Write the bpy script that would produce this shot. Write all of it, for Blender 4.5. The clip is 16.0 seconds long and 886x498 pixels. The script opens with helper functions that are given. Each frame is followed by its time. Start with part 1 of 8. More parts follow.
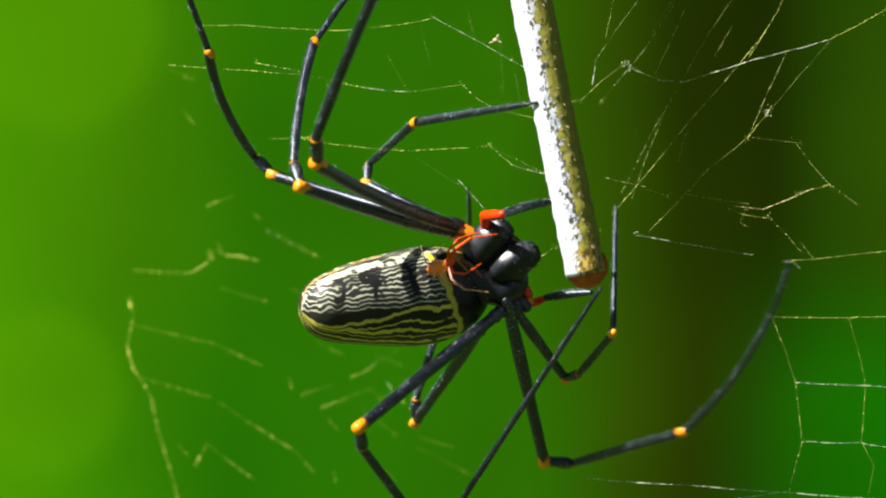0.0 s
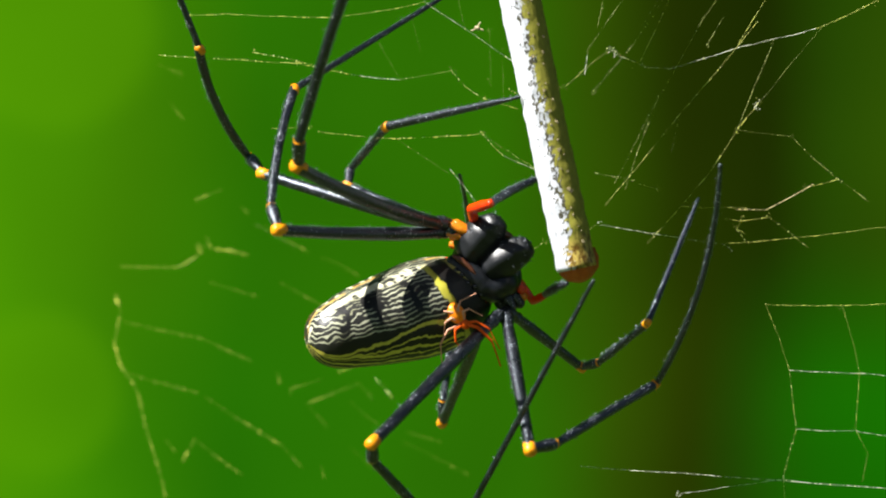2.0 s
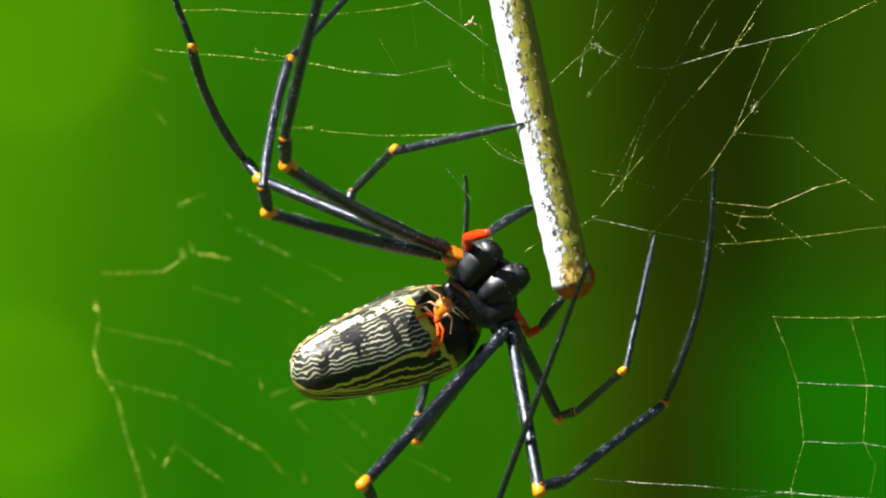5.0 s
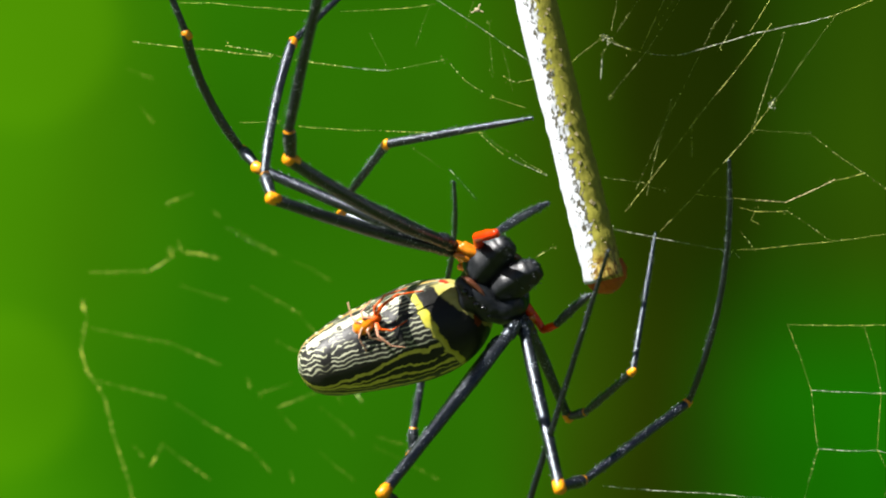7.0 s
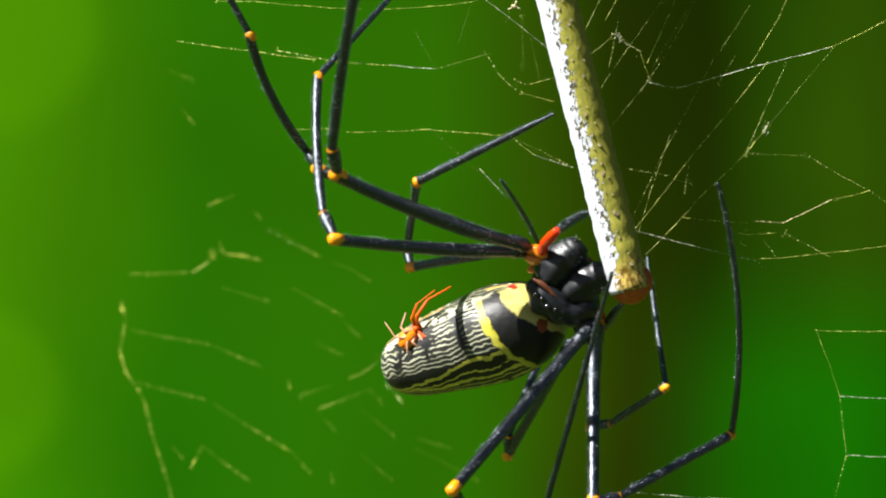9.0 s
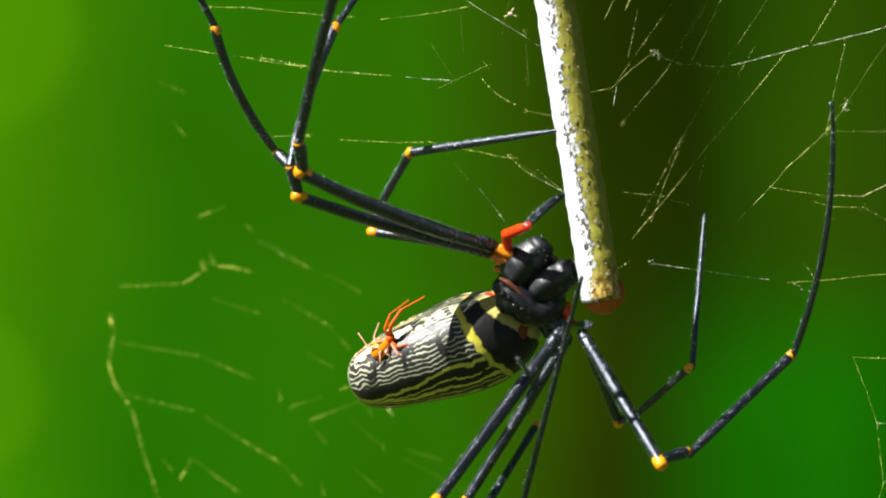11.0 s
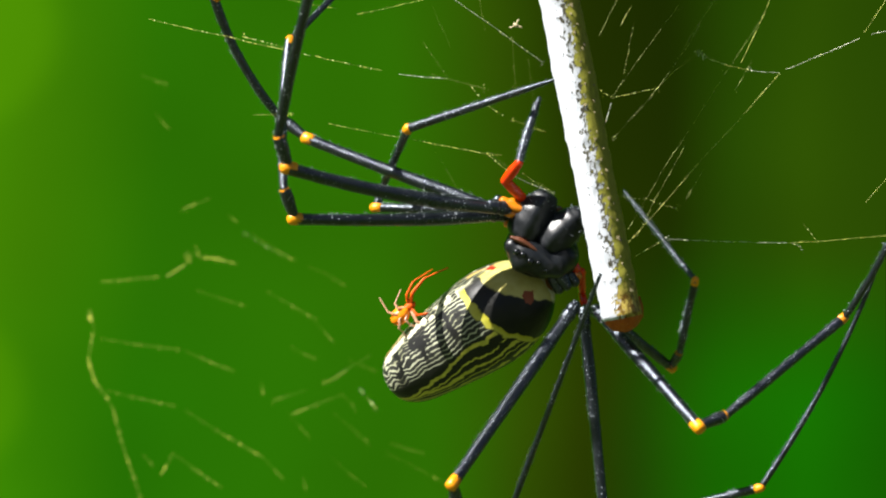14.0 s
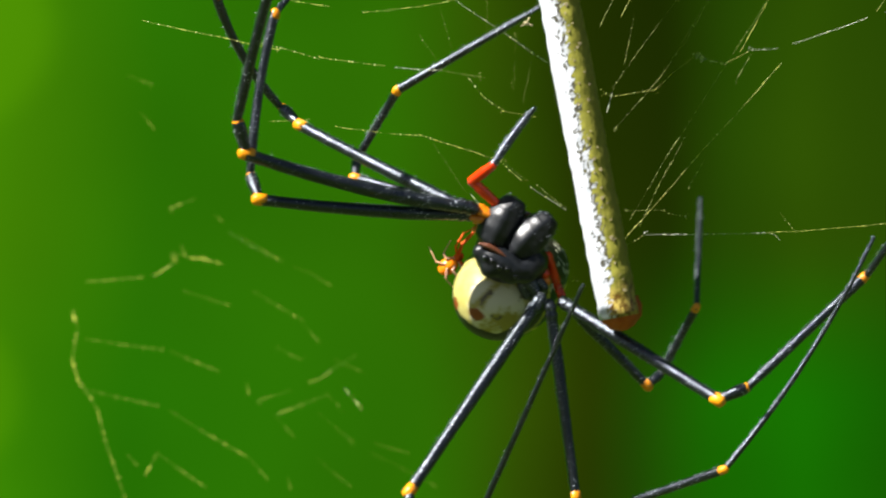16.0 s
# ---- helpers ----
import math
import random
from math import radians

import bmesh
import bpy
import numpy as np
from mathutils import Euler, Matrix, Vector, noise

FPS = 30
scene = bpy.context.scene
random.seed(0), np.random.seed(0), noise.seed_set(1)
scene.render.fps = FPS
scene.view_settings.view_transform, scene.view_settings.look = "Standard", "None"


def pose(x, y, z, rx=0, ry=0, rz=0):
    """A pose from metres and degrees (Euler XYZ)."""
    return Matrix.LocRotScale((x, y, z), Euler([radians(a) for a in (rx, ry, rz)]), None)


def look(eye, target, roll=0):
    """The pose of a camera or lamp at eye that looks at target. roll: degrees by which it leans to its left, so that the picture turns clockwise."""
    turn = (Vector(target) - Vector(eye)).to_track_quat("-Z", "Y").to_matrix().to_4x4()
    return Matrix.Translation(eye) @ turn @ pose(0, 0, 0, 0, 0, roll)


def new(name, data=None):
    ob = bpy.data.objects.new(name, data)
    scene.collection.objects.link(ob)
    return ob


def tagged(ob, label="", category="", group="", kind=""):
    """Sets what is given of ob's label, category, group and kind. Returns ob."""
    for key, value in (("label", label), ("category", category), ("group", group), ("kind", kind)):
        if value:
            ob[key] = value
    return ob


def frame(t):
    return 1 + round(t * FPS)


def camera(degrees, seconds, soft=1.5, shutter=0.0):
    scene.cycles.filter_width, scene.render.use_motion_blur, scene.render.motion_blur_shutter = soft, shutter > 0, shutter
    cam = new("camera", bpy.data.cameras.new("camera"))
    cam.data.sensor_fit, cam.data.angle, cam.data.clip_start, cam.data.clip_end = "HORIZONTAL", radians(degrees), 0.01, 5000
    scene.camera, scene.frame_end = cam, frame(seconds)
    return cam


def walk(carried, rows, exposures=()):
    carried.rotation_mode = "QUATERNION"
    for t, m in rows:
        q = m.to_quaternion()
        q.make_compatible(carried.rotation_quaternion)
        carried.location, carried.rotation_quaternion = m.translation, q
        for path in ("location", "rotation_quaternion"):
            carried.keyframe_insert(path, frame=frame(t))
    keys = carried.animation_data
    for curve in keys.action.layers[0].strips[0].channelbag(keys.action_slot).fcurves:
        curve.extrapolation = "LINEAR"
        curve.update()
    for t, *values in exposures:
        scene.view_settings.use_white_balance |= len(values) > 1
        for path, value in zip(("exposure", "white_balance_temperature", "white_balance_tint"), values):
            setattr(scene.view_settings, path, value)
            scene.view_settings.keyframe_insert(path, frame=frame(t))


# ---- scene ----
cam = camera(15, 16.0, soft=2.0, shutter=0.5)
def drift(t):
    """The camera creeps round the spider by two degrees."""
    return pose(0, 0, 0, 0, 0, -2.1 * (1 - math.cos(math.pi * t / 16)) / 2)


walk(cam, [(t / 2, drift(t / 2) @ look((0, -0.5, 0), (0, 0, 0))) for t in range(0, 33)])
cam.data.dof.use_dof = True
cam.data.dof.focus_distance = 0.5
cam.data.dof.aperture_fstop = 24

# ---- light ----
SUN_FROM = Vector((-0.6, -0.31, 0.74)).normalized()
world = bpy.data.worlds.new("sky")
scene.world = world
world.use_nodes = True
sky = world.node_tree.nodes.new("ShaderNodeTexSky")
sky.sky_type, sky.sun_disc = "NISHITA", False
sky.sun_elevation = math.asin(SUN_FROM.z)
sky.sun_rotation = math.atan2(SUN_FROM.x, SUN_FROM.y)
background = world.node_tree.nodes["Background"]
background.inputs["Strength"].default_value = 0.025
world.node_tree.links.new(sky.outputs[0], background.inputs["Color"])
sun_data = bpy.data.lights.new("sun", "SUN")
sun_data.energy, sun_data.angle, sun_data.color = 5.6, radians(0.5), (1.0, 0.97, 0.93)
sun = new("sun", sun_data)
sun.matrix_world = look(SUN_FROM * 5, (0, 0, 0))
scene.view_settings.exposure = 1.25

# ---- materials ----
class Graph:
    """A short way to write a material's nodes."""

    def __init__(self, name, rough=0.5, metal=0.0, specular=0.5):
        self.material = bpy.data.materials.new(name)
        self.material.use_nodes = True
        self.nodes, self.links = self.material.node_tree.nodes, self.material.node_tree.links
        self.shader = self.nodes["Principled BSDF"]
        self.set("Roughness", rough), self.set("Metallic", metal), self.set("Specular IOR Level", specular)

    def plug(self, socket, value):
        if isinstance(value, bpy.types.NodeSocket):
            self.links.new(value, socket)
        elif isinstance(value, tuple) and len(value) == 3 and socket.type == "RGBA":
            socket.default_value = (*value, 1)
        else:
            socket.default_value = value

    def set(self, name, value):
        self.plug(self.shader.inputs[name], value)

    def at(self):
        return self.nodes.new("ShaderNodeTexCoord").outputs["Object"]

    def split(self, vector):
        n = self.nodes.new("ShaderNodeSeparateXYZ")
        self.plug(n.inputs[0], vector)
        return n.outputs

    def join(self, x, y, z):
        n = self.nodes.new("ShaderNodeCombineXYZ")
        for socket, value in zip(n.inputs, (x, y, z)):
            self.plug(socket, value)
        return n.outputs[0]

    def math(self, operation, a, b=0.0, c=0.0, clamp=False):
        n = self.nodes.new("ShaderNodeMath")
        n.operation, n.use_clamp = operation, clamp
        for socket, value in zip(n.inputs, (a, b, c)):
            self.plug(socket, value)
        return n.outputs[0]

    def step(self, value, low, high):
        n = self.nodes.new("ShaderNodeMapRange")
        n.interpolation_type = "SMOOTHSTEP"
        for i, v in enumerate((value, low, high, 0.0, 1.0)):
            self.plug(n.inputs[i], v)
        return n.outputs[0]

    def noise(self, vector, scale, detail=3.0, rough=0.55):
        n = self.nodes.new("ShaderNodeTexNoise")
        self.plug(n.inputs["Vector"], vector)
        for key, value in (("Scale", scale), ("Detail", detail), ("Roughness", rough)):
            n.inputs[key].default_value = value
        return n.outputs[0]

    def mix(self, factor, a, b):
        n = self.nodes.new("ShaderNodeMix")
        n.data_type = "RGBA"
        self.plug(n.inputs[0], factor), self.plug(n.inputs[6], a), self.plug(n.inputs[7], b)
        return n.outputs[2]

    def ramp(self, factor, stops):
        n = self.nodes.new("ShaderNodeValToRGB")
        self.plug(n.inputs[0], factor)
        ramp = n.color_ramp
        while len(ramp.elements) < len(stops):
            ramp.elements.new(0.5)
        for element, (place, colour) in zip(ramp.elements, stops):
            element.position, element.color = place, (*colour, 1)
        return n.outputs[0]

    def bump(self, height, strength=0.3, distance=0.0002):
        n = self.nodes.new("ShaderNodeBump")
        n.inputs["Strength"].default_value, n.inputs["Distance"].default_value = strength, distance
        self.plug(n.inputs["Height"], height)
        self.set("Normal", n.outputs[0])


def speckled(name, dark, light, rough, scale, specular=0.5, strength=0.4, distance=0.0002):
    g = Graph(name, rough, 0.0, specular)
    place = g.at()
    fine, broad = g.noise(place, scale, 4.0), g.noise(place, scale * 0.16, 2.0)
    g.set("Base Color", g.mix(g.math("ADD", g.math("MULTIPLY", fine, 0.6), g.math("MULTIPLY", broad, 0.4)), dark, light))
    g.set("Roughness", g.math("ADD", rough - 0.12, g.math("MULTIPLY", fine, 0.24)))
    g.bump(fine, strength, distance)
    return g.material


def leg_skin():
    """Black, faintly blue horn with a satin sheen; glints off hair bases are painted on as patches of pale dots."""
    g = Graph("leg_black", 0.3, 0.0, 0.8)
    place = g.at()
    grain = g.nodes.new("ShaderNodeTexVoronoi")
    grain.inputs["Scale"].default_value = 2300
    g.plug(grain.inputs["Vector"], place)
    fine, broad = g.noise(place, 2400, 3.0, 0.7), g.noise(place, 420, 3.0)
    skin = g.mix(broad, (0.0008, 0.001, 0.0014), (0.004, 0.005, 0.007))
    # painted glints: pale raised dots, gathered in patches by the broad noise
    glint_dots = g.math("MULTIPLY", g.step(grain.outputs["Distance"], 0.24, 0.13), g.step(broad, 0.45, 0.62))
    g.set("Base Color", g.mix(glint_dots, skin, (0.55, 0.6, 0.68)))
    g.set("Roughness", g.math("ADD", 0.2, g.math("MULTIPLY", broad, 0.22)))
    g.set("Specular Tint", (0.78, 0.9, 1.0)), g.set("IOR", 1.52)
    g.bump(g.math("ADD", g.math("MULTIPLY", fine, 1.6), g.math("MULTIPLY", glint_dots, 1.0)), 0.6, 0.0001)
    return g.material


LEG_BLACK = leg_skin()
SHELL_BLACK = speckled("shell_black", (0.002, 0.0025, 0.003), (0.009, 0.011, 0.014), 0.38, 900, 0.4, 0.4, 0.00015)
HAIR = speckled("hair", (0.08, 0.09, 0.11), (0.34, 0.37, 0.43), 0.4, 2000)
EYE = speckled("eye_black", (0.001, 0.001, 0.002), (0.004, 0.005, 0.006), 0.16, 900, 0.6, 0.05, 0.0001)
ORANGE = speckled("band_orange", (0.45, 0.02, 0.001), (1.0, 0.5, 0.006), 0.34, 700, 0.45)
COXA = speckled("coxa_orange", (0.1, 0.002, 0.0005), (0.95, 0.3, 0.008), 0.2, 950, 0.7, 0.5, 0.0003)
RED = speckled("palp_red", (0.3, 0.001, 0.0003), (0.95, 0.06, 0.001), 0.2, 420, 0.6)
BROWN = speckled("fang_brown", (0.03, 0.008, 0.003), (0.16, 0.05, 0.02), 0.4, 900)
MALE = speckled("male_orange", (0.4, 0.025, 0.001), (0.9, 0.14, 0.003), 0.5, 1500, 0.2)
MALE_PALE = speckled("male_abdomen", (0.85, 0.1, 0.002), (1.0, 0.38, 0.01), 0.3, 1200, 0.35)
MALE_LEG = speckled("male_pale_leg", (0.4, 0.1, 0.03), (0.8, 0.5, 0.34), 0.4, 1500)
DULL = speckled("insect_dull", (0.25, 0.2, 0.1), (0.6, 0.5, 0.3), 0.6, 2000)


def silk(name, colour, clear, low=0.22, scale=600):
    """Silk that glints along some stretches and all but vanishes along others."""
    g = Graph(name, 0.35)
    place = g.at()
    g.set("Base Color", colour)
    g.set("Alpha", g.math("MULTIPLY", g.math("ADD", low, g.step(g.noise(place, scale, 4.0, 0.75), 0.47, 0.62)), clear))
    return g.material


SILK = {
    "white": silk("silk_white", (0.9, 0.9, 0.7), 0.55),
    "yellow": silk("silk_yellow", (0.85, 0.85, 0.2), 0.5),
    "beaded": silk("silk_beaded", (0.8, 0.8, 0.2), 0.55, 0.1),
    "faint": silk("silk_faint", (0.7, 0.75, 0.2), 0.2),
    "straw": silk("silk_straw", (0.85, 0.7, 0.35), 0.95),
    "dotted": silk("silk_dotted", (0.75, 0.8, 0.25), 0.32, 0.05, 450),
    "mist": silk("silk_mist", (0.8, 0.8, 0.12), 0.21, 0.12, 160),
}
BEAD = speckled("silk_bead", (0.6, 0.65, 0.15), (0.9, 0.9, 0.5), 0.3, 900)


def abdomen_skin():
    """Black skin with wavy white lines along it, yellow stripes below, and a yellow and black collar in front."""
    g = Graph("abdomen_skin", 0.42, 0.0, 0.26)
    place = g.at()
    x, y, z = g.split(place)
    angle = g.math("ARCTAN2", z, g.math("MULTIPLY", y, -1.0))  # 0 faces the viewer, positive below
    sway = g.math("SUBTRACT", g.noise(place, 190, 1.0), 0.5)
    ripple = g.math("SUBTRACT", g.noise(g.join(x, g.math("MULTIPLY", y, 0.6), g.math("MULTIPLY", z, 0.6)), 800, 1.0), 0.5)
    phase = g.math("ADD", g.math("MULTIPLY", sway, 13.0), g.math("MULTIPLY", ripple, 9.0))
    fine = g.math("SINE", g.math("ADD", g.math("MULTIPLY", angle, 58.0), phase))
    coarse = g.math("SINE", g.math("ADD", g.math("MULTIPLY", z, 8800.0), g.math("MULTIPLY", phase, 1.3)))  # lines that cross the blunt tail
    tail = g.step(g.math("ADD", x, g.math("MULTIPLY", sway, 0.008)), 0.0235, 0.0245)
    wave = g.math("ADD", g.math("MULTIPLY", fine, g.math("SUBTRACT", 1.0, tail)), g.math("MULTIPLY", coarse, tail))
    gap = g.math("MULTIPLY", g.noise(place, 560, 2.0), 1.5)  # the lines swell, thin out and break
    lines = g.step(g.math("SUBTRACT", wave, gap), -0.38, 0.06)
    black = (0.008, 0.008, 0.007)
    tone = g.math("ADD", g.math("MULTIPLY", g.noise(place, 900), 0.5), g.math("MULTIPLY", g.step(g.noise(place, 230, 2.0), 0.36, 0.62), 0.5))
    flank = g.mix(lines, g.mix(g.noise(place, 300), black, (0.03, 0.03, 0.026)), g.mix(tone, (0.1, 0.1, 0.04), (0.5, 0.51, 0.37)))
    # two bold yellow stripes and some thin ones run along the lower flank
    bent = g.math("ADD", angle, g.math("ADD", g.math("MULTIPLY", sway, 0.3), g.math("MULTIPLY", ripple, 0.16)))
    stripes = 0.0
    for middle, late, wide in ((0.29, 0.36, 0.048), (0.55, 0.2, 0.02), (0.76, 0.0, 0.045), (0.92, -0.05, 0.016), (1.12, -0.05, 0.045), (1.4, 0.0, 0.04), (1.95, 0.0, 0.06), (2.35, 0.0, 0.05), (2.85, 0.0, 0.1)):
        centre = g.math("ADD", middle, g.math("MULTIPLY", g.step(x, 0.015, 0.028), late))
        stripes = g.math("MAXIMUM", stripes, g.step(g.math("ABSOLUTE", g.math("SUBTRACT", bent, centre)), wide * 1.2, wide * 0.7))
    stripes = g.math("MULTIPLY", stripes, g.step(g.math("ADD", g.noise(place, 420, 2.0), g.math("MULTIPLY", x, 8.0)), 0.36, 0.47))
    belly = g.mix(stripes, g.mix(g.noise(place, 300), black, (0.022, 0.022, 0.018)), g.mix(g.noise(place, 700), (0.38, 0.34, 0.04), (0.72, 0.66, 0.11)))
    skin = g.mix(g.step(bent, 0.14, 0.2), flank, belly)
    # dark saddle blotches across the flank
    blotch = g.step(g.noise(g.join(x, g.math("MULTIPLY", y, 0.4), g.math("MULTIPLY", z, 0.4)), 330, 3.0), 0.62, 0.66)
    skin = g.mix(g.math("MULTIPLY", g.math("MULTIPLY", blotch, g.step(angle, 0.3, 0.1)), 0.9), skin, black)
    # darker saddles across the upper flank
    saddle = g.math("SINE", g.math("ADD", g.math("MULTIPLY", x, 1150.0), g.math("MULTIPLY", g.noise(place, 260, 2.0), 7.0)))
    upper = g.math("MULTIPLY", g.step(angle, 0.15, -0.15), g.step(angle, -1.3, -0.9))
    skin = g.mix(g.math("MULTIPLY", g.step(saddle, 0.72, 0.88), upper), skin, black)
    # back: grey-black with pale dots
    dots = g.nodes.new("ShaderNodeTexVoronoi")
    dots.inputs["Scale"].default_value = 780
    g.plug(dots.inputs["Vector"], place)
    back = g.mix(g.step(dots.outputs["Distance"], 0.34, 0.25), (0.02, 0.017, 0.013), (0.85, 0.83, 0.6))
    skin = g.mix(g.step(angle, -1.3, -1.5), skin, back)
    # a fringe of cream patches and a broken ochre edge between flank and back
    patch = g.step(g.noise(g.join(x, g.math("MULTIPLY", y, 0.6), g.math("MULTIPLY", z, 0.6)), 480, 2.0), 0.44, 0.5)
    fringe = g.math("MULTIPLY", g.step(bent, -0.84, -0.9), g.step(bent, -1.16, -1.1))
    skin = g.mix(g.math("MULTIPLY", fringe, patch), skin, g.mix(tone, (0.42, 0.4, 0.26), (0.75, 0.74, 0.58)))
    ochre = g.math("MULTIPLY", g.math("MULTIPLY", g.step(bent, -1.28, -1.31), g.step(bent, -1.43, -1.39)), g.step(g.noise(place, 350, 2.0), 0.47, 0.54))
    skin = g.mix(ochre, skin, g.mix(g.noise(place, 260, 2.0), (0.5, 0.44, 0.14), (0.36, 0.12, 0.015)))
    # collar
    edge = g.math("ADD", g.math("ADD", x, g.math("MULTIPLY", z, 0.328)), g.math("MULTIPLY", g.math("MULTIPLY", z, z), 28.5))
    edge = g.math("ADD", edge, g.math("MULTIPLY", g.math("SUBTRACT", g.noise(place, 420, 2.0), 0.5), 0.0022))
    collar = g.ramp(g.math("MULTIPLY", edge, 100.0), [(0.0, black), (0.85, black), (0.87, (0.42, 0.38, 0.03)), (0.95, (0.5, 0.46, 0.07)), (0.98, black)])
    bib = g.step(g.math("ADD", edge, g.math("MULTIPLY", z, 0.45)), 0.0034, 0.0030)  # pale bib ahead of the black band, wider above
    collar = g.mix(bib, collar, g.mix(g.noise(place, 420, 2.0), (0.3, 0.25, 0.02), (0.52, 0.48, 0.2)))
    collar = g.mix(g.math("MULTIPLY", g.step(g.math("ADD", z, g.math("MULTIPLY", g.math("SUBTRACT", g.noise(place, 300, 2.0), 0.5), 0.003)), 0.0044, 0.0049), g.step(edge, 0.0082, 0.0078)), collar, black)
    below = g.step(z, -0.0066, -0.0058)
    front = g.math("MULTIPLY", g.step(edge, 0.0099, 0.0096), below)
    skin = g.mix(front, skin, collar)
    # pale cap, smudged olive, and its blotchy red-brown mark
    smudge = g.noise(place, 330, 3.0)
    reach = g.nodes.new("ShaderNodeVectorMath")
    reach.operation = "DISTANCE"
    g.plug(reach.inputs[0], place)
    reach.inputs[1].default_value = (0.0002, 0.0022, 0.0)
    spread = g.math("ADD", reach.outputs["Value"], g.math("MULTIPLY", g.math("SUBTRACT", smudge, 0.5), 0.003))
    cap = g.step(spread, 0.0047, 0.0042)
    pale = g.mix(g.step(g.math("ADD", smudge, g.math("MULTIPLY", z, 25.0)), 0.46, 0.62), (0.55, 0.52, 0.38), (0.3, 0.26, 0.05))
    pale = g.mix(g.step(g.noise(place, 520, 2.0), 0.62, 0.7), pale, (0.12, 0.1, 0.06))
    skin = g.mix(cap, skin, pale)
    for spot, size, tone in (((-0.0006, -0.0008, 0.0010), 0.0013, (0.22, 0.06, 0.015)), ((0.005, -0.0022, -0.0066), 0.0011, (0.5, 0.015, 0.005)), ((0.0021, -0.005, 0.0006), 0.0010, (0.2, 0.04, 0.01))):
        mark = g.nodes.new("ShaderNodeVectorMath")
        mark.operation = "DISTANCE"
        g.plug(mark.inputs[0], place)
        mark.inputs[1].default_value = spot
        ragged = g.math("ADD", mark.outputs["Value"], g.math("MULTIPLY", g.math("SUBTRACT", g.noise(place, 900, 3.0), 0.5), 0.0022))
        skin = g.mix(g.step(ragged, size, size * 0.75), skin, tone)
    # rusty tip
    skin = g.mix(g.math("MULTIPLY", g.step(x, 0.0255, 0.0272), g.step(g.math("SUBTRACT", y, g.math("MULTIPLY", z, 0.5)), 0.0026, 0.0038)), skin, g.mix(g.step(g.noise(place, 420, 3.0), 0.4, 0.6), (0.4, 0.006, 0.002), (0.75, 0.08, 0.004)))
    g.set("Base Color", skin)
    g.bump(g.noise(place, 700, 4.0), 0.35, 0.0003)
    return g.material


ABDOMEN = abdomen_skin()


def bark_skin():
    """Chalky white bark with dark chips; one flank is bare, olive and amber towards the snapped end."""
    g = Graph("pale_bark", 0.7, 0.0, 0.3)
    place = g.at()
    x, y, z = g.split(place)
    long = g.join(x, y, g.math("MULTIPLY", z, 0.3))
    chips, grain = g.noise(g.join(x, y, g.math("MULTIPLY", z, 0.6)), 1500, 3.0, 0.7), g.noise(long, 2200, 5.0)
    teeth = g.noise(g.join(x, y, g.math("ADD", z, g.math("MULTIPLY", x, -0.7))), 1250, 2.0, 0.6)
    base = g.mix(g.math("ADD", g.math("MULTIPLY", grain, 0.7), g.math("MULTIPLY", g.noise(long, 500, 3.0), 0.4)), (0.22, 0.24, 0.28), (0.76, 0.78, 0.83))
    edge = g.math("ADD", x, g.math("MULTIPLY", g.math("SUBTRACT", teeth, 0.5), 0.0042))
    edge = g.math("ADD", edge, g.math("MULTIPLY", g.math("SUBTRACT", g.noise(g.join(0.0, 0.0, z), 22, 2.0), 0.3), 0.0024))
    near = g.step(edge, -0.0026, 0.0)
    base = g.mix(g.step(g.math("ADD", chips, g.math("MULTIPLY", near, 0.26)), 0.69, 0.72), base, (0.06, 0.055, 0.035))
    low = g.step(g.math("ADD", z, g.math("MULTIPLY", g.noise(place, 380), 0.008)), 0.0105, 0.006)
    flank = g.mix(g.math("ADD", g.math("MULTIPLY", grain, 0.6), g.math("MULTIPLY", teeth, 0.4)), (0.1, 0.095, 0.01), (0.4, 0.38, 0.05))
    amber = g.mix(g.step(chips, 0.42, 0.58), (0.12, 0.06, 0.008), (0.46, 0.35, 0.08))
    bare = g.mix(low, flank, amber)
    base = g.mix(g.step(g.math("ADD", edge, g.math("MULTIPLY", low, 0.0009)), -0.0005, 0.0), base, bare)
    g.set("Base Color", base)
    g.set("Roughness", g.math("SUBTRACT", 0.75, g.math("MULTIPLY", low, 0.4)))
    g.bump(g.math("ADD", chips, g.math("MULTIPLY", grain, 0.4)), 0.4, 0.0003)
    return g.material


BARK = bark_skin()
FLAKE = speckled("bark_flake", (0.04, 0.03, 0.01), (0.3, 0.25, 0.12), 0.8, 1800)
BROKEN_WOOD = speckled("broken_wood", (0.22, 0.03, 0.004), (0.55, 0.14, 0.015), 0.5, 900, 0.3, 0.8, 0.0006)


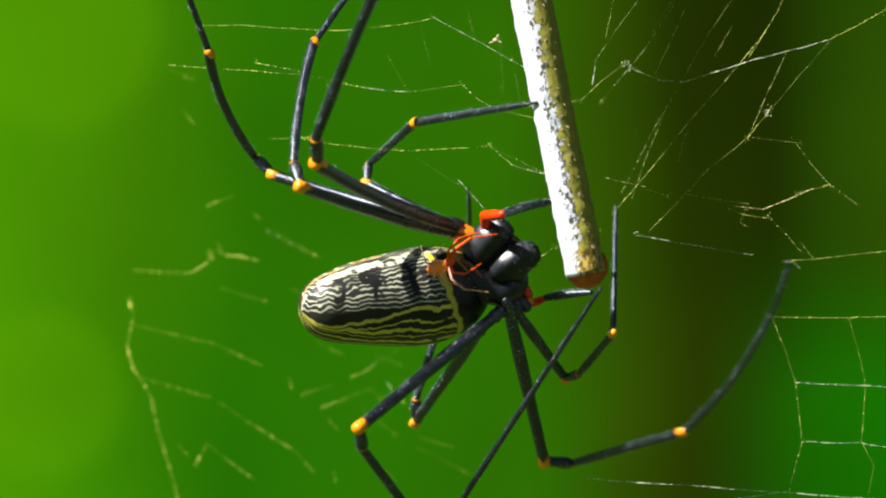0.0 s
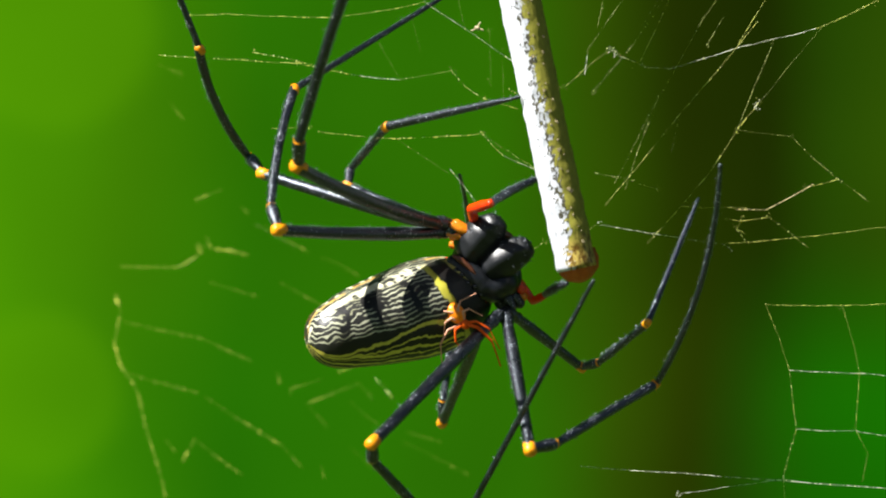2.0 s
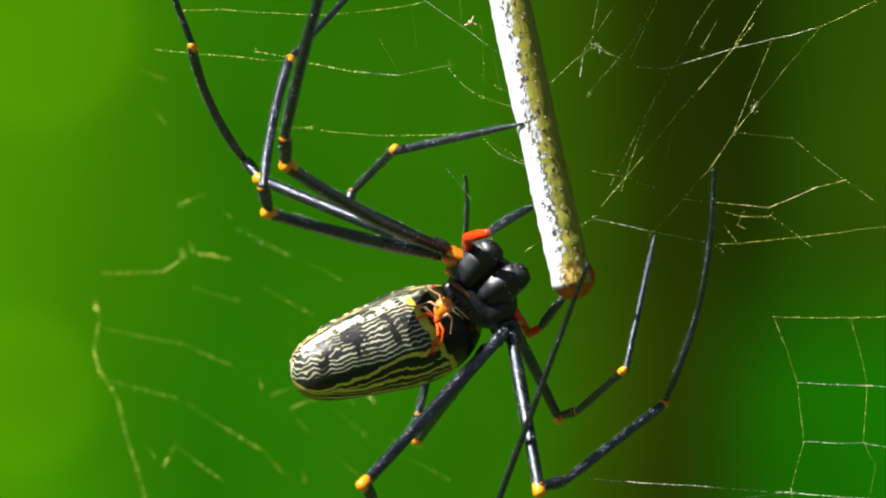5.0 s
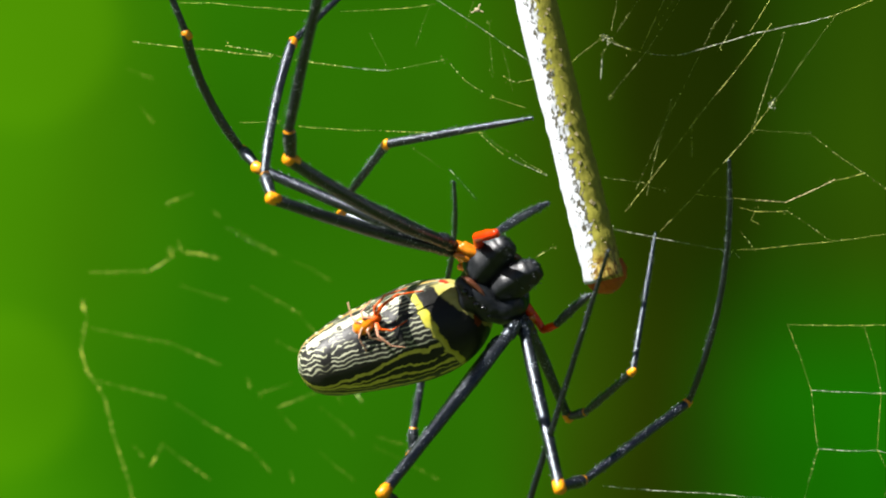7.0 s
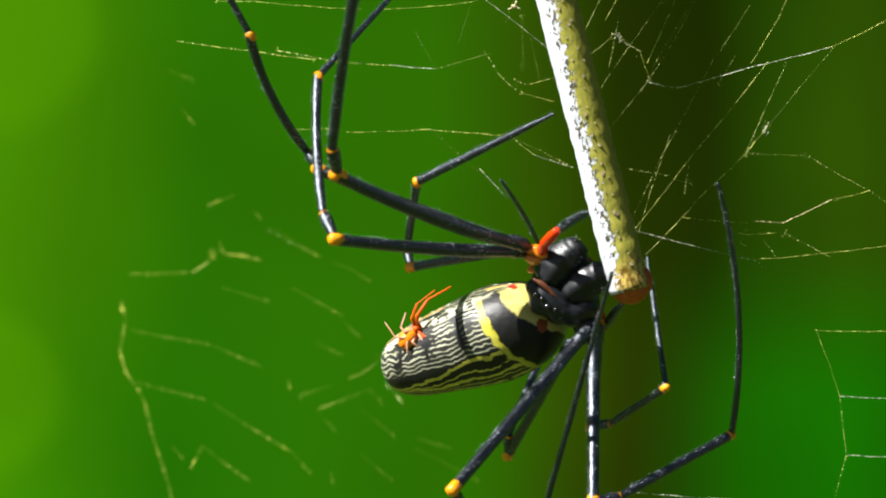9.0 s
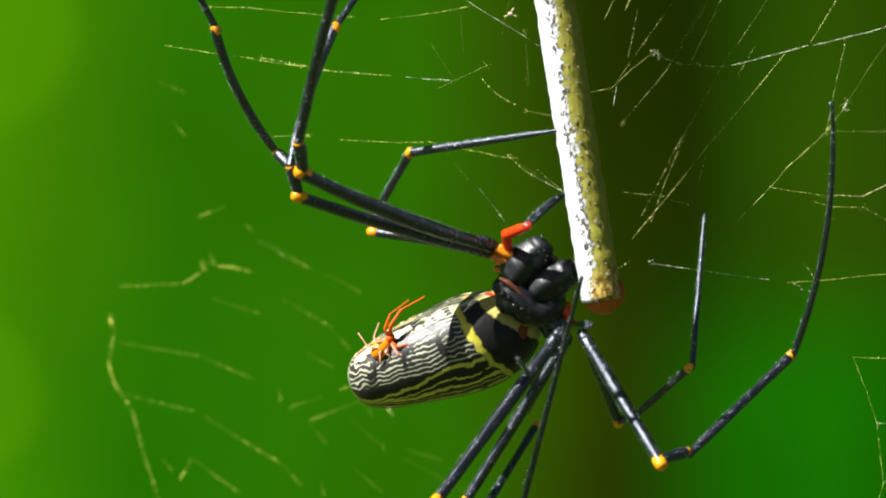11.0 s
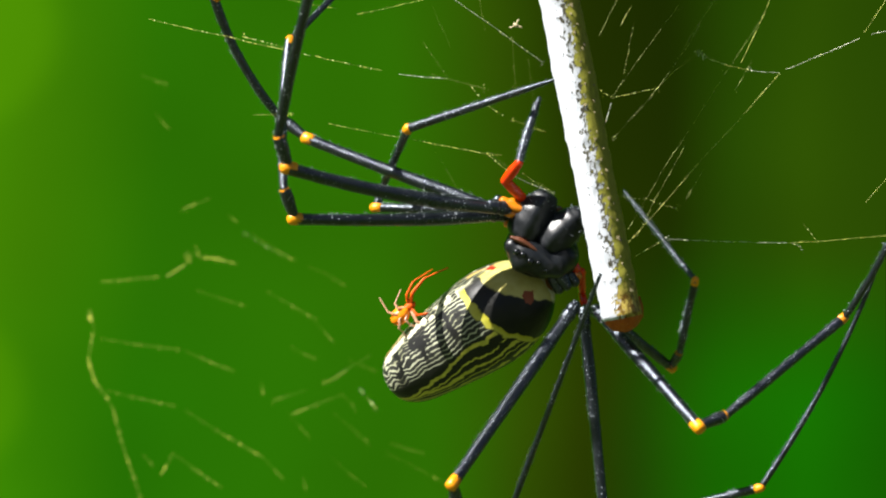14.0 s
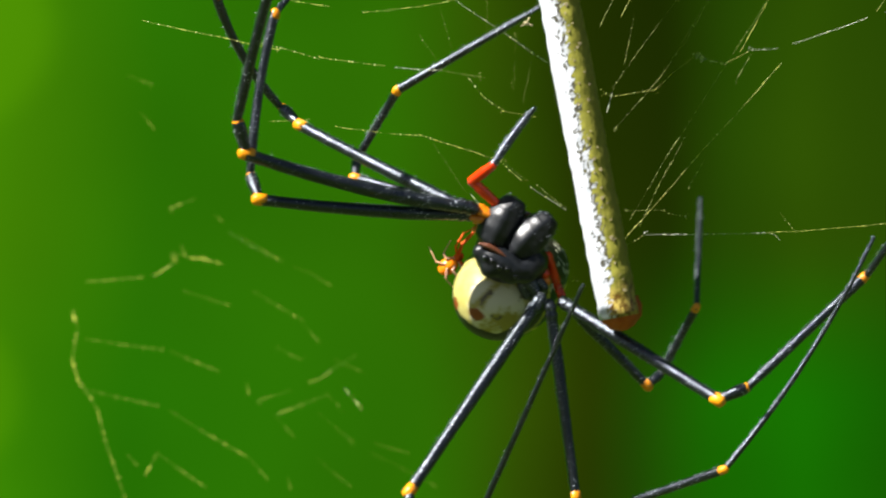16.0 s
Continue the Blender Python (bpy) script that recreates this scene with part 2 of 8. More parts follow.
def far_leaves():
    """Out-of-focus forest on a self-glowing sheet: sunlit green and a dark trunk's shade, both painted in."""
    g = Graph("far_forest", 1.0, 0.0, 0.0)
    place = g.at()
    x, y, z = g.split(place)
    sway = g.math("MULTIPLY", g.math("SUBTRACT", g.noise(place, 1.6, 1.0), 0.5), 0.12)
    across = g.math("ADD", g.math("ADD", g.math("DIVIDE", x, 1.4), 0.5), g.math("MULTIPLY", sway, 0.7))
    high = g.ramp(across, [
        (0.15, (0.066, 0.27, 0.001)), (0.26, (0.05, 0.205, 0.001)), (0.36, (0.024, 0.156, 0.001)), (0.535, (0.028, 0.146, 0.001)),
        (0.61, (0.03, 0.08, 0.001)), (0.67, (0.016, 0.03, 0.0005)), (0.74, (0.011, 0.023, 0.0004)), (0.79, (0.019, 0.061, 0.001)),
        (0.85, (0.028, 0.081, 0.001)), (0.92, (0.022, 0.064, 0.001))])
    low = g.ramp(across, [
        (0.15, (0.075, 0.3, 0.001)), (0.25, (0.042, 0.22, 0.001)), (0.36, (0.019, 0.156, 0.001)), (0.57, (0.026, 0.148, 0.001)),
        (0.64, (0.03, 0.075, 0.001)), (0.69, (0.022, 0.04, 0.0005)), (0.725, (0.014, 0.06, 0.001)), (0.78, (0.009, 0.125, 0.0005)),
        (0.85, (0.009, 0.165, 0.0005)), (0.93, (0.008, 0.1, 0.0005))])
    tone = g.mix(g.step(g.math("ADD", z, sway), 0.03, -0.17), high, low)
    for bx, bz, size in ((-0.40, 0.23, 0.125), (-0.415, -0.15, 0.1)):  # soft discs of sunlit leaves, painted as brighter colour
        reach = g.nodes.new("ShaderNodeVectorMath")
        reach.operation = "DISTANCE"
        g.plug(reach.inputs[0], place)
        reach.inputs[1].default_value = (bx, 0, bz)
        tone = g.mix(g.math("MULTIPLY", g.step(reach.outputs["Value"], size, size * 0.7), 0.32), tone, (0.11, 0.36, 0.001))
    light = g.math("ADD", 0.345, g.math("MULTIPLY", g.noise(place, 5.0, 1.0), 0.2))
    # the sheet emits its painted light itself; the sun lamp adds nothing
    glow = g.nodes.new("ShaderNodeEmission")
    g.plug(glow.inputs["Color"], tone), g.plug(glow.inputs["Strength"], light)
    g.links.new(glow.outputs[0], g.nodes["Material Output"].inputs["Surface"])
    return g.material


FOREST = far_leaves()
UNDERGROWTH = speckled("undergrowth", (0.012, 0.022, 0.004), (0.06, 0.1, 0.012), 0.8, 6.0, 0.2, 0.8, 0.05)


# ---- building ----
MM = 0.001


def part(name, bm, material, parent, label=""):
    """Link a bmesh as one smooth mesh object under a thing or a part."""
    data = bpy.data.meshes.new(name)
    bm.to_mesh(data)
    bm.free()
    for face in data.polygons:
        face.use_smooth = True
    for m in (material, HAIR if material in (LEG_BLACK, SHELL_BLACK, RED) else None):
        if m:
            data.materials.append(m)
    ob = new(name, data)
    ob.parent = parent
    return tagged(ob, label)


def lathe(bm, profile, sides=14, bend=0.0, wobble=0.0, squash=1.0, seed=0, ridge=2.0):
    """A closed tube along +X through (place, radius) pairs; bend bows it towards +Z, wobble makes it uneven, a low ridge squares its section."""
    length = profile[-1][0] - profile[0][0]
    rings = []
    for x, r in profile:
        u = (x - profile[0][0]) / length
        lift = bend * 4 * u * (1 - u)
        ring = []
        for k in range(sides):
            a = 2 * math.pi * k / sides
            rr = r * (1 + wobble * noise.noise(Vector((x * 1.7 / max(r, 1e-5) * 0.4 + seed, math.cos(a) * 1.5, math.sin(a) * 1.5))))
            if ridge != 2.0:
                rr *= (abs(math.cos(a)) ** ridge + abs(math.sin(a)) ** ridge) ** (-1 / ridge)
            ring.append(bm.verts.new((x, rr * math.cos(a), rr * squash * math.sin(a) + lift)))
        rings.append(ring)
    for a, b in zip(rings, rings[1:]):
        for k in range(sides):
            bm.faces.new((a[k], a[(k + 1) % sides], b[(k + 1) % sides], b[k]))
    bm.faces.new(rings[0][::-1]), bm.faces.new(rings[-1])


def capped(points, steps=4):
    """Round off both ends of a radius profile."""
    (x0, r0), (x1, r1) = points[0], points[-1]
    head = [(x0 - r0 * 0.85 * math.cos(math.pi / 2 * k / steps), r0 * math.sin(math.pi / 2 * k / steps) + 1e-6) for k in range(steps)]
    tail = [(x1 + r1 * 0.85 * math.sin(math.pi / 2 * k / steps), r1 * math.cos(math.pi / 2 * k / steps) + 1e-6) for k in range(1, steps + 1)]
    return head + list(points) + tail


def smooth_profile(points, count):
    """Resample (place, radius) pairs with eased steps."""
    out = []
    for i in range(count):
        x = points[0][0] + (points[-1][0] - points[0][0]) * i / (count - 1)
        for (xa, ra), (xb, rb) in zip(points, points[1:]):
            if xa <= x <= xb + 1e-9:
                u = (x - xa) / (xb - xa)
                out.append((x, ra + (rb - ra) * (u * u * (3 - 2 * u))))
                break
    return out


def rounded_profile(points, count):
    """Resample (place, radius) pairs along straight runs and round off the corners between them."""
    xs = [points[0][0] + (points[-1][0] - points[0][0]) * (1 - math.cos(math.pi * i / (count - 1))) / 2 for i in range(count)]
    rs = list(np.interp(xs, [p[0] for p in points], [p[1] for p in points]))
    for _ in range(6):
        rs[1:-1] = [(a + 2 * b + c) / 4 for a, b, c in zip(rs, rs[1:], rs[2:])]
    return list(zip(xs, rs))


def hairs(bm, profile, count, length, bend, chance):
    """Short bristles standing off a tube."""
    x0, x1 = profile[0][0], profile[-1][0]
    for _ in range(count):
        u = chance.random()
        x = x0 + (x1 - x0) * u
        r = np.interp(x, [p[0] for p in profile], [p[1] for p in profile])
        a = chance.uniform(0, 2 * math.pi)
        out = Vector((0, math.cos(a), math.sin(a)))
        side = out.cross(Vector((1, 0, 0)))
        root = Vector((x, 0, bend * 4 * u * (1 - u))) + out * r * 0.9
        tip = root + out * length * chance.uniform(0.6, 1.3) + Vector((length * 0.7, 0, 0))
        w = length * 0.08
        ring = [bm.verts.new(root + side * w), bm.verts.new(root - side * w), bm.verts.new(root + Vector((w * 1.8, 0, 0)))]
        top = bm.verts.new(tip)
        for k in range(3):
            bm.faces.new((ring[k], ring[(k + 1) % 3], top)).material_index = 1


def ball(bm, centre, radii, turn=None, rings=12, sides=18):
    m = Matrix.Translation(centre) @ (turn or Matrix()) @ Matrix.Diagonal((*radii, 1))
    bmesh.ops.create_uvsphere(bm, u_segments=sides, v_segments=rings, radius=1, matrix=m)


# ---- distance ----
bm = bmesh.new()
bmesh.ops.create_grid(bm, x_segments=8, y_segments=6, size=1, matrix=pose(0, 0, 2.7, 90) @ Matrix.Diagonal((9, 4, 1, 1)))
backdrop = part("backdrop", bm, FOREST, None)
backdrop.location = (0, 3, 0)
tagged(backdrop, "blurred green forest far behind the web, its sunlight painted in as glow", "backdrop", "", "structure")

bm = bmesh.new()
bmesh.ops.create_grid(bm, x_segments=60, y_segments=60, size=1, matrix=pose(0, -4, -1.3) @ Matrix.Diagonal((9, 7, 1, 1)))
for v in bm.verts:
    v.co.z += 0.12 * noise.noise(v.co * 1.3) + 0.04 * noise.noise(v.co * 5)
ground = part("ground", bm, UNDERGROWTH, None)
tagged(ground, "green undergrowth of the forest floor far below the web", "ground", "", "structure")


# ---- the large spider ----
spider = tagged(new("spider"), "large black orb-weaver with yellow leg joints hanging in its web", "spider")
limbs = {}


def segment(name, length, widths, bend, bristles, chance, parent, material=None, hair_length=0.42):
    """One rigid piece of a leg along +X; widths are (share of length, radius in mm)."""
    bm = bmesh.new()
    outline = smooth_profile([(u * length * MM, r * MM) for u, r in widths], 22)
    lathe(bm, capped(outline), 14, bend * MM, 0.05, 1.0, chance.random() * 50)
    hairs(bm, outline, bristles, hair_length * MM, bend * MM, chance)
    return part(name, bm, material or LEG_BLACK, parent)


def band(name, length, start, stop, radius, stop_radius, parent, label):
    bm = bmesh.new()
    a, b = start * length * MM, stop * length * MM
    lathe(bm, [(a - 0.05 * MM, radius * 0.8 * MM), (a, radius * MM), ((a + b) / 2, (radius + stop_radius) / 2 * 1.05 * MM),
               (b, stop_radius * MM), (b + 0.35 * MM, stop_radius * 0.5 * MM)], 16, 0, 0.06)
    return part(name, bm, ORANGE, parent, label)


def leg(name, lengths, stout, bends=(0, 0, 0, 0), seed=0, foot=1.0):
    chance = random.Random(seed)
    femur_l, patella_l, tibia_l, meta_l = lengths
    s = stout
    femur = segment("femur", femur_l, [(0, 0.62 * s), (0.06, 0.85 * s), (0.3, 1.0 * s), (0.75, 0.86 * s), (0.93, 0.82 * s), (1, 0.9 * s)], bends[0], 210, chance, spider)
    band("femur_band", femur_l, 1 - 1.0 * s / femur_l, 1 + 0.75 * s / femur_l, 0.86 * s, 0.9 * s, femur, "orange-yellow joint band")
    bm = bmesh.new()
    lathe(bm, capped(smooth_profile([(u * MM, r * s * MM) for u, r in ((-0.5, 0.8), (0.3, 1.0), (0.9, 0.88), (1.5, 1.04), (2.3, 0.9))], 16), 3), 14, 0, 0.08)
    part("collar", bm, LEG_BLACK, femur)
    patella = segment("patella", patella_l, [(0, 0.62 * s), (0.3, 0.78 * s), (0.7, 0.92 * s), (0.88, 0.88 * s), (1, 0.68 * s)], 0.0, 20, chance, spider)
    band("patella_band", patella_l, 0.9, 1.0, 0.74 * s, 0.7 * s, patella, "thin pale orange ring")
    tibia = segment("tibia", tibia_l, [(0, 0.6 * s), (0.2, 0.7 * s), (0.7, 0.66 * s), (0.92, 0.74 * s), (1, 0.7 * s)], bends[2], 150, chance, spider)
    band("tibia_band", tibia_l, 1 - 0.75 * s / tibia_l, 1 + 0.45 * s / tibia_l, max(0.74, 0.56 * foot) * s, max(0.66, 0.54 * foot) * s, tibia, "orange-yellow joint band")
    meta = segment("metatarsus", meta_l, [(0, 0.52 * s * foot), (0.3, 0.46 * s * foot), (0.75, 0.38 * s * foot), (1, 0.27 * s)], bends[3], 190, chance, spider, None, 0.36)
    limbs[name] = [femur, patella, tibia, meta]


leg("leg_upper_first", (32.914, 5.206, 21.902, 36.104), 1.0, (0.2, 0, 1.2, 0), 1)
leg("leg_upper_second", (32.376, 5.038, 23.929, 36.104), 1.02, (0.4, 0, 0.6, 0), 2)
leg("leg_upper_third", (35.027, 5.206, 26.868, 36.104), 1.12, (0.9, 0, 0.3, 0), 3)
leg("leg_upper_short", (19.311, 3.778, 13.753, 25.235), 0.84, (0, 0, 0, 0), 4, 1.6)
leg("leg_lower_first", (35.684, 3.862, 23.090, 48.278), 1.02, (0, 0, 0, 0), 5)
leg("leg_lower_second", (28.547, 4.198, 25.189, 39.882), 0.92, (0, 0, 0, -1.6), 6)
leg("leg_lower_short", (18.052, 3.526, 12.288, 25.012), 0.84, (0, 0, 0, 0), 7, 1.15)
leg("leg_lower_long", (28.967, 4.702, 24.231, 39.462), 1.02, (0, 0, 0, -2.2), 8)


def palp(name, lengths, seed, tuck, stout):
    chance = random.Random(seed)
    base = segment("palp_femur", lengths[0], [(-tuck, 0.6 * stout), (0, 0.74 * stout), (0.6, 0.8 * stout), (1, 0.74 * stout)], 0, 6, chance, spider, RED, 0.3)
    middle = segment("palp_patella", lengths[1], [(0, 0.74 * stout), (0.5, 0.82 * stout), (1, 0.66 * stout)], 0, 6, chance, spider, RED, 0.3)
    end = segment("palp_tarsus", lengths[2], [(0, 0.55), (0.3, 0.68), (0.8, 0.56), (1, 0.34)], 0.2, 130, chance, spider, None, 0.42)
    limbs[name] = [base, middle, end]


palp("palp_upper", (5.038, 4.366, 10.673), 21, 0.42, 1.0)
palp("palp_lower", (5.374, 3.023, 7.892), 22, 0.02, 0.8)

# front body: shield, eyes, jaws and hip joints
bm = bmesh.new()
ball(bm, (-1.0 * MM, 1.2 * MM, -1.4 * MM), (5.0 * MM, 3.6 * MM, 4.5 * MM), pose(0, 0, 0, 0, 30, 0))
ball(bm, (0.6 * MM, 0.2 * MM, 0.6 * MM), (3.8 * MM, 2.6 * MM, 3.4 * MM), pose(0, 0, 0, 0, 40, 0))
DOME, DOME_SIZE, DOME_TURN = Vector((-2.2, -1.9, -2.5)) * MM, Vector((4.2, 2.6, 2.4)) * MM, pose(0, 0, 0, 0, 40, 0)
ball(bm, DOME, DOME_SIZE, DOME_TURN, 24, 36)
for bx, by, bz, r in ((-4.6, -2.3, -0.3, 1.5), (-3.6, -2.2, -2.8, 2.0), (-0.9, -2.0, -4.0, 2.3), (0.9, -1.3, -4.3, 2.4), (2.2, -0.6, -3.6, 2.4)):
    ball(bm, (bx * MM, by * MM, bz * MM), (r * MM, r * MM, r * MM * 0.9), None, 14, 20)
ball(bm, (1.6 * MM, 1.5 * MM, -3.0 * MM), (3.4 * MM, 2.8 * MM, 3.6 * MM))
carapace = part("carapace", bm, SHELL_BLACK, spider, "glossy black front body")
fuse = carapace.modifiers.new("fuse", "REMESH")
fuse.mode, fuse.voxel_size, fuse.use_smooth_shade = "VOXEL", 0.28 * MM, True
soften = carapace.modifiers.new("soften", "SMOOTH")
soften.iterations, soften.factor = 8, 0.6
chance = random.Random(77)


def jaw(x, z, lean, length, wide, y):
    """A tapering, slightly flattened jaw with a keel along it, cut blunt at its toothed tip."""
    bm = bmesh.new()
    outline = smooth_profile([(u * length * MM, r * wide * MM) for u, r in [(0, 0.96), (0.25, 1.04), (0.5, 0.98), (0.75, 0.82), (0.92, 0.64), (1, 0.5)]], 26)
    head = [(a * 0.5 if a < 0 else a, b) for a, b in capped(outline, 5)[:-5]]
    lathe(bm, head + [(length * 1.02 * MM, wide * 0.4 * MM), (length * 1.03 * MM, wide * 0.2 * MM)], 40, 0.3 * MM, 0.03, 0.95, x, 1.4)
    hairs(bm, outline[10:], 40, 0.6 * MM, 0.0, chance)
    for k in range(5):
        ball(bm, ((length + 0.02) * MM, (k - 2) * 0.16 * wide * MM, (0.28 - 0.05 * k) * wide * MM), (0.3 * MM, 0.17 * MM, 0.17 * MM), None, 6, 8)
    bm.transform(Matrix.Diagonal((1, 0.8, 1, 1)))
    ob = part("jaw", bm, SHELL_BLACK, carapace, "keeled glossy black jaw")
    ob.matrix_local = pose(x * MM, y * MM, z * MM, 0, -lean, 0) @ pose(0, 0, 0, 0, 0, -8)
    return ob


jaw(-2.5, 0.9, 48, 7.0, 3.2, -1.3)
jaw(0.6, -1.3, 31, 7.0, 2.95, -1.5)
bm = bmesh.new()
lathe(bm, capped(smooth_profile([(0, 0.55 * MM), (1.6 * MM, 0.5 * MM), (3.4 * MM, 0.15 * MM)], 10)), 10, 0.5 * MM)
fang = part("fang", bm, BROWN, carapace, "dark brown folded fang")
fang.matrix_local = pose(1.9 * MM, -0.8 * MM, 4.0 * MM, 0, 40, 0)
bm = bmesh.new()
lathe(bm, capped(smooth_profile([(0, 0.3 * MM), (1.4 * MM, 0.62 * MM), (3.0 * MM, 0.45 * MM), (4.8 * MM, 0.12 * MM)], 14)), 12, 0.3 * MM, 0.25, 0.8)
lip = part("lip", bm, BROWN, carapace, "thin reddish-brown lip edge")
lip.matrix_local = pose(-4.6 * MM, -4.0 * MM, 0.9 * MM, 0, 42, 0)
for ex, ez, r in ((-5.0, 0.4, 0.42), (-4.3, -1.3, 0.5), (-3.4, -1.9, 0.42), (-2.6, -3.1, 0.5), (-1.5, -3.6, 0.42), (-0.7, -4.9, 0.4)):
    away = DOME_TURN.inverted() @ (Vector((ex * MM, 0, ez * MM)) - Vector((DOME.x, 0, DOME.z)))
    rise = math.sqrt(max(0.02, 1 - (away.x / DOME_SIZE.x) ** 2 - (away.z / DOME_SIZE.z) ** 2))
    bm = bmesh.new()
    ball(bm, (ex * MM, DOME.y - DOME_SIZE.y * rise - 0.1 * MM, ez * MM), (r * MM, r * MM, r * MM), None, 10, 14)
    part("eye", bm, EYE, carapace, "tiny shiny black eye")
for cx, cy, cz, lean, size, tone in ((-5.4, 0.4, 4.8, 150, 1.05, LEG_BLACK), (-4.6, -1.6, 4.6, 150, 0.95, COXA), (-3.5, -1.8, 4.1, 140, 1.1, COXA), (-3.9, -2.5, 4.3, 155, 0.7, COXA), (-4.4, -1.9, 3.4, 165, 0.7, COXA), (-3.8, 1.6, 3.0, 170, 0.75, COXA),
                                     (-3.8, 2.6, 1.8, 170, 0.8, COXA), (2.9, 0.8, -6.0, -60, 1.05, LEG_BLACK), (2.0, 1.8, -6.4, -70, 1.1, LEG_BLACK), (3.9, 2.0, -5.6, -50, 1.05, LEG_BLACK), (4.2, 1.6, -3.6, -50, 0.9, RED), (4.2, 2.4, -4.8, -40, 0.95, COXA)):
    bm = bmesh.new()
    lathe(bm, capped(smooth_profile([(-1.3 * MM, 0.8 * size * MM), (0, size * MM), (1.5 * MM, 0.78 * size * MM)], 9)), 14, 0, 0.05)
    hip = part("hip_joint", bm, tone, spider, {COXA: "orange hip joint", RED: "red palp base"}.get(tone, ""))
    hip.matrix_local = pose(cx * MM, cy * MM, cz * MM, 0, -lean, 0)

bm = bmesh.new()
lathe(bm, rounded_profile([(u * MM, r * MM) for u, r in ((-1.0, 0.05), (-0.6, 1.7), (0.6, 3.6), (2.4, 5.4), (4.6, 6.6), (7.6, 7.4), (11.0, 7.6), (17.0, 7.0), (23.0, 5.9), (26.6, 4.8), (28.6, 3.5), (29.4, 1.9), (29.7, 0.05))], 60), 48, 0, 0.03, 0.97)
abdomen = part("abdomen", bm, ABDOMEN, spider, "long black abdomen with wavy white and yellow lines")
bm = bmesh.new()
ball(bm, (0, 0, 0), (1.0 * MM, 0.9 * MM, 0.9 * MM), None, 8, 12)
spinneret = part("spinnerets", bm, COXA, abdomen, "rusty red spinnerets")
spinneret.location = (28.4 * MM, 1.5 * MM, -0.8 * MM)

# ---- the small orange spider that rides on her ----
small_spider = tagged(new("small_spider"), "tiny orange male spider riding on the large abdomen", "spider")
bm = bmesh.new()
ball(bm, (-1.1 * MM, 0, 0), (1.7 * MM, 1.15 * MM, 1.3 * MM))
part("abdomen", bm, MALE_PALE, small_spider, "glossy yellow-orange abdomen")
bm = bmesh.new()
ball(bm, (0.9 * MM, 0, 0), (1.0 * MM, 0.7 * MM, 0.7 * MM))
part("front_body", bm, MALE, small_spider)
for way, reach, lift in ((8, 1.5, 1), (22, 1.2, 1), (80, 0.5, 1), (125, 0.7, 1), (-40, 0.9, -1), (-70, 1.25, -1), (-100, 0.6, -1), (-140, 0.75, -1)):
    bm = bmesh.new()
    d = Vector((math.cos(radians(way)), 0, math.sin(radians(way))))
    across = Vector((-d.z, 0, d.x)) * lift
    knots = [Vector((0.8 * MM, 0, 0)), d * 1.8 * reach * MM + across * 0.8 * MM + Vector((0, -1.0 * MM, 0)),
             d * 3.7 * reach * MM + across * 0.7 * MM + Vector((0, -0.8 * MM, 0)), d * 6.0 * reach * MM - across * 1.2 * MM + Vector((0, 0.2 * MM, 0))]
    for k, (a, b) in enumerate(zip(knots, knots[1:])):
        piece = bmesh.new()
        r = (0.29, 0.22, 0.11)[k] * (1.2 if reach > 1.3 else 0.85) * MM
        lathe(piece, capped([(0, r), ((b - a).length, r * 0.8)], 3), 8)
        piece.transform(Matrix.Translation(a) @ (b - a).to_track_quat("X", "Z").to_matrix().to_4x4())
        spare = bpy.data.meshes.new("spare")
        piece.to_mesh(spare)
        piece.free()
        bm.from_mesh(spare)
        bpy.data.meshes.remove(spare)
    part("leg", bm, MALE_LEG if abs(way) > 60 else MALE, small_spider)

# ---- the hanging stick ----
stick = tagged(new("stick"), "pale bark twig with a snapped amber end hanging in the web", "twig")
bm = bmesh.new()
profile = [(k / 180 * 0.125, (2.95 + 0.2 * noise.noise(Vector((k * 0.05, 3, 1))) + 0.15 * noise.noise(Vector((k * 0.4, 7, 1)))) * MM) for k in range(181)]
lathe(bm, profile, 48, 0.15 * MM, 0.0)
for v in bm.verts:
    out = Vector((0, v.co.y, v.co.z - 0))
    rough = noise.noise(Vector((v.co.x * 900, v.co.y * 1500, v.co.z * 1500))) * 0.06 + max(0, noise.noise(Vector((v.co.x * 420 + 9, v.co.y * 800, v.co.z * 800))) - 0.25) * 0.3
    if out.length > 1e-6:
        v.co += out.normalized() * rough * MM
bm.transform(pose(0, 0, 0, 0, -90, 0))
bark = part("bark", bm, BARK, stick, "chalky white flaking bark")
bark.location = (0, 0, 1.6 * MM)
bm = bmesh.new()
lathe(bm, [(-1.7 * MM, 0.5 * MM), (-1.2 * MM, 1.7 * MM), (0, 2.5 * MM), (1.5 * MM, 2.75 * MM), (3 * MM, 2.6 * MM)], 20, 0, 0.35, 1.0, 4)
bm.transform(pose(0, 0, 0, 0, -90, 0))
part("broken_end", bm, BROKEN_WOOD, stick, "snapped reddish-amber wood").location = (0.3 * MM, 0, 1.2 * MM)

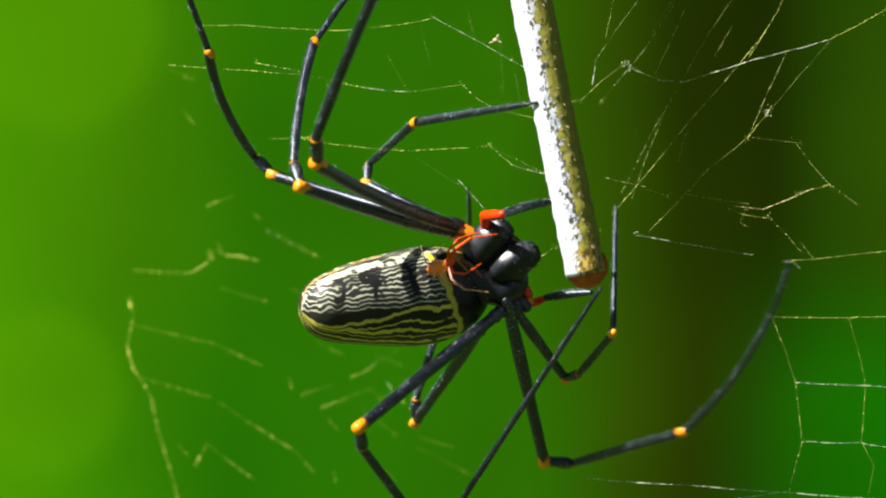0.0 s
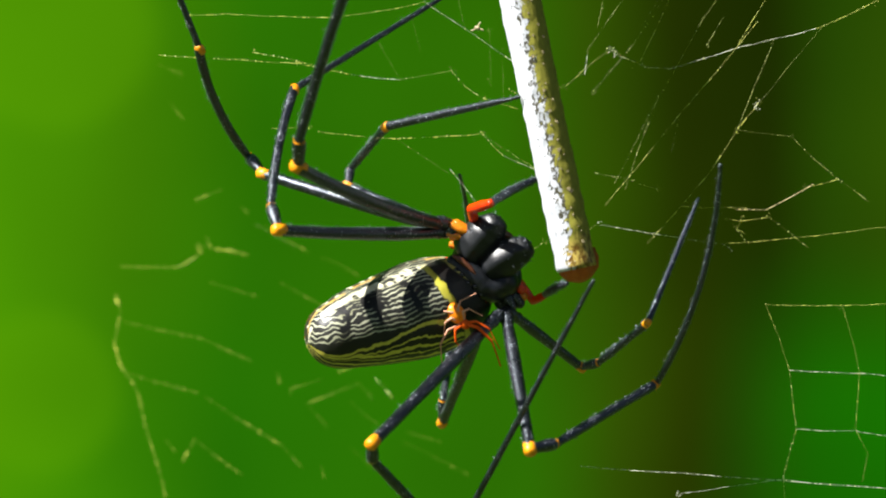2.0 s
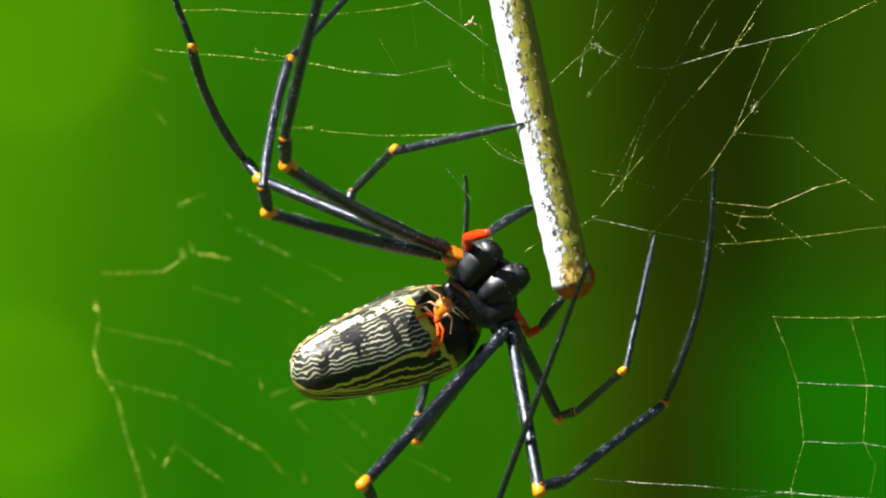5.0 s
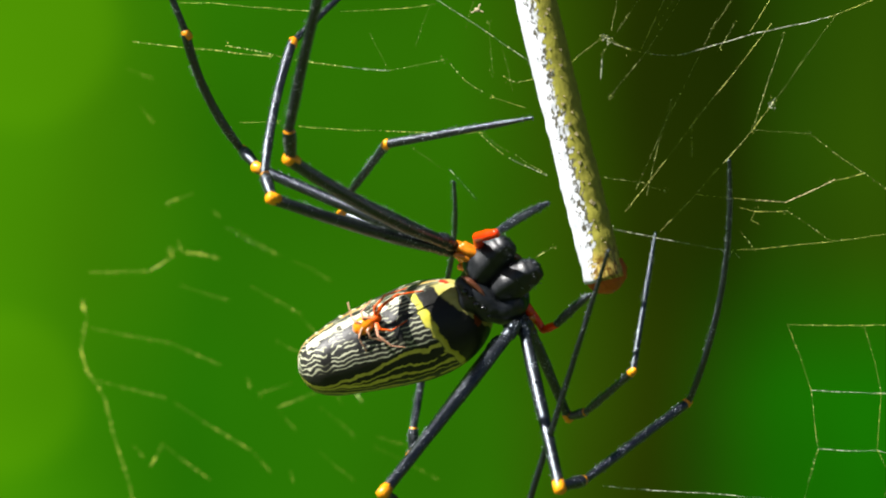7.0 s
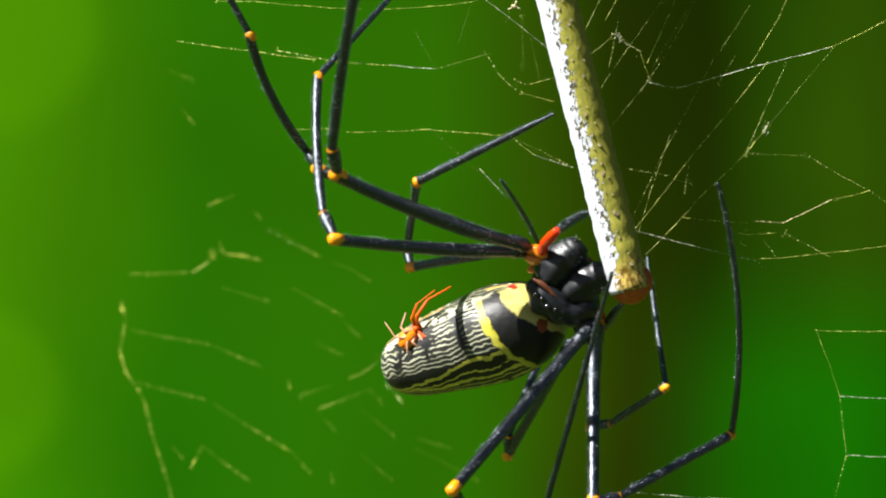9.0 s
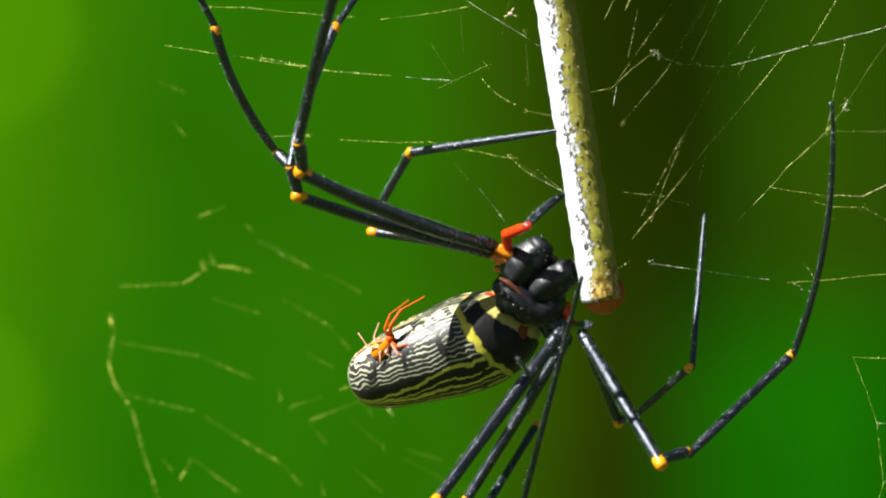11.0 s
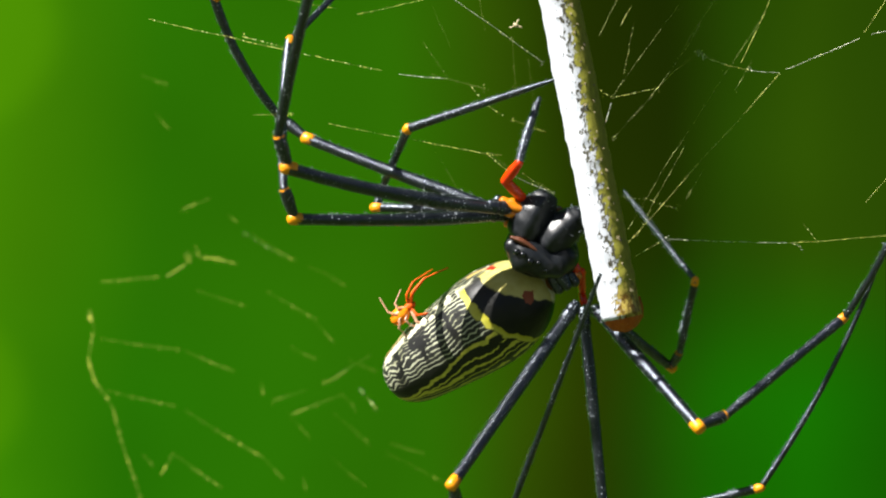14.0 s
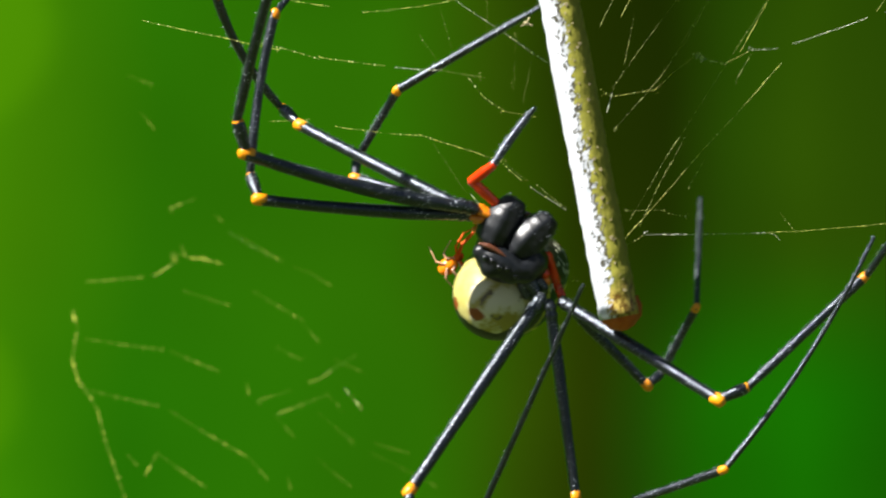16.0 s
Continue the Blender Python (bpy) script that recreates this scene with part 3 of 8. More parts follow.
flake_meshes = []
chance = random.Random(5)
for kind in range(4):
    bm = bmesh.new()
    w, h = 0.13 + 0.06 * kind, 0.26 + 0.12 * kind
    front = [bm.verts.new(Vector(p) * MM) for p in ((-w, 0, 0), (w * 0.8, 0, 0.1), (w * 0.5, -0.16, -h * 0.6), (-w * 0.2, -0.26, -h), (-w, -0.1, -h * 0.45))]
    rear = [bm.verts.new(v.co + Vector((0, 0.09 * MM, 0))) for v in front]
    bm.faces.new(front[::-1]), bm.faces.new(rear)
    for k in range(5):
        bm.faces.new((front[k], front[(k + 1) % 5], rear[(k + 1) % 5], rear[k]))
    data = bpy.data.meshes.new("bark_flake")
    bm.to_mesh(data)
    bm.free()
    data.materials.append(FLAKE)
    flake_meshes.append(data)
for k in range(80):
    z = 0.003 + 0.115 * (k + chance.random()) / 80
    mesh = chance.choice(flake_meshes)
    a = radians(chance.gauss(10, 10))
    bow = 0.15 * 4 * (z / 0.125) * (1 - z / 0.125)
    r = 2.93
    ob = new("bark_flake", mesh)
    ob.parent = bark
    ob.matrix_local = Matrix.Translation((-bow * MM + r * math.sin(a) * MM, -r * math.cos(a) * MM, z)) @ pose(0, 0, 0, 0, chance.gauss(0, 25), math.degrees(a))


# ---- the web ----
WEB_KEYS = [k / 2 for k in (*range(0, 8), *range(12, 19), *range(23, 33))]
pulls, threads = {}, []


def spider_web(depth, label, sway):
    """One sheet of silk, so many metres behind the spider; sway holds the paths (mm) of the spots at which it is pulled."""
    web = tagged(new("spider_web"), label, "spider web", "web pieces")
    web["depth"] = depth
    pulls[web.name] = [[Vector(p) for p in path] for path in sway]
    return web


def pulled(web, spot, since, k):
    """Where a spot of the web (mm, at the key since) has been drawn to at the key k."""
    total, moved = 0.0, Vector((0, 0))
    for path in pulls[web.name]:
        weight = 1 / ((spot - path[since]).length_squared + 4.0) ** 2
        total += weight
        moved += (path[k] - path[since]) * weight
    return spot + moved / total


silk_chance = random.Random(31)
BEADING = {"beaded": (0.75, 1.9), "dotted": (0.6, 1.5), "mist": (1.6, 2.2), "straw": (50, 1), "white": (3.5, 1.5), "yellow": (2.2, 1.6), "faint": (2.5, 1.5)}


def strand(web, radius, tone, since, *knots):
    """A thread of the web through the knots (mm across and up, at that second), with its sag, beads and frayed ends."""
    depth, chance = web["depth"], silk_chance
    far = (0.5 + depth) / 0.5
    first, last = Vector(knots[0]), Vector(knots[-1])
    middle = (first + last) / 2
    bm = bmesh.new()
    points = [Vector(((x - middle.x) * MM * far, 0, (z - middle.y) * MM * far)) for x, z in knots]
    path = []
    for a, b in zip(points, points[1:]):
        steps = max(2, int((b - a).length / (1.5 * MM)))
        sag = (b - a).length * 0.008
        for k in range(steps):
            u = k / steps
            path.append(a.lerp(b, u) + Vector((chance.gauss(0, 0.03 * MM), 0, -sag * 4 * u * (1 - u) + chance.gauss(0, 0.03 * MM))))
    path.append(points[-1])
    rings = []
    for k, p in enumerate(path):
        d = (path[min(k + 1, len(path) - 1)] - path[max(k - 1, 0)]).normalized()
        side = Vector((-d.z, 0, d.x))
        r = radius * MM * (0.7 + 0.6 * chance.random())
        rings.append([bm.verts.new(p + side * r), bm.verts.new(p + Vector((0, -r, 0))), bm.verts.new(p - side * r), bm.verts.new(p + Vector((0, r, 0)))])
    for a, b in zip(rings, rings[1:]):
        for k in range(4):
            bm.faces.new((a[k], a[(k + 1) % 4], b[(k + 1) % 4], b[k]))
    spacing, fat = BEADING[tone]
    for a, b in zip(path, path[1:]):
        for _ in range(int((b - a).length / (spacing * MM) + chance.random())):
            r = radius * MM * fat * chance.uniform(0.6, 1.35)
            made = bmesh.ops.create_icosphere(bm, subdivisions=1, radius=r, matrix=Matrix.Translation(a.lerp(b, chance.random())) @ Matrix.Diagonal((1, 1, chance.uniform(0.8, 1.4), 1)))
            for face in {f for v in made["verts"] for f in v.link_faces}:
                face.material_index = 0 if tone == "mist" else 1
    for end in (path[0], path[-1]):
        if chance.random() < 0.3:
            for _ in range(5):
                spot = end + Vector((chance.gauss(0, 0.22 * MM), 0, chance.gauss(0, 0.3 * MM)))
                bmesh.ops.create_icosphere(bm, subdivisions=1, radius=chance.uniform(0.04, 0.12) * MM, matrix=Matrix.Translation(spot))
    thread = part("thread", bm, SILK[tone], web)
    thread.data.materials.append(BEAD)
    threads.append((thread, web, WEB_KEYS.index(since), first, last))


web_left = spider_web(0.0798, "blurred beaded yellow silk threads hanging behind the spider", [
    [(-46.54, -8.23), (-46.03, -7.33), (-47.82, -7.33), (-47.96, -7.46), (-48.47, -7.72), (-47.7, -7.07), (-48.34, -7.84), (-50.14, -8.61), (-53.1, -8.74), (-54.64, -9), (-53.48, -8.61), (-53.22, -8.35), (-51.81, -8.87), (-49.88, -9), (-47.7, -8.87), (-50.65, -11.06), (-52.07, -11.18), (-52.58, -9.77), (-51.3, -10.02), (-54.89, -11.06), (-52.46, -10.16), (-55.15, -11.57), (-51.94, -10.67), (-54.13, -11.7), (-54.89, -10.16)],
    [(-34.32, -1.03), (-33.68, 0.13), (-35.62, 0.13), (-35.62, 0), (-36, -0.13), (-34.97, 0.65), (-35.48, -0.13), (-37.15, -0.77), (-39.98, -0.9), (-41.65, -1.03), (-40.24, -0.65), (-39.86, -0.39), (-38.44, -0.9), (-36.38, -1.28), (-34.07, -0.9), (-36.77, -2.83), (-38.31, -2.83), (-38.31, -1.28), (-37.03, -1.54), (-40.63, -2.44), (-37.67, -1.41), (-40.75, -3.09), (-37.03, -1.8), (-39.08, -2.7), (-39.73, -1.41)],
])
strand(web_left, 0.135, "mist", 0, (-46.3, -3.1), (-37.6, -3.6))
strand(web_left, 0.094, "mist", 0, (-37.6, -3.6), (-34.8, -1.8), (-33.3, 0.1))
strand(web_left, 0.156, "mist", 0, (-33.5, 1.1), (-32.8, -0.8), (-30.1, -1.1), (-27.2, -1.8))
strand(web_left, 0.177, "mist", 0, (-46.7, -7.5), (-46.0, -9.7), (-46.9, -14.6), (-46.0, -17.9), (-44.4, -20.1))
strand(web_left, 0.177, "mist", 0, (-44.4, -20.1), (-43.3, -22.2), (-42.2, -27.5), (-40.9, -31.6), (-39.8, -35.4), (-39.4, -37.5))
strand(web_left, 0.115, "mist", 0, (-45.6, -11.3), (-34.0, -14.0))
strand(web_left, 0.115, "mist", 0, (-34.0, -14.0), (-26.9, -17.3))
strand(web_left, 0.115, "mist", 0, (-44.4, -19.2), (-34.6, -22.0))
strand(web_left, 0.115, "mist", 0, (-33.5, -22.6), (-27.5, -26.6), (-22.0, -30.0))
strand(web_left, 0.094, "mist", 0, (-22.0, -30.0), (-19.2, -33.2))
strand(web_left, 0.094, "mist", 0, (-39.5, -28.9), (-37.9, -30.8))
strand(web_left, 0.115, "mist", 0, (-36.8, -32.2), (-35.1, -28.9))
strand(web_left, 0.104, "mist", 0, (-35.1, -28.9), (-31.4, -31.8), (-28.0, -34.3))
strand(web_left, 0.125, "mist", 0, (-35.1, 6.5), (-31.3, 7.9))
strand(web_left, 0.078, "mist", 0, (-32.9, -5.8), (-25.8, -7.9))
strand(web_left, 0.094, "mist", 0, (-22.5, -5.8), (-14.9, -9.9))
strand(web_left, 0.094, "mist", 0, (-24.7, 2.4), (-21.9, 0.8), (-18.4, -1.3))
strand(web_left, 0.078, "mist", 0, (-16.3, -2.1), (-13.7, -3.1), (-10.8, -4.8))
strand(web_left, 0.104, "mist", 0, (-28.5, 5.5), (-27.2, 4.4))
strand(web_left, 0.156, "mist", 0, (-22.8, -19.2), (-22.5, -20.6))
strand(web_left, 0.115, "mist", 0, (-18.1, -23.6), (-13.3, -21.7))
strand(web_left, 0.083, "mist", 0, (-13.3, -21.7), (-10.8, -20.7), (-9.2, -22.4))
strand(web_left, 0.078, "mist", 0, (-18.6, -14.0), (-14.9, -15.7))
strand(web_left, 0.115, "mist", 0, (-16.3, -33.0), (-15.9, -34.7))
strand(web_left, 0.104, "mist", 0, (-38.8, 21.0), (-36.9, 18.5))
strand(web_left, 0.078, "mist", 0, (-40.6, 26.6), (-36.9, 25.2))
strand(web_left, 0.052, "faint", 0, (-26.4, 2.9), (-20.1, -0.6))
strand(web_left, 0.062, "mist", 0, (-10.0, -15.7), (-5.8, -17.4))
strand(web_left, 0.073, "beaded", 0, (-8.3, -19.9), (-5.8, -22.8))
strand(web_left, 0.078, "mist", 0, (-3.7, -27.9), (1.3, -29.4))
strand(web_left, 0.052, "mist", 0, (-21.0, -21.6), (-16.3, -20.1))
strand(web_left, 0.052, "mist", 0, (-13.8, -19.1), (-12.2, -18.6), (-9.6, -16.7), (-6.9, -15.1))
strand(web_left, 0.052, "mist", 0, (-12.1, -23.4), (-7.1, -27.6))
strand(web_left, 0.057, "mist", 0, (-3.8, -29.6), (-0.4, -31.1), (5.5, -34.3))
strand(web_left, 0.052, "mist", 0, (-18.8, -23.4), (-15.4, -27.2))
strand(web_left, 0.052, "mist", 0, (-12.1, -30.1), (-7.1, -34.3))
strand(web_left, 0.052, "mist", 0, (-15.4, -10.0), (-12.1, -13.3))
strand(web_left, 0.42, "mist", 0, (-34.6, -0.6), (-34.2, -1.6))
strand(web_left, 0.38, "mist", 0, (-46.6, -7.2), (-46.4, -8.5))
web_top = spider_web(0.0034, "thin yellow silk threads strung above the legs", [
    [(3.34, 24.42), (4.11, 25.71), (2.18, 26.23), (2.44, 26.09), (1.67, 26.48), (3.47, 27.9), (1.67, 26.48), (1.41, 26.87), (0.26, 27.39), (-1.16, 27.39), (0.77, 28.15), (1.03, 28.54), (2.57, 27.77), (4.37, 27.9), (6.82, 28.92), (4.37, 25.84), (2.7, 26.09), (3.47, 27.39), (4.24, 26.48), (1.41, 25.84), (4.28, 24.43), (1.34, 19.81), (5.71, 23.76), (5.12, 24.01), (3.69, 25.94)],
    [(-40.49, 27.39), (-40.12, 28.54), (-42.16, 28.8), (-42.42, 28.92), (-42.94, 28.92), (-41.65, 30.08), (-42.04, 29.44), (-43.84, 29.06), (-46.93, 30.21), (-48.6, 30.21), (-47.19, 30.98), (-47.19, 31.37), (-45.9, 30.86), (-44.23, 30.73), (-41.65, 31.24), (-45, 30.65), (-46.85, 31.41), (-46.27, 33.22), (-45.67, 32.83), (-48.52, 34.13), (-45.66, 34.66), (-48.61, 31.99), (-45.17, 34.87), (-46.68, 34.06), (-49.03, 34.93)],
    [(-5.21, 23.34), (-4.39, 24.54), (-6.27, 24.98), (-5.96, 24.77), (-6.45, 25.15), (-4.38, 26.56), (-5.9, 25.14), (-5.88, 25.52), (-8.16, 25.84), (-9.8, 25.8), (-8.09, 26.52), (-8.06, 26.87), (-6.16, 25.94), (-3.99, 25.92), (-1.18, 26.78), (1.8, 24.81), (0, 25.07), (0.26, 26.48), (1.16, 25.97), (-1.8, 25.46), (0.77, 25.33), (-3.22, 22.63), (1.34, 25.27), (0.92, 23.76), (0.08, 26.53)],
    [(-1.18, 34.34), (-0.33, 35.74), (-2.18, 36.37), (-1.85, 36.35), (-2.72, 36.72), (-1.02, 38.11), (-2.92, 36.67), (-3.27, 37.03), (-1.56, 36.24), (-2.41, 35.98), (0.09, 36.48), (0.92, 36.61), (2.35, 35.85), (4.05, 35.99), (6.38, 37.03), (4.28, 36.19), (2.52, 36.09), (3.18, 37.03), (3.86, 35.77), (-0.8, 37.35), (0.24, 38.16), (-4.53, 35.77), (0.5, 37.03), (-1.18, 37.03), (1.76, 37.03)],
    [(12.43, 26.78), (13.58, 27.51), (12.03, 27.47), (12.68, 26.78), (11.22, 27.27), (12.33, 28.79), (9.85, 27.47), (8.9, 27.96), (9.56, 28.48), (8.5, 28.49), (10.8, 29.25), (11.42, 29.64), (12.2, 28.96), (13.25, 29.19), (14.94, 30.31), (17.3, 28.21), (14.83, 28.47), (14.8, 29.78), (14.78, 28.88), (11.93, 28.7), (14.79, 27.75), (11.84, 23.59), (17.3, 24.43), (11.25, 25.44), (16.2, 27.2)],
    [(13.77, 19.56), (14.2, 20.65), (11.92, 20.98), (11.84, 20.65), (10.9, 20.99), (12.54, 22.37), (10.58, 20.9), (10.16, 21.24), (11.34, 20.61), (10.39, 20.38), (12.79, 20.92), (13.52, 21.07), (14.25, 20.45), (15.24, 20.74), (16.88, 21.91), (18.14, 19.39), (15.39, 20.08), (15.08, 21.8), (14.78, 21.33), (12.63, 19.61), (16.19, 17.12), (13.94, 11.42), (18.14, 11.84), (12.68, 15.62), (13.52, 19.81)],
    [(-25.36, 16.37), (-24.62, 17.49), (-26.59, 17.85), (-26.36, 17.55), (-25.16, 17.91), (-21.38, 19.3), (-21.2, 17.86), (-19.48, 18.22), (-30.47, 17.74), (-32.01, 17.74), (-29.82, 18.77), (-29.7, 19.03), (-28.29, 18.47), (-25.1, 18.39), (-21.83, 17.72), (-27.39, 16.72), (-29.18, 16.97), (-28.54, 19.16), (-26.74, 19.16), (-30.08, 18.64), (-27.9, 19.92), (-26.78, 17.72), (-24.68, 19.14), (-25.52, 18.56), (-25.52, 18.97)],
    [(6.88, 15.45), (7.84, 16.65), (6.1, 17.09), (6.55, 16.88), (5.74, 17.24), (7.5, 18.63), (5.67, 17.19), (5.37, 17.55), (4.56, 17.02), (3.21, 16.82), (5.21, 17.37), (5.54, 17.55), (6.55, 16.48), (7.83, 16.32), (9.74, 17.04), (9.74, 13.35), (8.25, 14.06), (9.2, 15.81), (10.16, 15.36), (5.36, 15.27), (6.26, 14.4), (1.34, 10.33), (9.74, 13.94), (8.48, 12.93), (8.06, 13.52)],
    [(15.78, 11), (16.74, 11.73), (15, 11.69), (15.45, 11), (14.35, 11.57), (15.81, 13.17), (13.69, 11.94), (13.1, 12.51), (14.55, 10.78), (13.65, 10.33), (16.1, 10.64), (16.88, 10.58), (17.32, 10.18), (18.04, 10.69), (19.39, 12.09), (17.3, 8.06), (15.53, 8.8), (16.2, 10.58), (16.88, 10.16), (14.03, 9.5), (16.89, 8.08), (13.94, 3.44), (18.14, 5.96), (14.78, 5.12), (19.39, 5.12)],
])
strand(web_top, 0.036, "yellow", 1.5, (-36.86, 34.68), (-31.4, 34.84), (-23.84, 34.34), (-15.45, 34.09))
strand(web_top, 0.03, "yellow", 1.5, (-15.62, 34.09), (-5.37, 35.52), (-1.85, 36.35))
strand(web_top, 0.046, "yellow", 1.5, (-42.32, 28.88), (-30.56, 27.96), (-21.75, 27.2))
strand(web_top, 0.05, "yellow", 1.5, (-22, 27.29), (-12.09, 25.36))
strand(web_top, 0.055, "white", 1.5, (-12.93, 25.44), (-5.96, 24.77))
strand(web_top, 0.045, "white", 1.5, (-1.85, 36.35), (5.54, 31.57), (12.85, 26.7))
strand(web_top, 0.03, "faint", 1.5, (-5.96, 24.77), (-2.02, 25.44), (2.02, 26.11))
strand(web_top, 0.038, "beaded", 1.5, (2.02, 26.11), (4.28, 23.59), (7.22, 21.91))
strand(web_top, 0.038, "yellow", 1.5, (7.05, 22), (9.32, 21.24), (12.01, 20.49))
strand(web_top, 0.036, "yellow", 1.5, (-26.7, 17.55), (-21.33, 17.72))
strand(web_top, 0.04, "yellow", 1.5, (-18.81, 17.04), (-12.09, 16.37), (-6.63, 16.04))
strand(web_top, 0.04, "yellow", 1.5, (-7.05, 16.04), (-0.34, 16.29), (5.54, 16.62), (6.55, 16.88))
strand(web_top, 0.032, "beaded", 1.5, (6.55, 16.88), (8.48, 14.78), (9.91, 13.43))
strand(web_top, 0.05, "white", 1.5, (9.74, 13.52), (12.68, 12.17), (15.45, 11))
strand(web_top, 0.025, "faint", 1.5, (-5.79, 15.62), (-2.02, 13.27), (1.76, 10.83))
strand(web_top, 0.06, "white", 1.5, (1.85, 11.5), (3.86, 9.15), (5.71, 6.63))
strand(web_top, 0.03, "faint", 7.5, (-10.83, 32.41), (-9.57, 29.89), (-7.89, 26.78))
strand(web_top, 0.022, "faint", 1.5, (8.06, 31.99), (8.23, 24.43))
strand(web_top, 0.022, "faint", 1.5, (3.02, 37.03), (4.28, 31.99))
strand(web_top, 0.02, "faint", 1.5, (-4.11, 35.35), (-2.69, 29.05))
strand(web_top, 0.02, "faint", 1.5, (10.16, 29.47), (9.99, 21.91))
strand(web_top, 0.03, "beaded", 1.5, (13.52, -1.18), (16.04, 0.5))
strand(web_top, 0.028, "beaded", 9, (14.36, 14.78), (19.39, 12.09))
strand(web_top, 0.04, "beaded", 13, (-28.88, 30.73), (-23.84, 29.64), (-18.81, 28.29))
strand(web_top, 0.028, "faint", 13, (10.16, 15.36), (11.84, 13.94), (13.52, 12.68))
strand(web_top, 0.03, "dotted", 13, (25.27, 10.16), (31.57, 9.32))
strand(web_top, 0.03, "beaded", 13, (31.99, 8.9), (35.35, 8.06))
web_upper = spider_web(0.005, "torn white and yellow silk threads of an orb web", [
    [(36, 24.94), (34.97, 26.87), (33.56, 27.25), (33.81, 27), (33.94, 26.87), (34.07, 26.36), (32.53, 25.33), (31.75, 24.56), (33.56, 28.03), (32.14, 28.03), (34.97, 28.8), (34.97, 29.06), (37.03, 27.39), (36.25, 26.09), (34.71, 23.91), (43.07, 27.51), (42.3, 27.39), (45.13, 26.09), (44.23, 26.74), (43.46, 26.23), (49.88, 26.23), (46.54, 24.81), (51.81, 25.33), (46.03, 25.2), (50.01, 29.82)],
    [(27.29, 27.54), (26.26, 29.36), (24.85, 29.65), (25.1, 29.3), (25.05, 29.61), (25.01, 29.54), (23.28, 28.96), (22.33, 28.63), (23.07, 31.12), (21.44, 30.93), (24.06, 31.5), (23.84, 31.57), (26.66, 31.7), (26.65, 32.2), (25.86, 31.82), (32.27, 29.06), (30.98, 29.06), (34.46, 30.86), (32.79, 29.31), (31.75, 28.41), (38.19, 29.18), (34.32, 26.62), (39.73, 26.62), (34.46, 25.46), (37.92, 28.8)],
    [(45.51, 28.46), (44.56, 30.39), (43.24, 30.78), (43.59, 30.54), (43.8, 30.41), (44.03, 29.9), (42.57, 28.89), (41.89, 28.12), (44.15, 31.62), (42.82, 31.62), (45.74, 32.4), (45.83, 32.67), (47.98, 31), (47.3, 29.72), (45.84, 27.54), (55.67, 31.24), (55.15, 31.37), (57.47, 31.75), (57.21, 31.37), (56.57, 30.98), (62.61, 32.14), (59.53, 30.34), (64.8, 31.63), (60.43, 31.5), (64.54, 35.36)],
    [(45.42, 16.71), (44.5, 18.2), (43.21, 18.15), (43.58, 17.46), (43.73, 17.69), (43.9, 17.54), (42.39, 16.87), (41.64, 16.46), (44.27, 17.79), (43.02, 17.37), (46.01, 17.72), (46.26, 17.88), (47.99, 16.7), (46.88, 15.89), (45, 14.19), (58.44, 19.14), (56.64, 20.48), (58.44, 20.65), (60.43, 21.96), (62.55, 22.1), (71.87, 22.75), (69.66, 21.78), (76.07, 22.75), (71.18, 22.05), (76.07, 26.11)],
    [(35.77, 8.23), (35.18, 8.63), (34.22, 7.49), (34.93, 5.71), (35.57, 6.31), (36.22, 6.54), (35.19, 6.25), (34.93, 6.21), (36.3, 8.02), (34.79, 7.69), (37.53, 8.13), (37.45, 8.06), (38.89, 6.99), (37.5, 6.29), (35.35, 4.7), (50.04, 11), (47.82, 12.13), (49.2, 12.09), (53.16, 12.89), (57.24, 12.53), (68.51, 12.68), (66.82, 11.2), (73.73, 11.66), (69.59, 11.47), (75.23, 16.04)],
    [(57.34, 9.64), (58.24, 11.32), (52.71, 8.61), (56.7, 10.02), (58.63, 10.41), (58.76, 11.18), (57.6, 10.41), (56.82, 9.64), (61.2, 10.67), (59.78, 10.67), (62.48, 11.32), (63, 11.44), (65.7, 10.29), (64.41, 8.87), (63.26, 8.74), (75.65, 14.36), (73.43, 15.49), (74.81, 15.45), (78.76, 16.25), (82.84, 15.89), (94.12, 16.04), (92.32, 14.56), (99.13, 15.02), (94.89, 14.83), (100.42, 19.39)],
])
strand(web_upper, 0.03, "yellow", 7.5, (23.84, 31.57), (26.11, 30.31), (27.54, 29.72))
strand(web_upper, 0.03, "yellow", 7.5, (27.37, 29.81), (30.98, 29.22))
strand(web_upper, 0.04, "white", 7.5, (30.81, 29.22), (34.93, 29.05))
strand(web_upper, 0.05, "white", 7.5, (34.93, 29.05), (46.26, 32.32))
strand(web_upper, 0.05, "white", 7.5, (46.09, 32.24), (51.72, 33.42), (57.6, 34.76))
strand(web_upper, 0.04, "yellow", 7.5, (57.43, 34.68), (61.79, 36.35), (66.83, 38.54))
strand(web_upper, 0.03, "yellow", 9, (30.31, 27.62), (31.57, 30.31), (33.42, 34.51), (34.59, 37.36))
strand(web_upper, 0.032, "yellow", 9, (45.84, 27.54), (47.94, 31.15), (50.04, 34.51), (51.3, 37.7))
strand(web_upper, 0.028, "dotted", 7.5, (50.71, 31.99), (48.78, 26.11), (46.26, 18.05))
strand(web_upper, 0.03, "yellow", 7.5, (49.37, 21.91), (47.69, 19.81), (46.26, 17.88))
strand(web_upper, 0.022, "faint", 7.5, (58.44, 34.93), (54.24, 29.05), (49.37, 21.91))
strand(web_upper, 0.034, "yellow", 7.5, (46.26, 17.88), (43.32, 14.53), (40.8, 11.84))
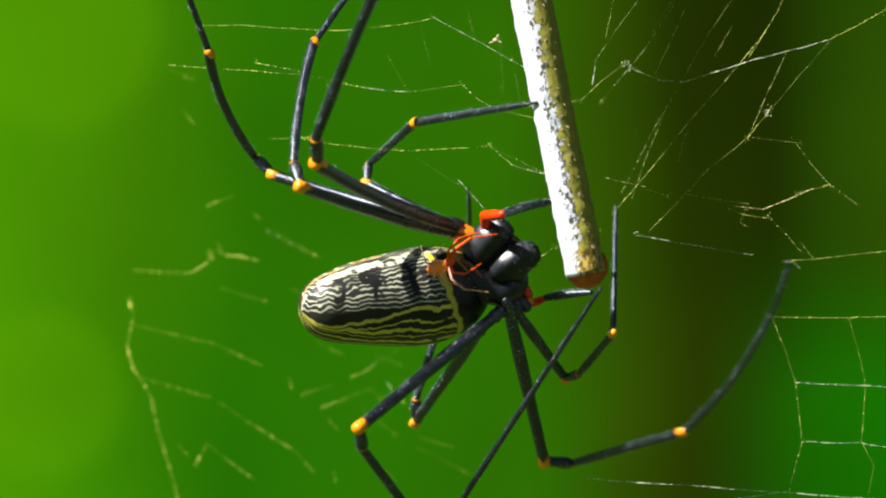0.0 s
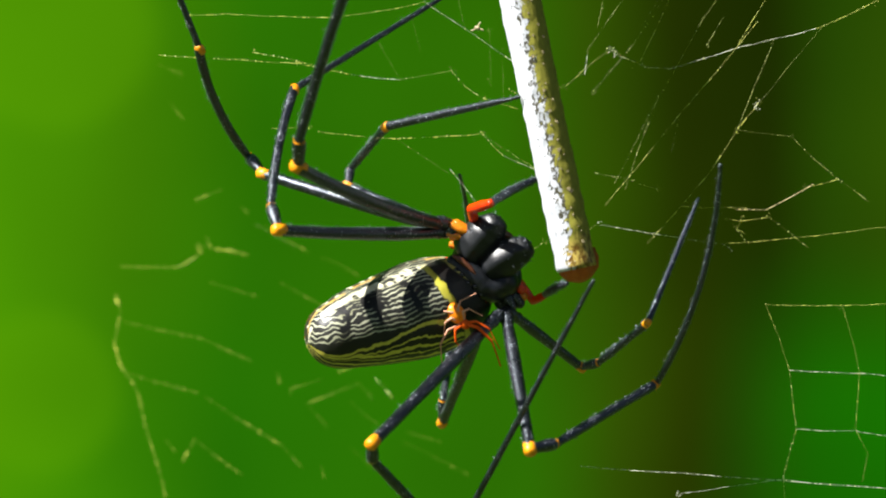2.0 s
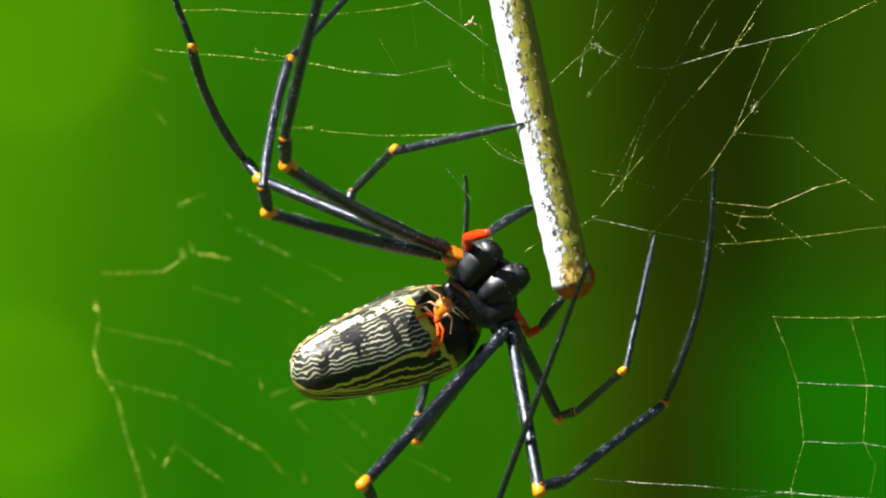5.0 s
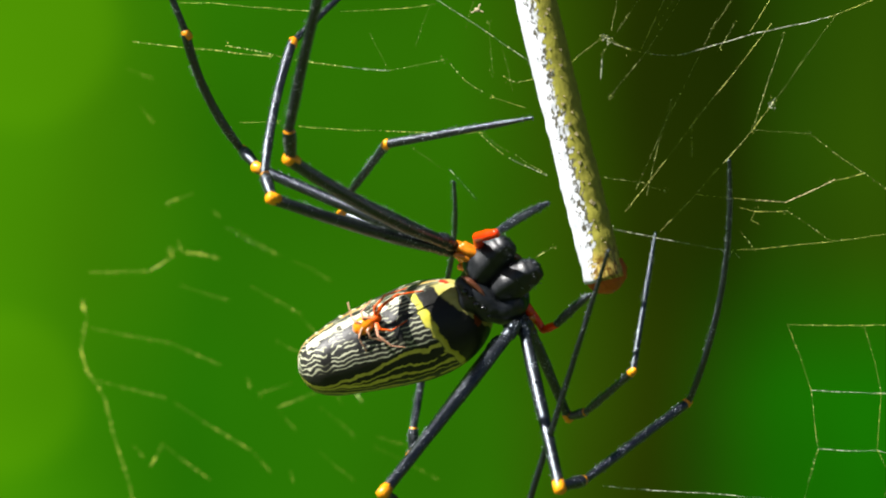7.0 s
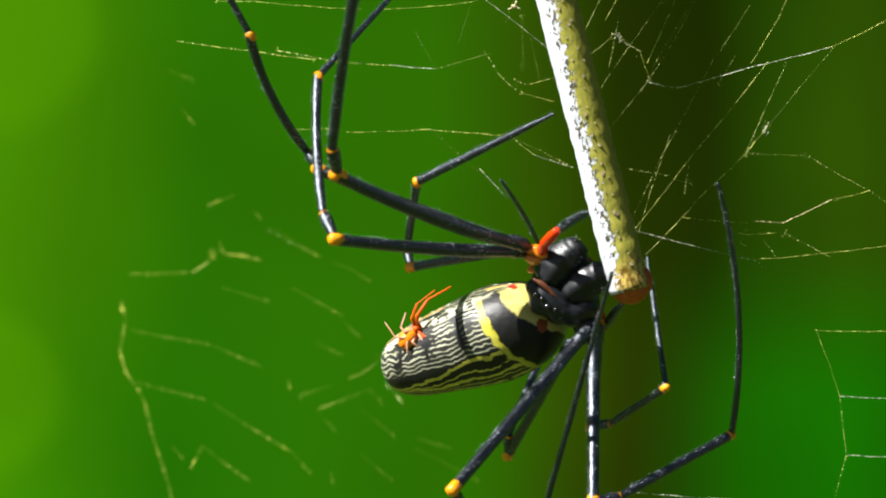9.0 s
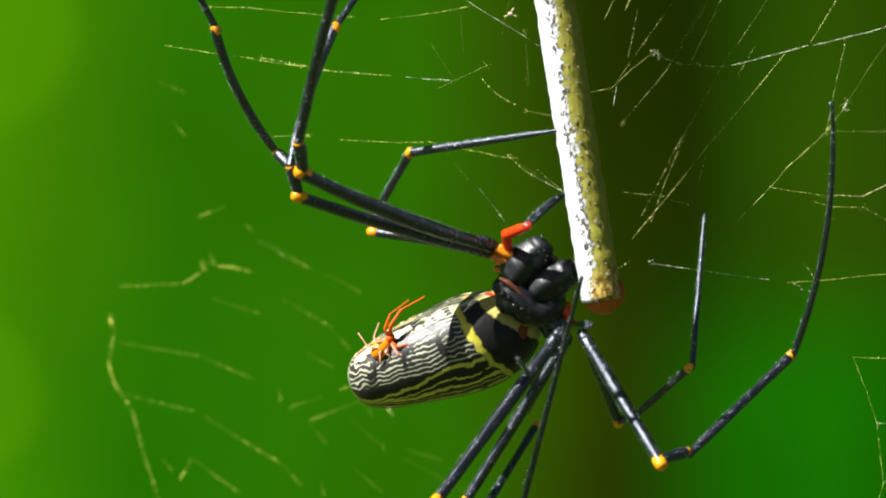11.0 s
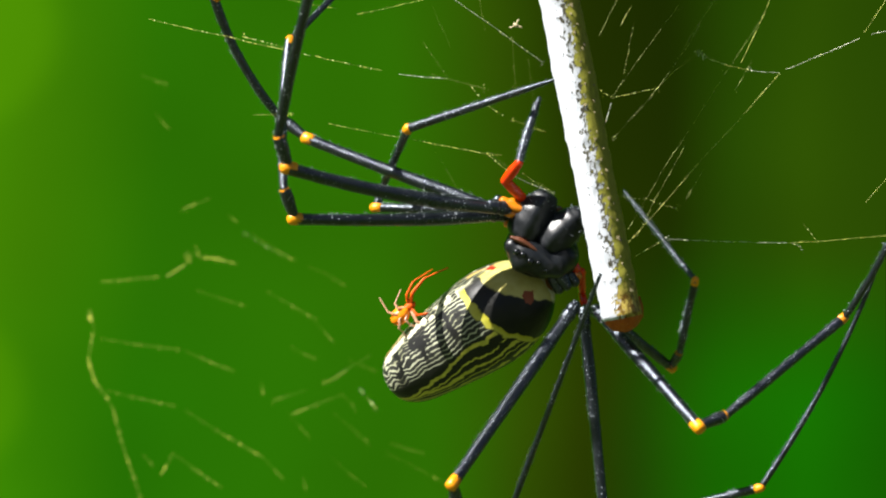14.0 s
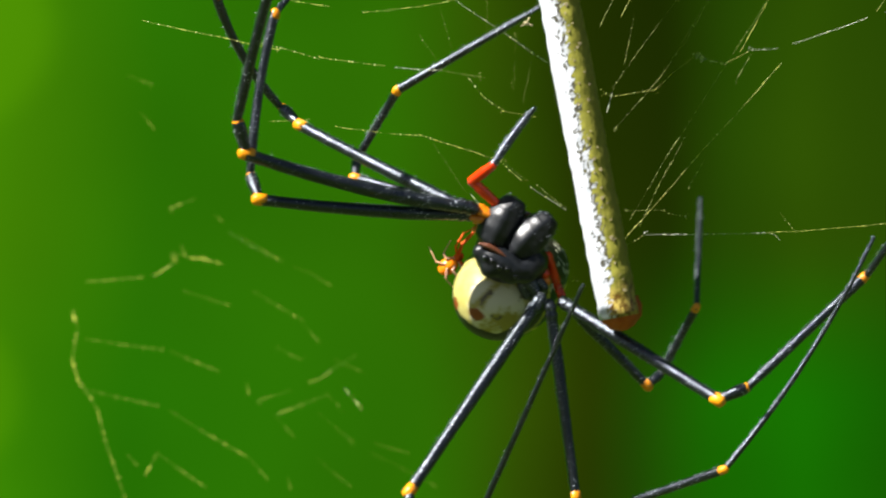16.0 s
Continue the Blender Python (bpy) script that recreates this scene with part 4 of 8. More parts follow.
strand(web_upper, 0.03, "yellow", 7.5, (40.97, 12.01), (37.45, 8.06), (32.24, 2.6))
strand(web_upper, 0.026, "faint", 7.5, (46.26, 17.88), (50.88, 17.55), (54.91, 17.3))
strand(web_upper, 0.03, "beaded", 7.5, (54.91, 17.3), (59.28, 13.94), (63.05, 11.42))
strand(web_upper, 0.03, "beaded", 7.5, (63.05, 11.42), (65.15, 9.99), (67.67, 8.06))
strand(web_upper, 0.03, "yellow", 7.5, (37.45, 8.06), (44.16, 7.47), (47.1, 7.3))
strand(web_upper, 0.045, "straw", 7.5, (46.68, 7.3), (51.3, 7.05), (58.44, 10.33))
strand(web_upper, 0.032, "yellow", 7.5, (58.27, 10.16), (60.95, 10.75), (63.05, 11.42))
strand(web_upper, 0.032, "yellow", 7.5, (44.16, 6.13), (46.68, 5.54), (50.88, 5.71))
strand(web_upper, 0.032, "yellow", 7.5, (46.51, 5.79), (45.84, 4.28), (47.1, 3.61))
strand(web_upper, 0.03, "beaded", 7.5, (51.3, 5.79), (55.08, 3.44), (58.02, 1.43))
strand(web_upper, 0.05, "white", 7.5, (48.53, 21.75), (49.37, 22.08), (49.03, 21.24))
strand(web_upper, 0.045, "white", 7.5, (49.03, 21.49), (49.54, 22.59))
strand(web_upper, 0.028, "white", 13, (32.58, 29.3), (34.51, 28.21), (36.77, 27.54))
strand(web_upper, 0.05, "white", 13, (32.07, 29.47), (33.58, 28.97))
strand(web_upper, 0.045, "white", 13, (33.08, 29.64), (33.25, 28.13))
strand(web_upper, 0.03, "beaded", 14, (23.84, 23.17), (25.27, 22.59), (31.57, 23.76))
strand(web_upper, 0.026, "yellow", 14, (31.57, 23.76), (34.51, 26.53), (37.61, 29.05))
web_line = spider_web(0.0046, "long white silk line tied beside the twig", [
    [(23.59, 3.02), (23.09, 4.18), (22.22, 3.79), (23.01, 2.77), (22.85, 3.73), (22.7, 4.31), (20.87, 4.38), (19.81, 4.7), (23.18, 3.94), (22.07, 3.09), (25.21, 3.02), (25.52, 2.43), (28.56, 2.62), (28.77, 3.18), (28.21, 2.85), (27.79, -2.02), (27.67, -0.09), (31.15, 0.67), (31.57, 3.19), (28.6, 2.09), (32.83, 1.51), (28.63, -2.85), (34.09, 1.34), (30.73, 3.02), (29.89, 2.18)],
    [(51.3, -1.76), (42.48, 0.08), (39.46, -0.76), (40.38, 0.25), (41.31, 0.76), (40.8, 1.93), (39.96, 1.18), (38.71, 1.09), (41.34, 0.13), (41.87, -0.06), (42.4, -0.25), (42.9, -0.17), (45.09, -1.01), (44.83, -1.68), (45.84, -1.6), (52.14, -5.37), (51.93, -4.53), (51.72, -3.69), (49.62, 1.09), (50.67, 1.01), (51.72, 0.92), (45.84, -4.28), (49.2, 0.08), (45.84, 2.18), (48.36, 2.43)],
])
strand(web_line, 0.04, "white", 7.5, (25.52, 2.43), (34.09, 1.09), (42.9, -0.17))
strand(web_line, 0.03, "yellow", 7.5, (42.74, -0.17), (54.24, 0.76), (65.99, 2.18), (71.87, 2.77))
strand(web_line, 0.035, "white", 9, (45.84, -1.6), (47.1, -2.1), (47.52, -2.77))
strand(web_line, 0.025, "beaded", 9, (47.52, 1.34), (49.37, -0.92), (49.87, -1.6))
strand(web_line, 0.03, "beaded", 14, (28.21, -1.26), (30.31, -0.08), (32.83, 1.43))
web_rays = spider_web(0.006, "slanting dotted silk rays running up past the twig", [
    [(27.29, 9.82), (26.73, 11.4), (25.8, 11.43), (26.53, 10.83), (26.37, 11.35), (26.22, 11.49), (24.4, 11.12), (23.34, 11), (27.23, 11.13), (26.23, 10.46), (29.47, 10.57), (29.89, 10.16), (31.47, 8.38), (30.23, 6.99), (28.21, 4.7), (29.89, 5.96), (25.15, 5.71), (24.01, 4.28), (26.11, 6.8), (23.35, 4.87), (27.79, 3.44), (23.59, 3.44), (29.05, 1.76), (26.95, 3.02), (28.21, 5.12)],
    [(35.35, 25.44), (34.63, 27.04), (33.53, 27.11), (34.09, 26.53), (34.1, 26.9), (34.12, 26.9), (32.46, 26.38), (31.57, 26.11), (34.25, 26.77), (33.01, 26.2), (36.01, 26.41), (36.19, 26.11), (38.19, 24.48), (37.36, 23.22), (35.77, 21.07), (39.13, 22.75), (35.44, 22.29), (35.35, 20.65), (37.03, 23.17), (34.06, 21.45), (38.29, 20.23), (34.09, 20.23), (39.55, 18.56), (37.45, 19.81), (38.29, 21.49)],
])
strand(web_rays, 0.026, "dotted", 14, (27.54, 3.02), (33.25, 12.68), (42.48, 26.95))
strand(web_rays, 0.026, "faint", 14, (42.06, 26.28), (45, 30.73), (48.03, 35.52))
strand(web_rays, 0.026, "dotted", 14, (28.88, 1.93), (31.57, 7.47), (35.93, 15.36))
strand(web_rays, 0.034, "yellow", 14, (26.36, -0.34), (38.29, 13.1), (50.04, 26.11))
strand(web_rays, 0.024, "dotted", 14, (25.27, 16.46), (31.99, 24.01), (36.19, 29.89), (40.38, 37.03))
strand(web_rays, 0.03, "faint", 14, (33.67, 26.28), (37.03, 31.82), (40.13, 37.03))
strand(web_rays, 0.024, "dotted", 14, (25.27, 22.75), (29.05, 28.21), (34.93, 36.19))
strand(web_rays, 0.024, "dotted", 14, (23.17, 31.65), (25.86, 37.03))
strand(web_rays, 0.026, "beaded", 14, (26.36, 33.16), (28.04, 36.19))
strand(web_rays, 0.022, "dotted", 14, (26.95, 26.11), (28.38, 33.67))
strand(web_rays, 0.024, "dotted", 14, (36.19, 7.47), (38.71, 11.84))
strand(web_rays, 0.024, "dotted", 14, (43.32, 23.59), (45.84, 27.79))
strand(web_rays, 0.05, "white", 14, (24.18, 18.97), (25.02, 21.75))
web_ladder = spider_web(0.005, "ladder-like yellow silk cells of an orb web", [
    [(52.2, -19.8), (53.61, -17.48), (50.14, -18.9), (50.78, -18.64), (51.3, -18), (52.32, -16.97), (51.3, -17.61), (51.04, -18), (53.22, -21.08), (51.94, -21.34), (54.52, -20.96), (55.28, -20.7), (57.47, -21.47), (58.37, -22.24), (58.76, -21.85), (64.99, -26.62), (65.15, -26.78), (68.51, -24.68), (69.35, -25.52), (70.61, -25.31), (71.87, -25.1), (71.87, -25.1), (71.87, -25.1), (71.87, -25.1), (71.87, -25.1)],
])
strand(web_ladder, 0.036, "yellow", 1.5, (47.35, -8.9), (53.4, -8.98), (58.86, -8.98), (66.83, -8.73))
strand(web_ladder, 0.026, "yellow", 1.5, (47.52, -8.9), (49.37, -13.77), (50.96, -18.64))
strand(web_ladder, 0.026, "beaded", 1.5, (50.96, -18.64), (51.97, -27.45), (50.04, -34.34), (50.21, -37.7))
strand(web_ladder, 0.036, "white", 1.5, (50.96, -18.64), (55.92, -18.97), (61.37, -19.06), (66.83, -19.48))
strand(web_ladder, 0.036, "white", 1.5, (51.97, -27.45), (60.79, -27.62), (62.63, -28.04), (67.67, -28.63))
strand(web_ladder, 0.024, "yellow", 1.5, (58.86, -9.15), (60.12, -13.35), (61.37, -19.06))
strand(web_ladder, 0.024, "yellow", 1.5, (61.37, -19.06), (60.79, -27.45), (62.63, -30.98), (61.79, -35.18))
strand(web_ladder, 0.05, "white", 1.5, (19.98, -32.91), (34.93, -33.92), (49.87, -35.01), (66.83, -36.19))
strand(web_ladder, 0.028, "white", 1.5, (34.51, -37.03), (42.48, -35.85), (49.87, -34.84))

insect = tagged(new("insect_remains"), "tiny dried insect husk caught in the web", "insect")
bm = bmesh.new()
ball(bm, (0, 0, 0), (0.5 * MM, 0.35 * MM, 0.3 * MM), pose(0, 0, 0, 0, 30), 8, 10)
part("husk", bm, DULL, insect)
for turn in (25, 160, -60):
    bm = bmesh.new()
    lathe(bm, capped([(0.2 * MM, 0.1 * MM), (0.9 * MM, 0.16 * MM)], 3), 6, 0.15 * MM)
    part("wing", bm, DULL, insect).matrix_local = pose(0, 0, 0, 0, turn, 0)


# ---- what moves ----
def carried(t, x, y, z, lean=0, turn=0):
    """A row for walk(): millimetres seen from the drifting viewpoint, and degrees in the upright plane that faces it."""
    return t, drift(t) @ pose(x * MM, y * MM, z * MM, 0, lean - turn, 0)


def rolled(t, x, y, z, lean, roll):
    """The same with a roll about the thing's own length."""
    t, m = carried(t, x, y, z, lean)
    return t, m @ pose(0, 0, 0, 0, 0, roll)


def first_turn(d):
    """A turn that lays +X along d and keeps +Y pointing away."""
    side = Vector((0, 1, 0)) - d * d.y
    side = side.normalized() if side.length > 0.05 else d.orthogonal().normalized()
    return Matrix((d, side, d.cross(side))).transposed().to_quaternion()


def follow_axis(ob, rows, twists=((0, 0),)):
    """Key a part by its root (mm) and its +X direction, with no spin about it but the twists (seconds, degrees)."""
    keys, q, old = [], None, None
    for t, x, y, z, *d in rows:
        d = Vector(d).normalized()
        q = old.rotation_difference(d) @ q if q else first_turn(d)
        old = d
        keys.append((t, Matrix.Translation(Vector((x, y, z)) * MM) @ q.to_matrix().to_4x4() @ pose(0, 0, 0, np.interp(t, *zip(*twists)), 0, 0)))
    walk(ob, keys)


def follow_limb(pieces, rows):
    """Key a chain of rigid pieces by its joints (mm); wide swings get rows between."""
    times, chains = [], []

    def add(t, joints):
        if times:
            before = chains[-1]
            widest = max((b - a).angle(d - c) for a, b, c, d in zip(before, before[1:], joints, joints[1:]))
            if widest > radians(55) and t - times[-1] > 0.12:
                middle = [before[0].lerp(joints[0], 0.5)]
                for a, b, c, d in zip(before, before[1:], joints, joints[1:]):
                    u, v = (b - a).normalized(), (d - c).normalized()
                    w = u + v if (u + v).length > 0.2 else u + v + Vector((0, -0.6, 0))
                    middle.append(middle[-1] + w.normalized() * (d - c).length)
                add(round((times[-1] + t) / 2 * 30) / 30, middle)
        times.append(t)
        chains.append(joints)

    for t, *flat in rows:
        add(t, [Vector(flat[k:k + 3]) for k in range(0, len(flat), 3)])
    for k, piece in enumerate(pieces):
        follow_axis(piece, [(t, *c[k], *(c[k + 1] - c[k])) for t, c in zip(times, chains)])


def motions():
    """What moves: each thing and each part on it, by seconds and millimetres."""
    walk(spider, [carried(t, x, y, z) for t, x, y, z in [
        (0, 7.64, 0, -2.02),
        (0.5, 8.73, 0, -1.76),
        (1, 8.06, 0, -0.76),
        (1.5, 7.89, 0, -1.43),
        (2, 6.63, 0, -1.43),
        (2.5, 7.22, 0, -1.6),
        (3, 8.48, 0, -2.85),
        (3.3, 5.12, 0, -3.69),
        (3.5, 7.05, 0, -3.95),
        (3.7, 6.8, 0, -4.53),
        (5.8, 5.96, 0, -5.37),
        (6, 6.41, 0, -5.29),
        (6.5, 5.12, 0, -5.21),
        (7, 7.89, 0, -4.7),
        (7.5, 8.06, 0, -4.53),
        (8, 9.99, 0, -5.79),
        (8.5, 15.2, 0, -5.63),
        (9, 18.39, 0, -5.12),
        (9.2, 20.23, 0, -6.21),
        (11.3, 12.93, 0, -4.95),
        (11.5, 15.45, 0, -5.63),
        (12, 12.93, 0, -5.37),
        (12.5, 12.85, 0, -1.6),
        (13, 14.36, 0, -2.02),
        (13.2, 13.18, 0, -1.68),
        (13.5, 11.42, 0, -1.18),
        (13.6, 12.09, 0, -0.59),
        (13.8, 13.43, 0, 0.59),
        (14, 14.78, 0, 1.76),
        (14.25, 11.42, 0, 1.34),
        (14.5, 8.06, 0, 0.92),
        (14.75, 10.16, 0, 0.29),
        (15, 12.26, 0, -0.34),
        (15.5, 3.02, 0, -0.76),
        (16, 10.16, 0, 0.92),
    ]])
    follow_limb(limbs["leg_upper_first"], [
        (0, -4.76, -1.54, 4.62, -33.46, 12.05, 13.29, -36.18, 15.67, 15.84, -42.48, 1.44, 31.25, -53.5, -11.38, 63.15),
        (0.5, -4.97, -1.86, 5.02, -33.29, 12.51, 13.64, -35.74, 16.12, 16.48, -42.24, 1.76, 31.69, -53.27, -11.33, 63.48),
        (1, -5.48, -1.81, 4.44, -33.91, 12.47, 12.89, -36.37, 16.14, 15.65, -42.93, 1.9, 30.95, -54.82, -11.26, 62.39),
        (1.5, -5.35, -1.67, 4.28, -33.73, 12.62, 12.88, -36.46, 16.03, 15.71, -43.12, 2.25, 31.38, -54.85, -11.22, 62.75),
        (2, -5.56, -1.77, 4.27, -34.02, 12.35, 12.88, -36.41, 16.07, 15.62, -42.96, 2.25, 31.3, -54.6, -11.18, 62.72),
        (2.5, -4.68, -1.65, 4.87, -33.06, 12.58, 13.56, -35.78, 15.99, 16.4, -42.2, 2.29, 32.23, -54.18, -11.15, 63.52),
        (3, -4.94, -1.62, 4.85, -33.18, 12.02, 14.82, -35.46, 15.81, 17.56, -42.88, 2.45, 33.25, -54.47, -11.12, 64.63),
        (3.3, -5.22, -2.12, 3.95, -32.71, 12.55, 14.56, -35.26, 16.1, 17.39, -42.4, 2.78, 33.24, -53.99, -11.11, 64.49),
        (3.5, -5.24, -1.44, 4.02, -33.44, 11.54, 14.96, -35.74, 15.46, 17.5, -43.22, 2.31, 33.34, -55.71, -11.1, 64.44),
        (3.7, -4.84, -1.71, 3.96, -32.87, 11.43, 15.13, -35.15, 15.36, 17.67, -42.72, 2.65, 33.82, -54.93, -11.12, 64.89),
        (5.8, -6.05, -0.56, 5.05, -34.93, 10.38, 16.44, -37.57, 13.68, 19.48, -44.56, 1.04, 35.95, -55.84, -11.54, 67.85),
        (6, -6.15, -0.4, 5.06, -35.18, 10.15, 16.44, -37.84, 13.44, 19.47, -44.9, 0.86, 35.94, -56.32, -11.57, 67.86),
        (6.5, -6.11, -0.24, 5.15, -35.32, 9.71, 16.6, -38.22, 12.87, 19.54, -45.38, 0.8, 36.36, -57.48, -11.63, 68.02),
        (7, -6.63, -0.09, 4.81, -35.83, 9.04, 16.94, -38.54, 12.3, 19.96, -46.02, 0.27, 36.67, -58.47, -11.7, 68.37),
        (7.5, -6.45, 0.23, 4.93, -36, 7.85, 17.26, -38.64, 11.32, 20.1, -46.32, -0.21, 37.07, -59.09, -11.77, 68.8),
        (8, -6.29, 0.38, 4.93, -35.94, 7.07, 17.56, -38.47, 10.57, 20.47, -46.29, -0.69, 37.55, -60, -11.79, 69.05),
        (8.5, -6.72, 0.83, 5.05, -37.19, 5.75, 16.49, -39.49, 9.41, 19.4, -47.78, -1.17, 36.69, -63, -11.77, 67.66),
        (9, -6.71, 0.92, 5.28, -37.1, 5.5, 17.07, -38.75, 9.65, 19.74, -46.94, -1.42, 36.78, -63.67, -11.69, 67.08),
        (9.2, -6, 0.5, 4.93, -36.13, 6.89, 16.54, -39.42, 9.64, 19.49, -48.22, -0.79, 36.62, -64.66, -11.66, 66.87),
        (11.3, -6.08, 0.12, 4.85, -35.71, 8.01, 16.82, -38.5, 11.1, 19.93, -47, 2.26, 38.08, -62.34, -11.08, 67.92),
        (11.5, -7.04, 1.23, 5.01, -36.43, 9.89, 17.03, -39.74, 10.48, 21.01, -47.1, -0.81, 38.27, -64.27, -10.99, 68.35),
        (12, -6.36, -0.09, 4.89, -35, 10.7, 17.02, -38.6, 12.68, 20.22, -46.85, 3.46, 38.29, -62.38, -10.71, 67.64),
        (12.5, -5.58, 0.48, 5.17, -34.25, 12.55, 15.93, -37.89, 12.82, 19.64, -45.86, 1.91, 36.88, -63.17, -10.26, 66.13),
        (13, -5.02, -0.79, 4.84, -32.82, 11.88, 17.06, -35.97, 14.59, 20.2, -45.93, 6.87, 38.11, -60.13, -9.83, 66.8),
        (13.2, -5.39, -0.67, 4.52, -33.55, 11.17, 16.78, -36.49, 14.2, 19.84, -46.81, 7.62, 38, -58.68, -9.72, 67.36),
        (13.5, -5.89, -0.43, 4.02, -34.62, 9.87, 16.35, -37.28, 13.19, 19.34, -48.02, 7.86, 37.67, -55.48, -9.74, 68.3),
        (13.6, -5.84, -0.24, 3.96, -34.75, 9.81, 16.06, -37.66, 12.93, 19.04, -48.24, 7.3, 37.38, -55.71, -9.84, 68.26),
        (13.8, -5.83, 0.22, 3.87, -35, 10.06, 15.5, -38.43, 12.6, 18.48, -48.65, 6.1, 36.73, -56.07, -10.04, 68.16),
        (14, -5.92, 0.68, 3.81, -35.27, 10.54, 14.96, -39.18, 12.33, 17.9, -49.07, 5.2, 36.09, -56.17, -10.16, 67.99),
        (14.25, -5.84, -0.02, 3.97, -34.46, 11.07, 15.87, -38.03, 13.51, 18.76, -48.17, 6.06, 36.68, -56.97, -10.08, 67.76),
        (14.5, -5.88, -0.73, 4.17, -33.65, 11.66, 16.79, -36.85, 14.65, 19.6, -47.28, 7.03, 37.28, -57.29, -9.91, 67.56),
        (14.75, -6.15, -0.88, 4.3, -32.82, 12.67, 18.02, -35.89, 15.76, 20.86, -45.74, 6.25, 37.96, -57.79, -9.76, 68),
        (15, -6.45, -0.92, 4.45, -31.98, 13.66, 19.25, -34.93, 16.82, 22.14, -44.19, 5.78, 38.63, -57.92, -9.58, 68.28),
        (15.5, -4.92, -2.86, 3.88, -28.26, 16.1, 17.26, -31.45, 18.21, 20.79, -40.46, 10.97, 39.4, -50.16, -9.17, 67.75),
        (16, -5.65, -0.68, 4.5, -31.94, 13.82, 17.98, -35.01, 16.87, 20.89, -44.21, 5.73, 37.35, -53.52, -9.54, 68.71),
    ])
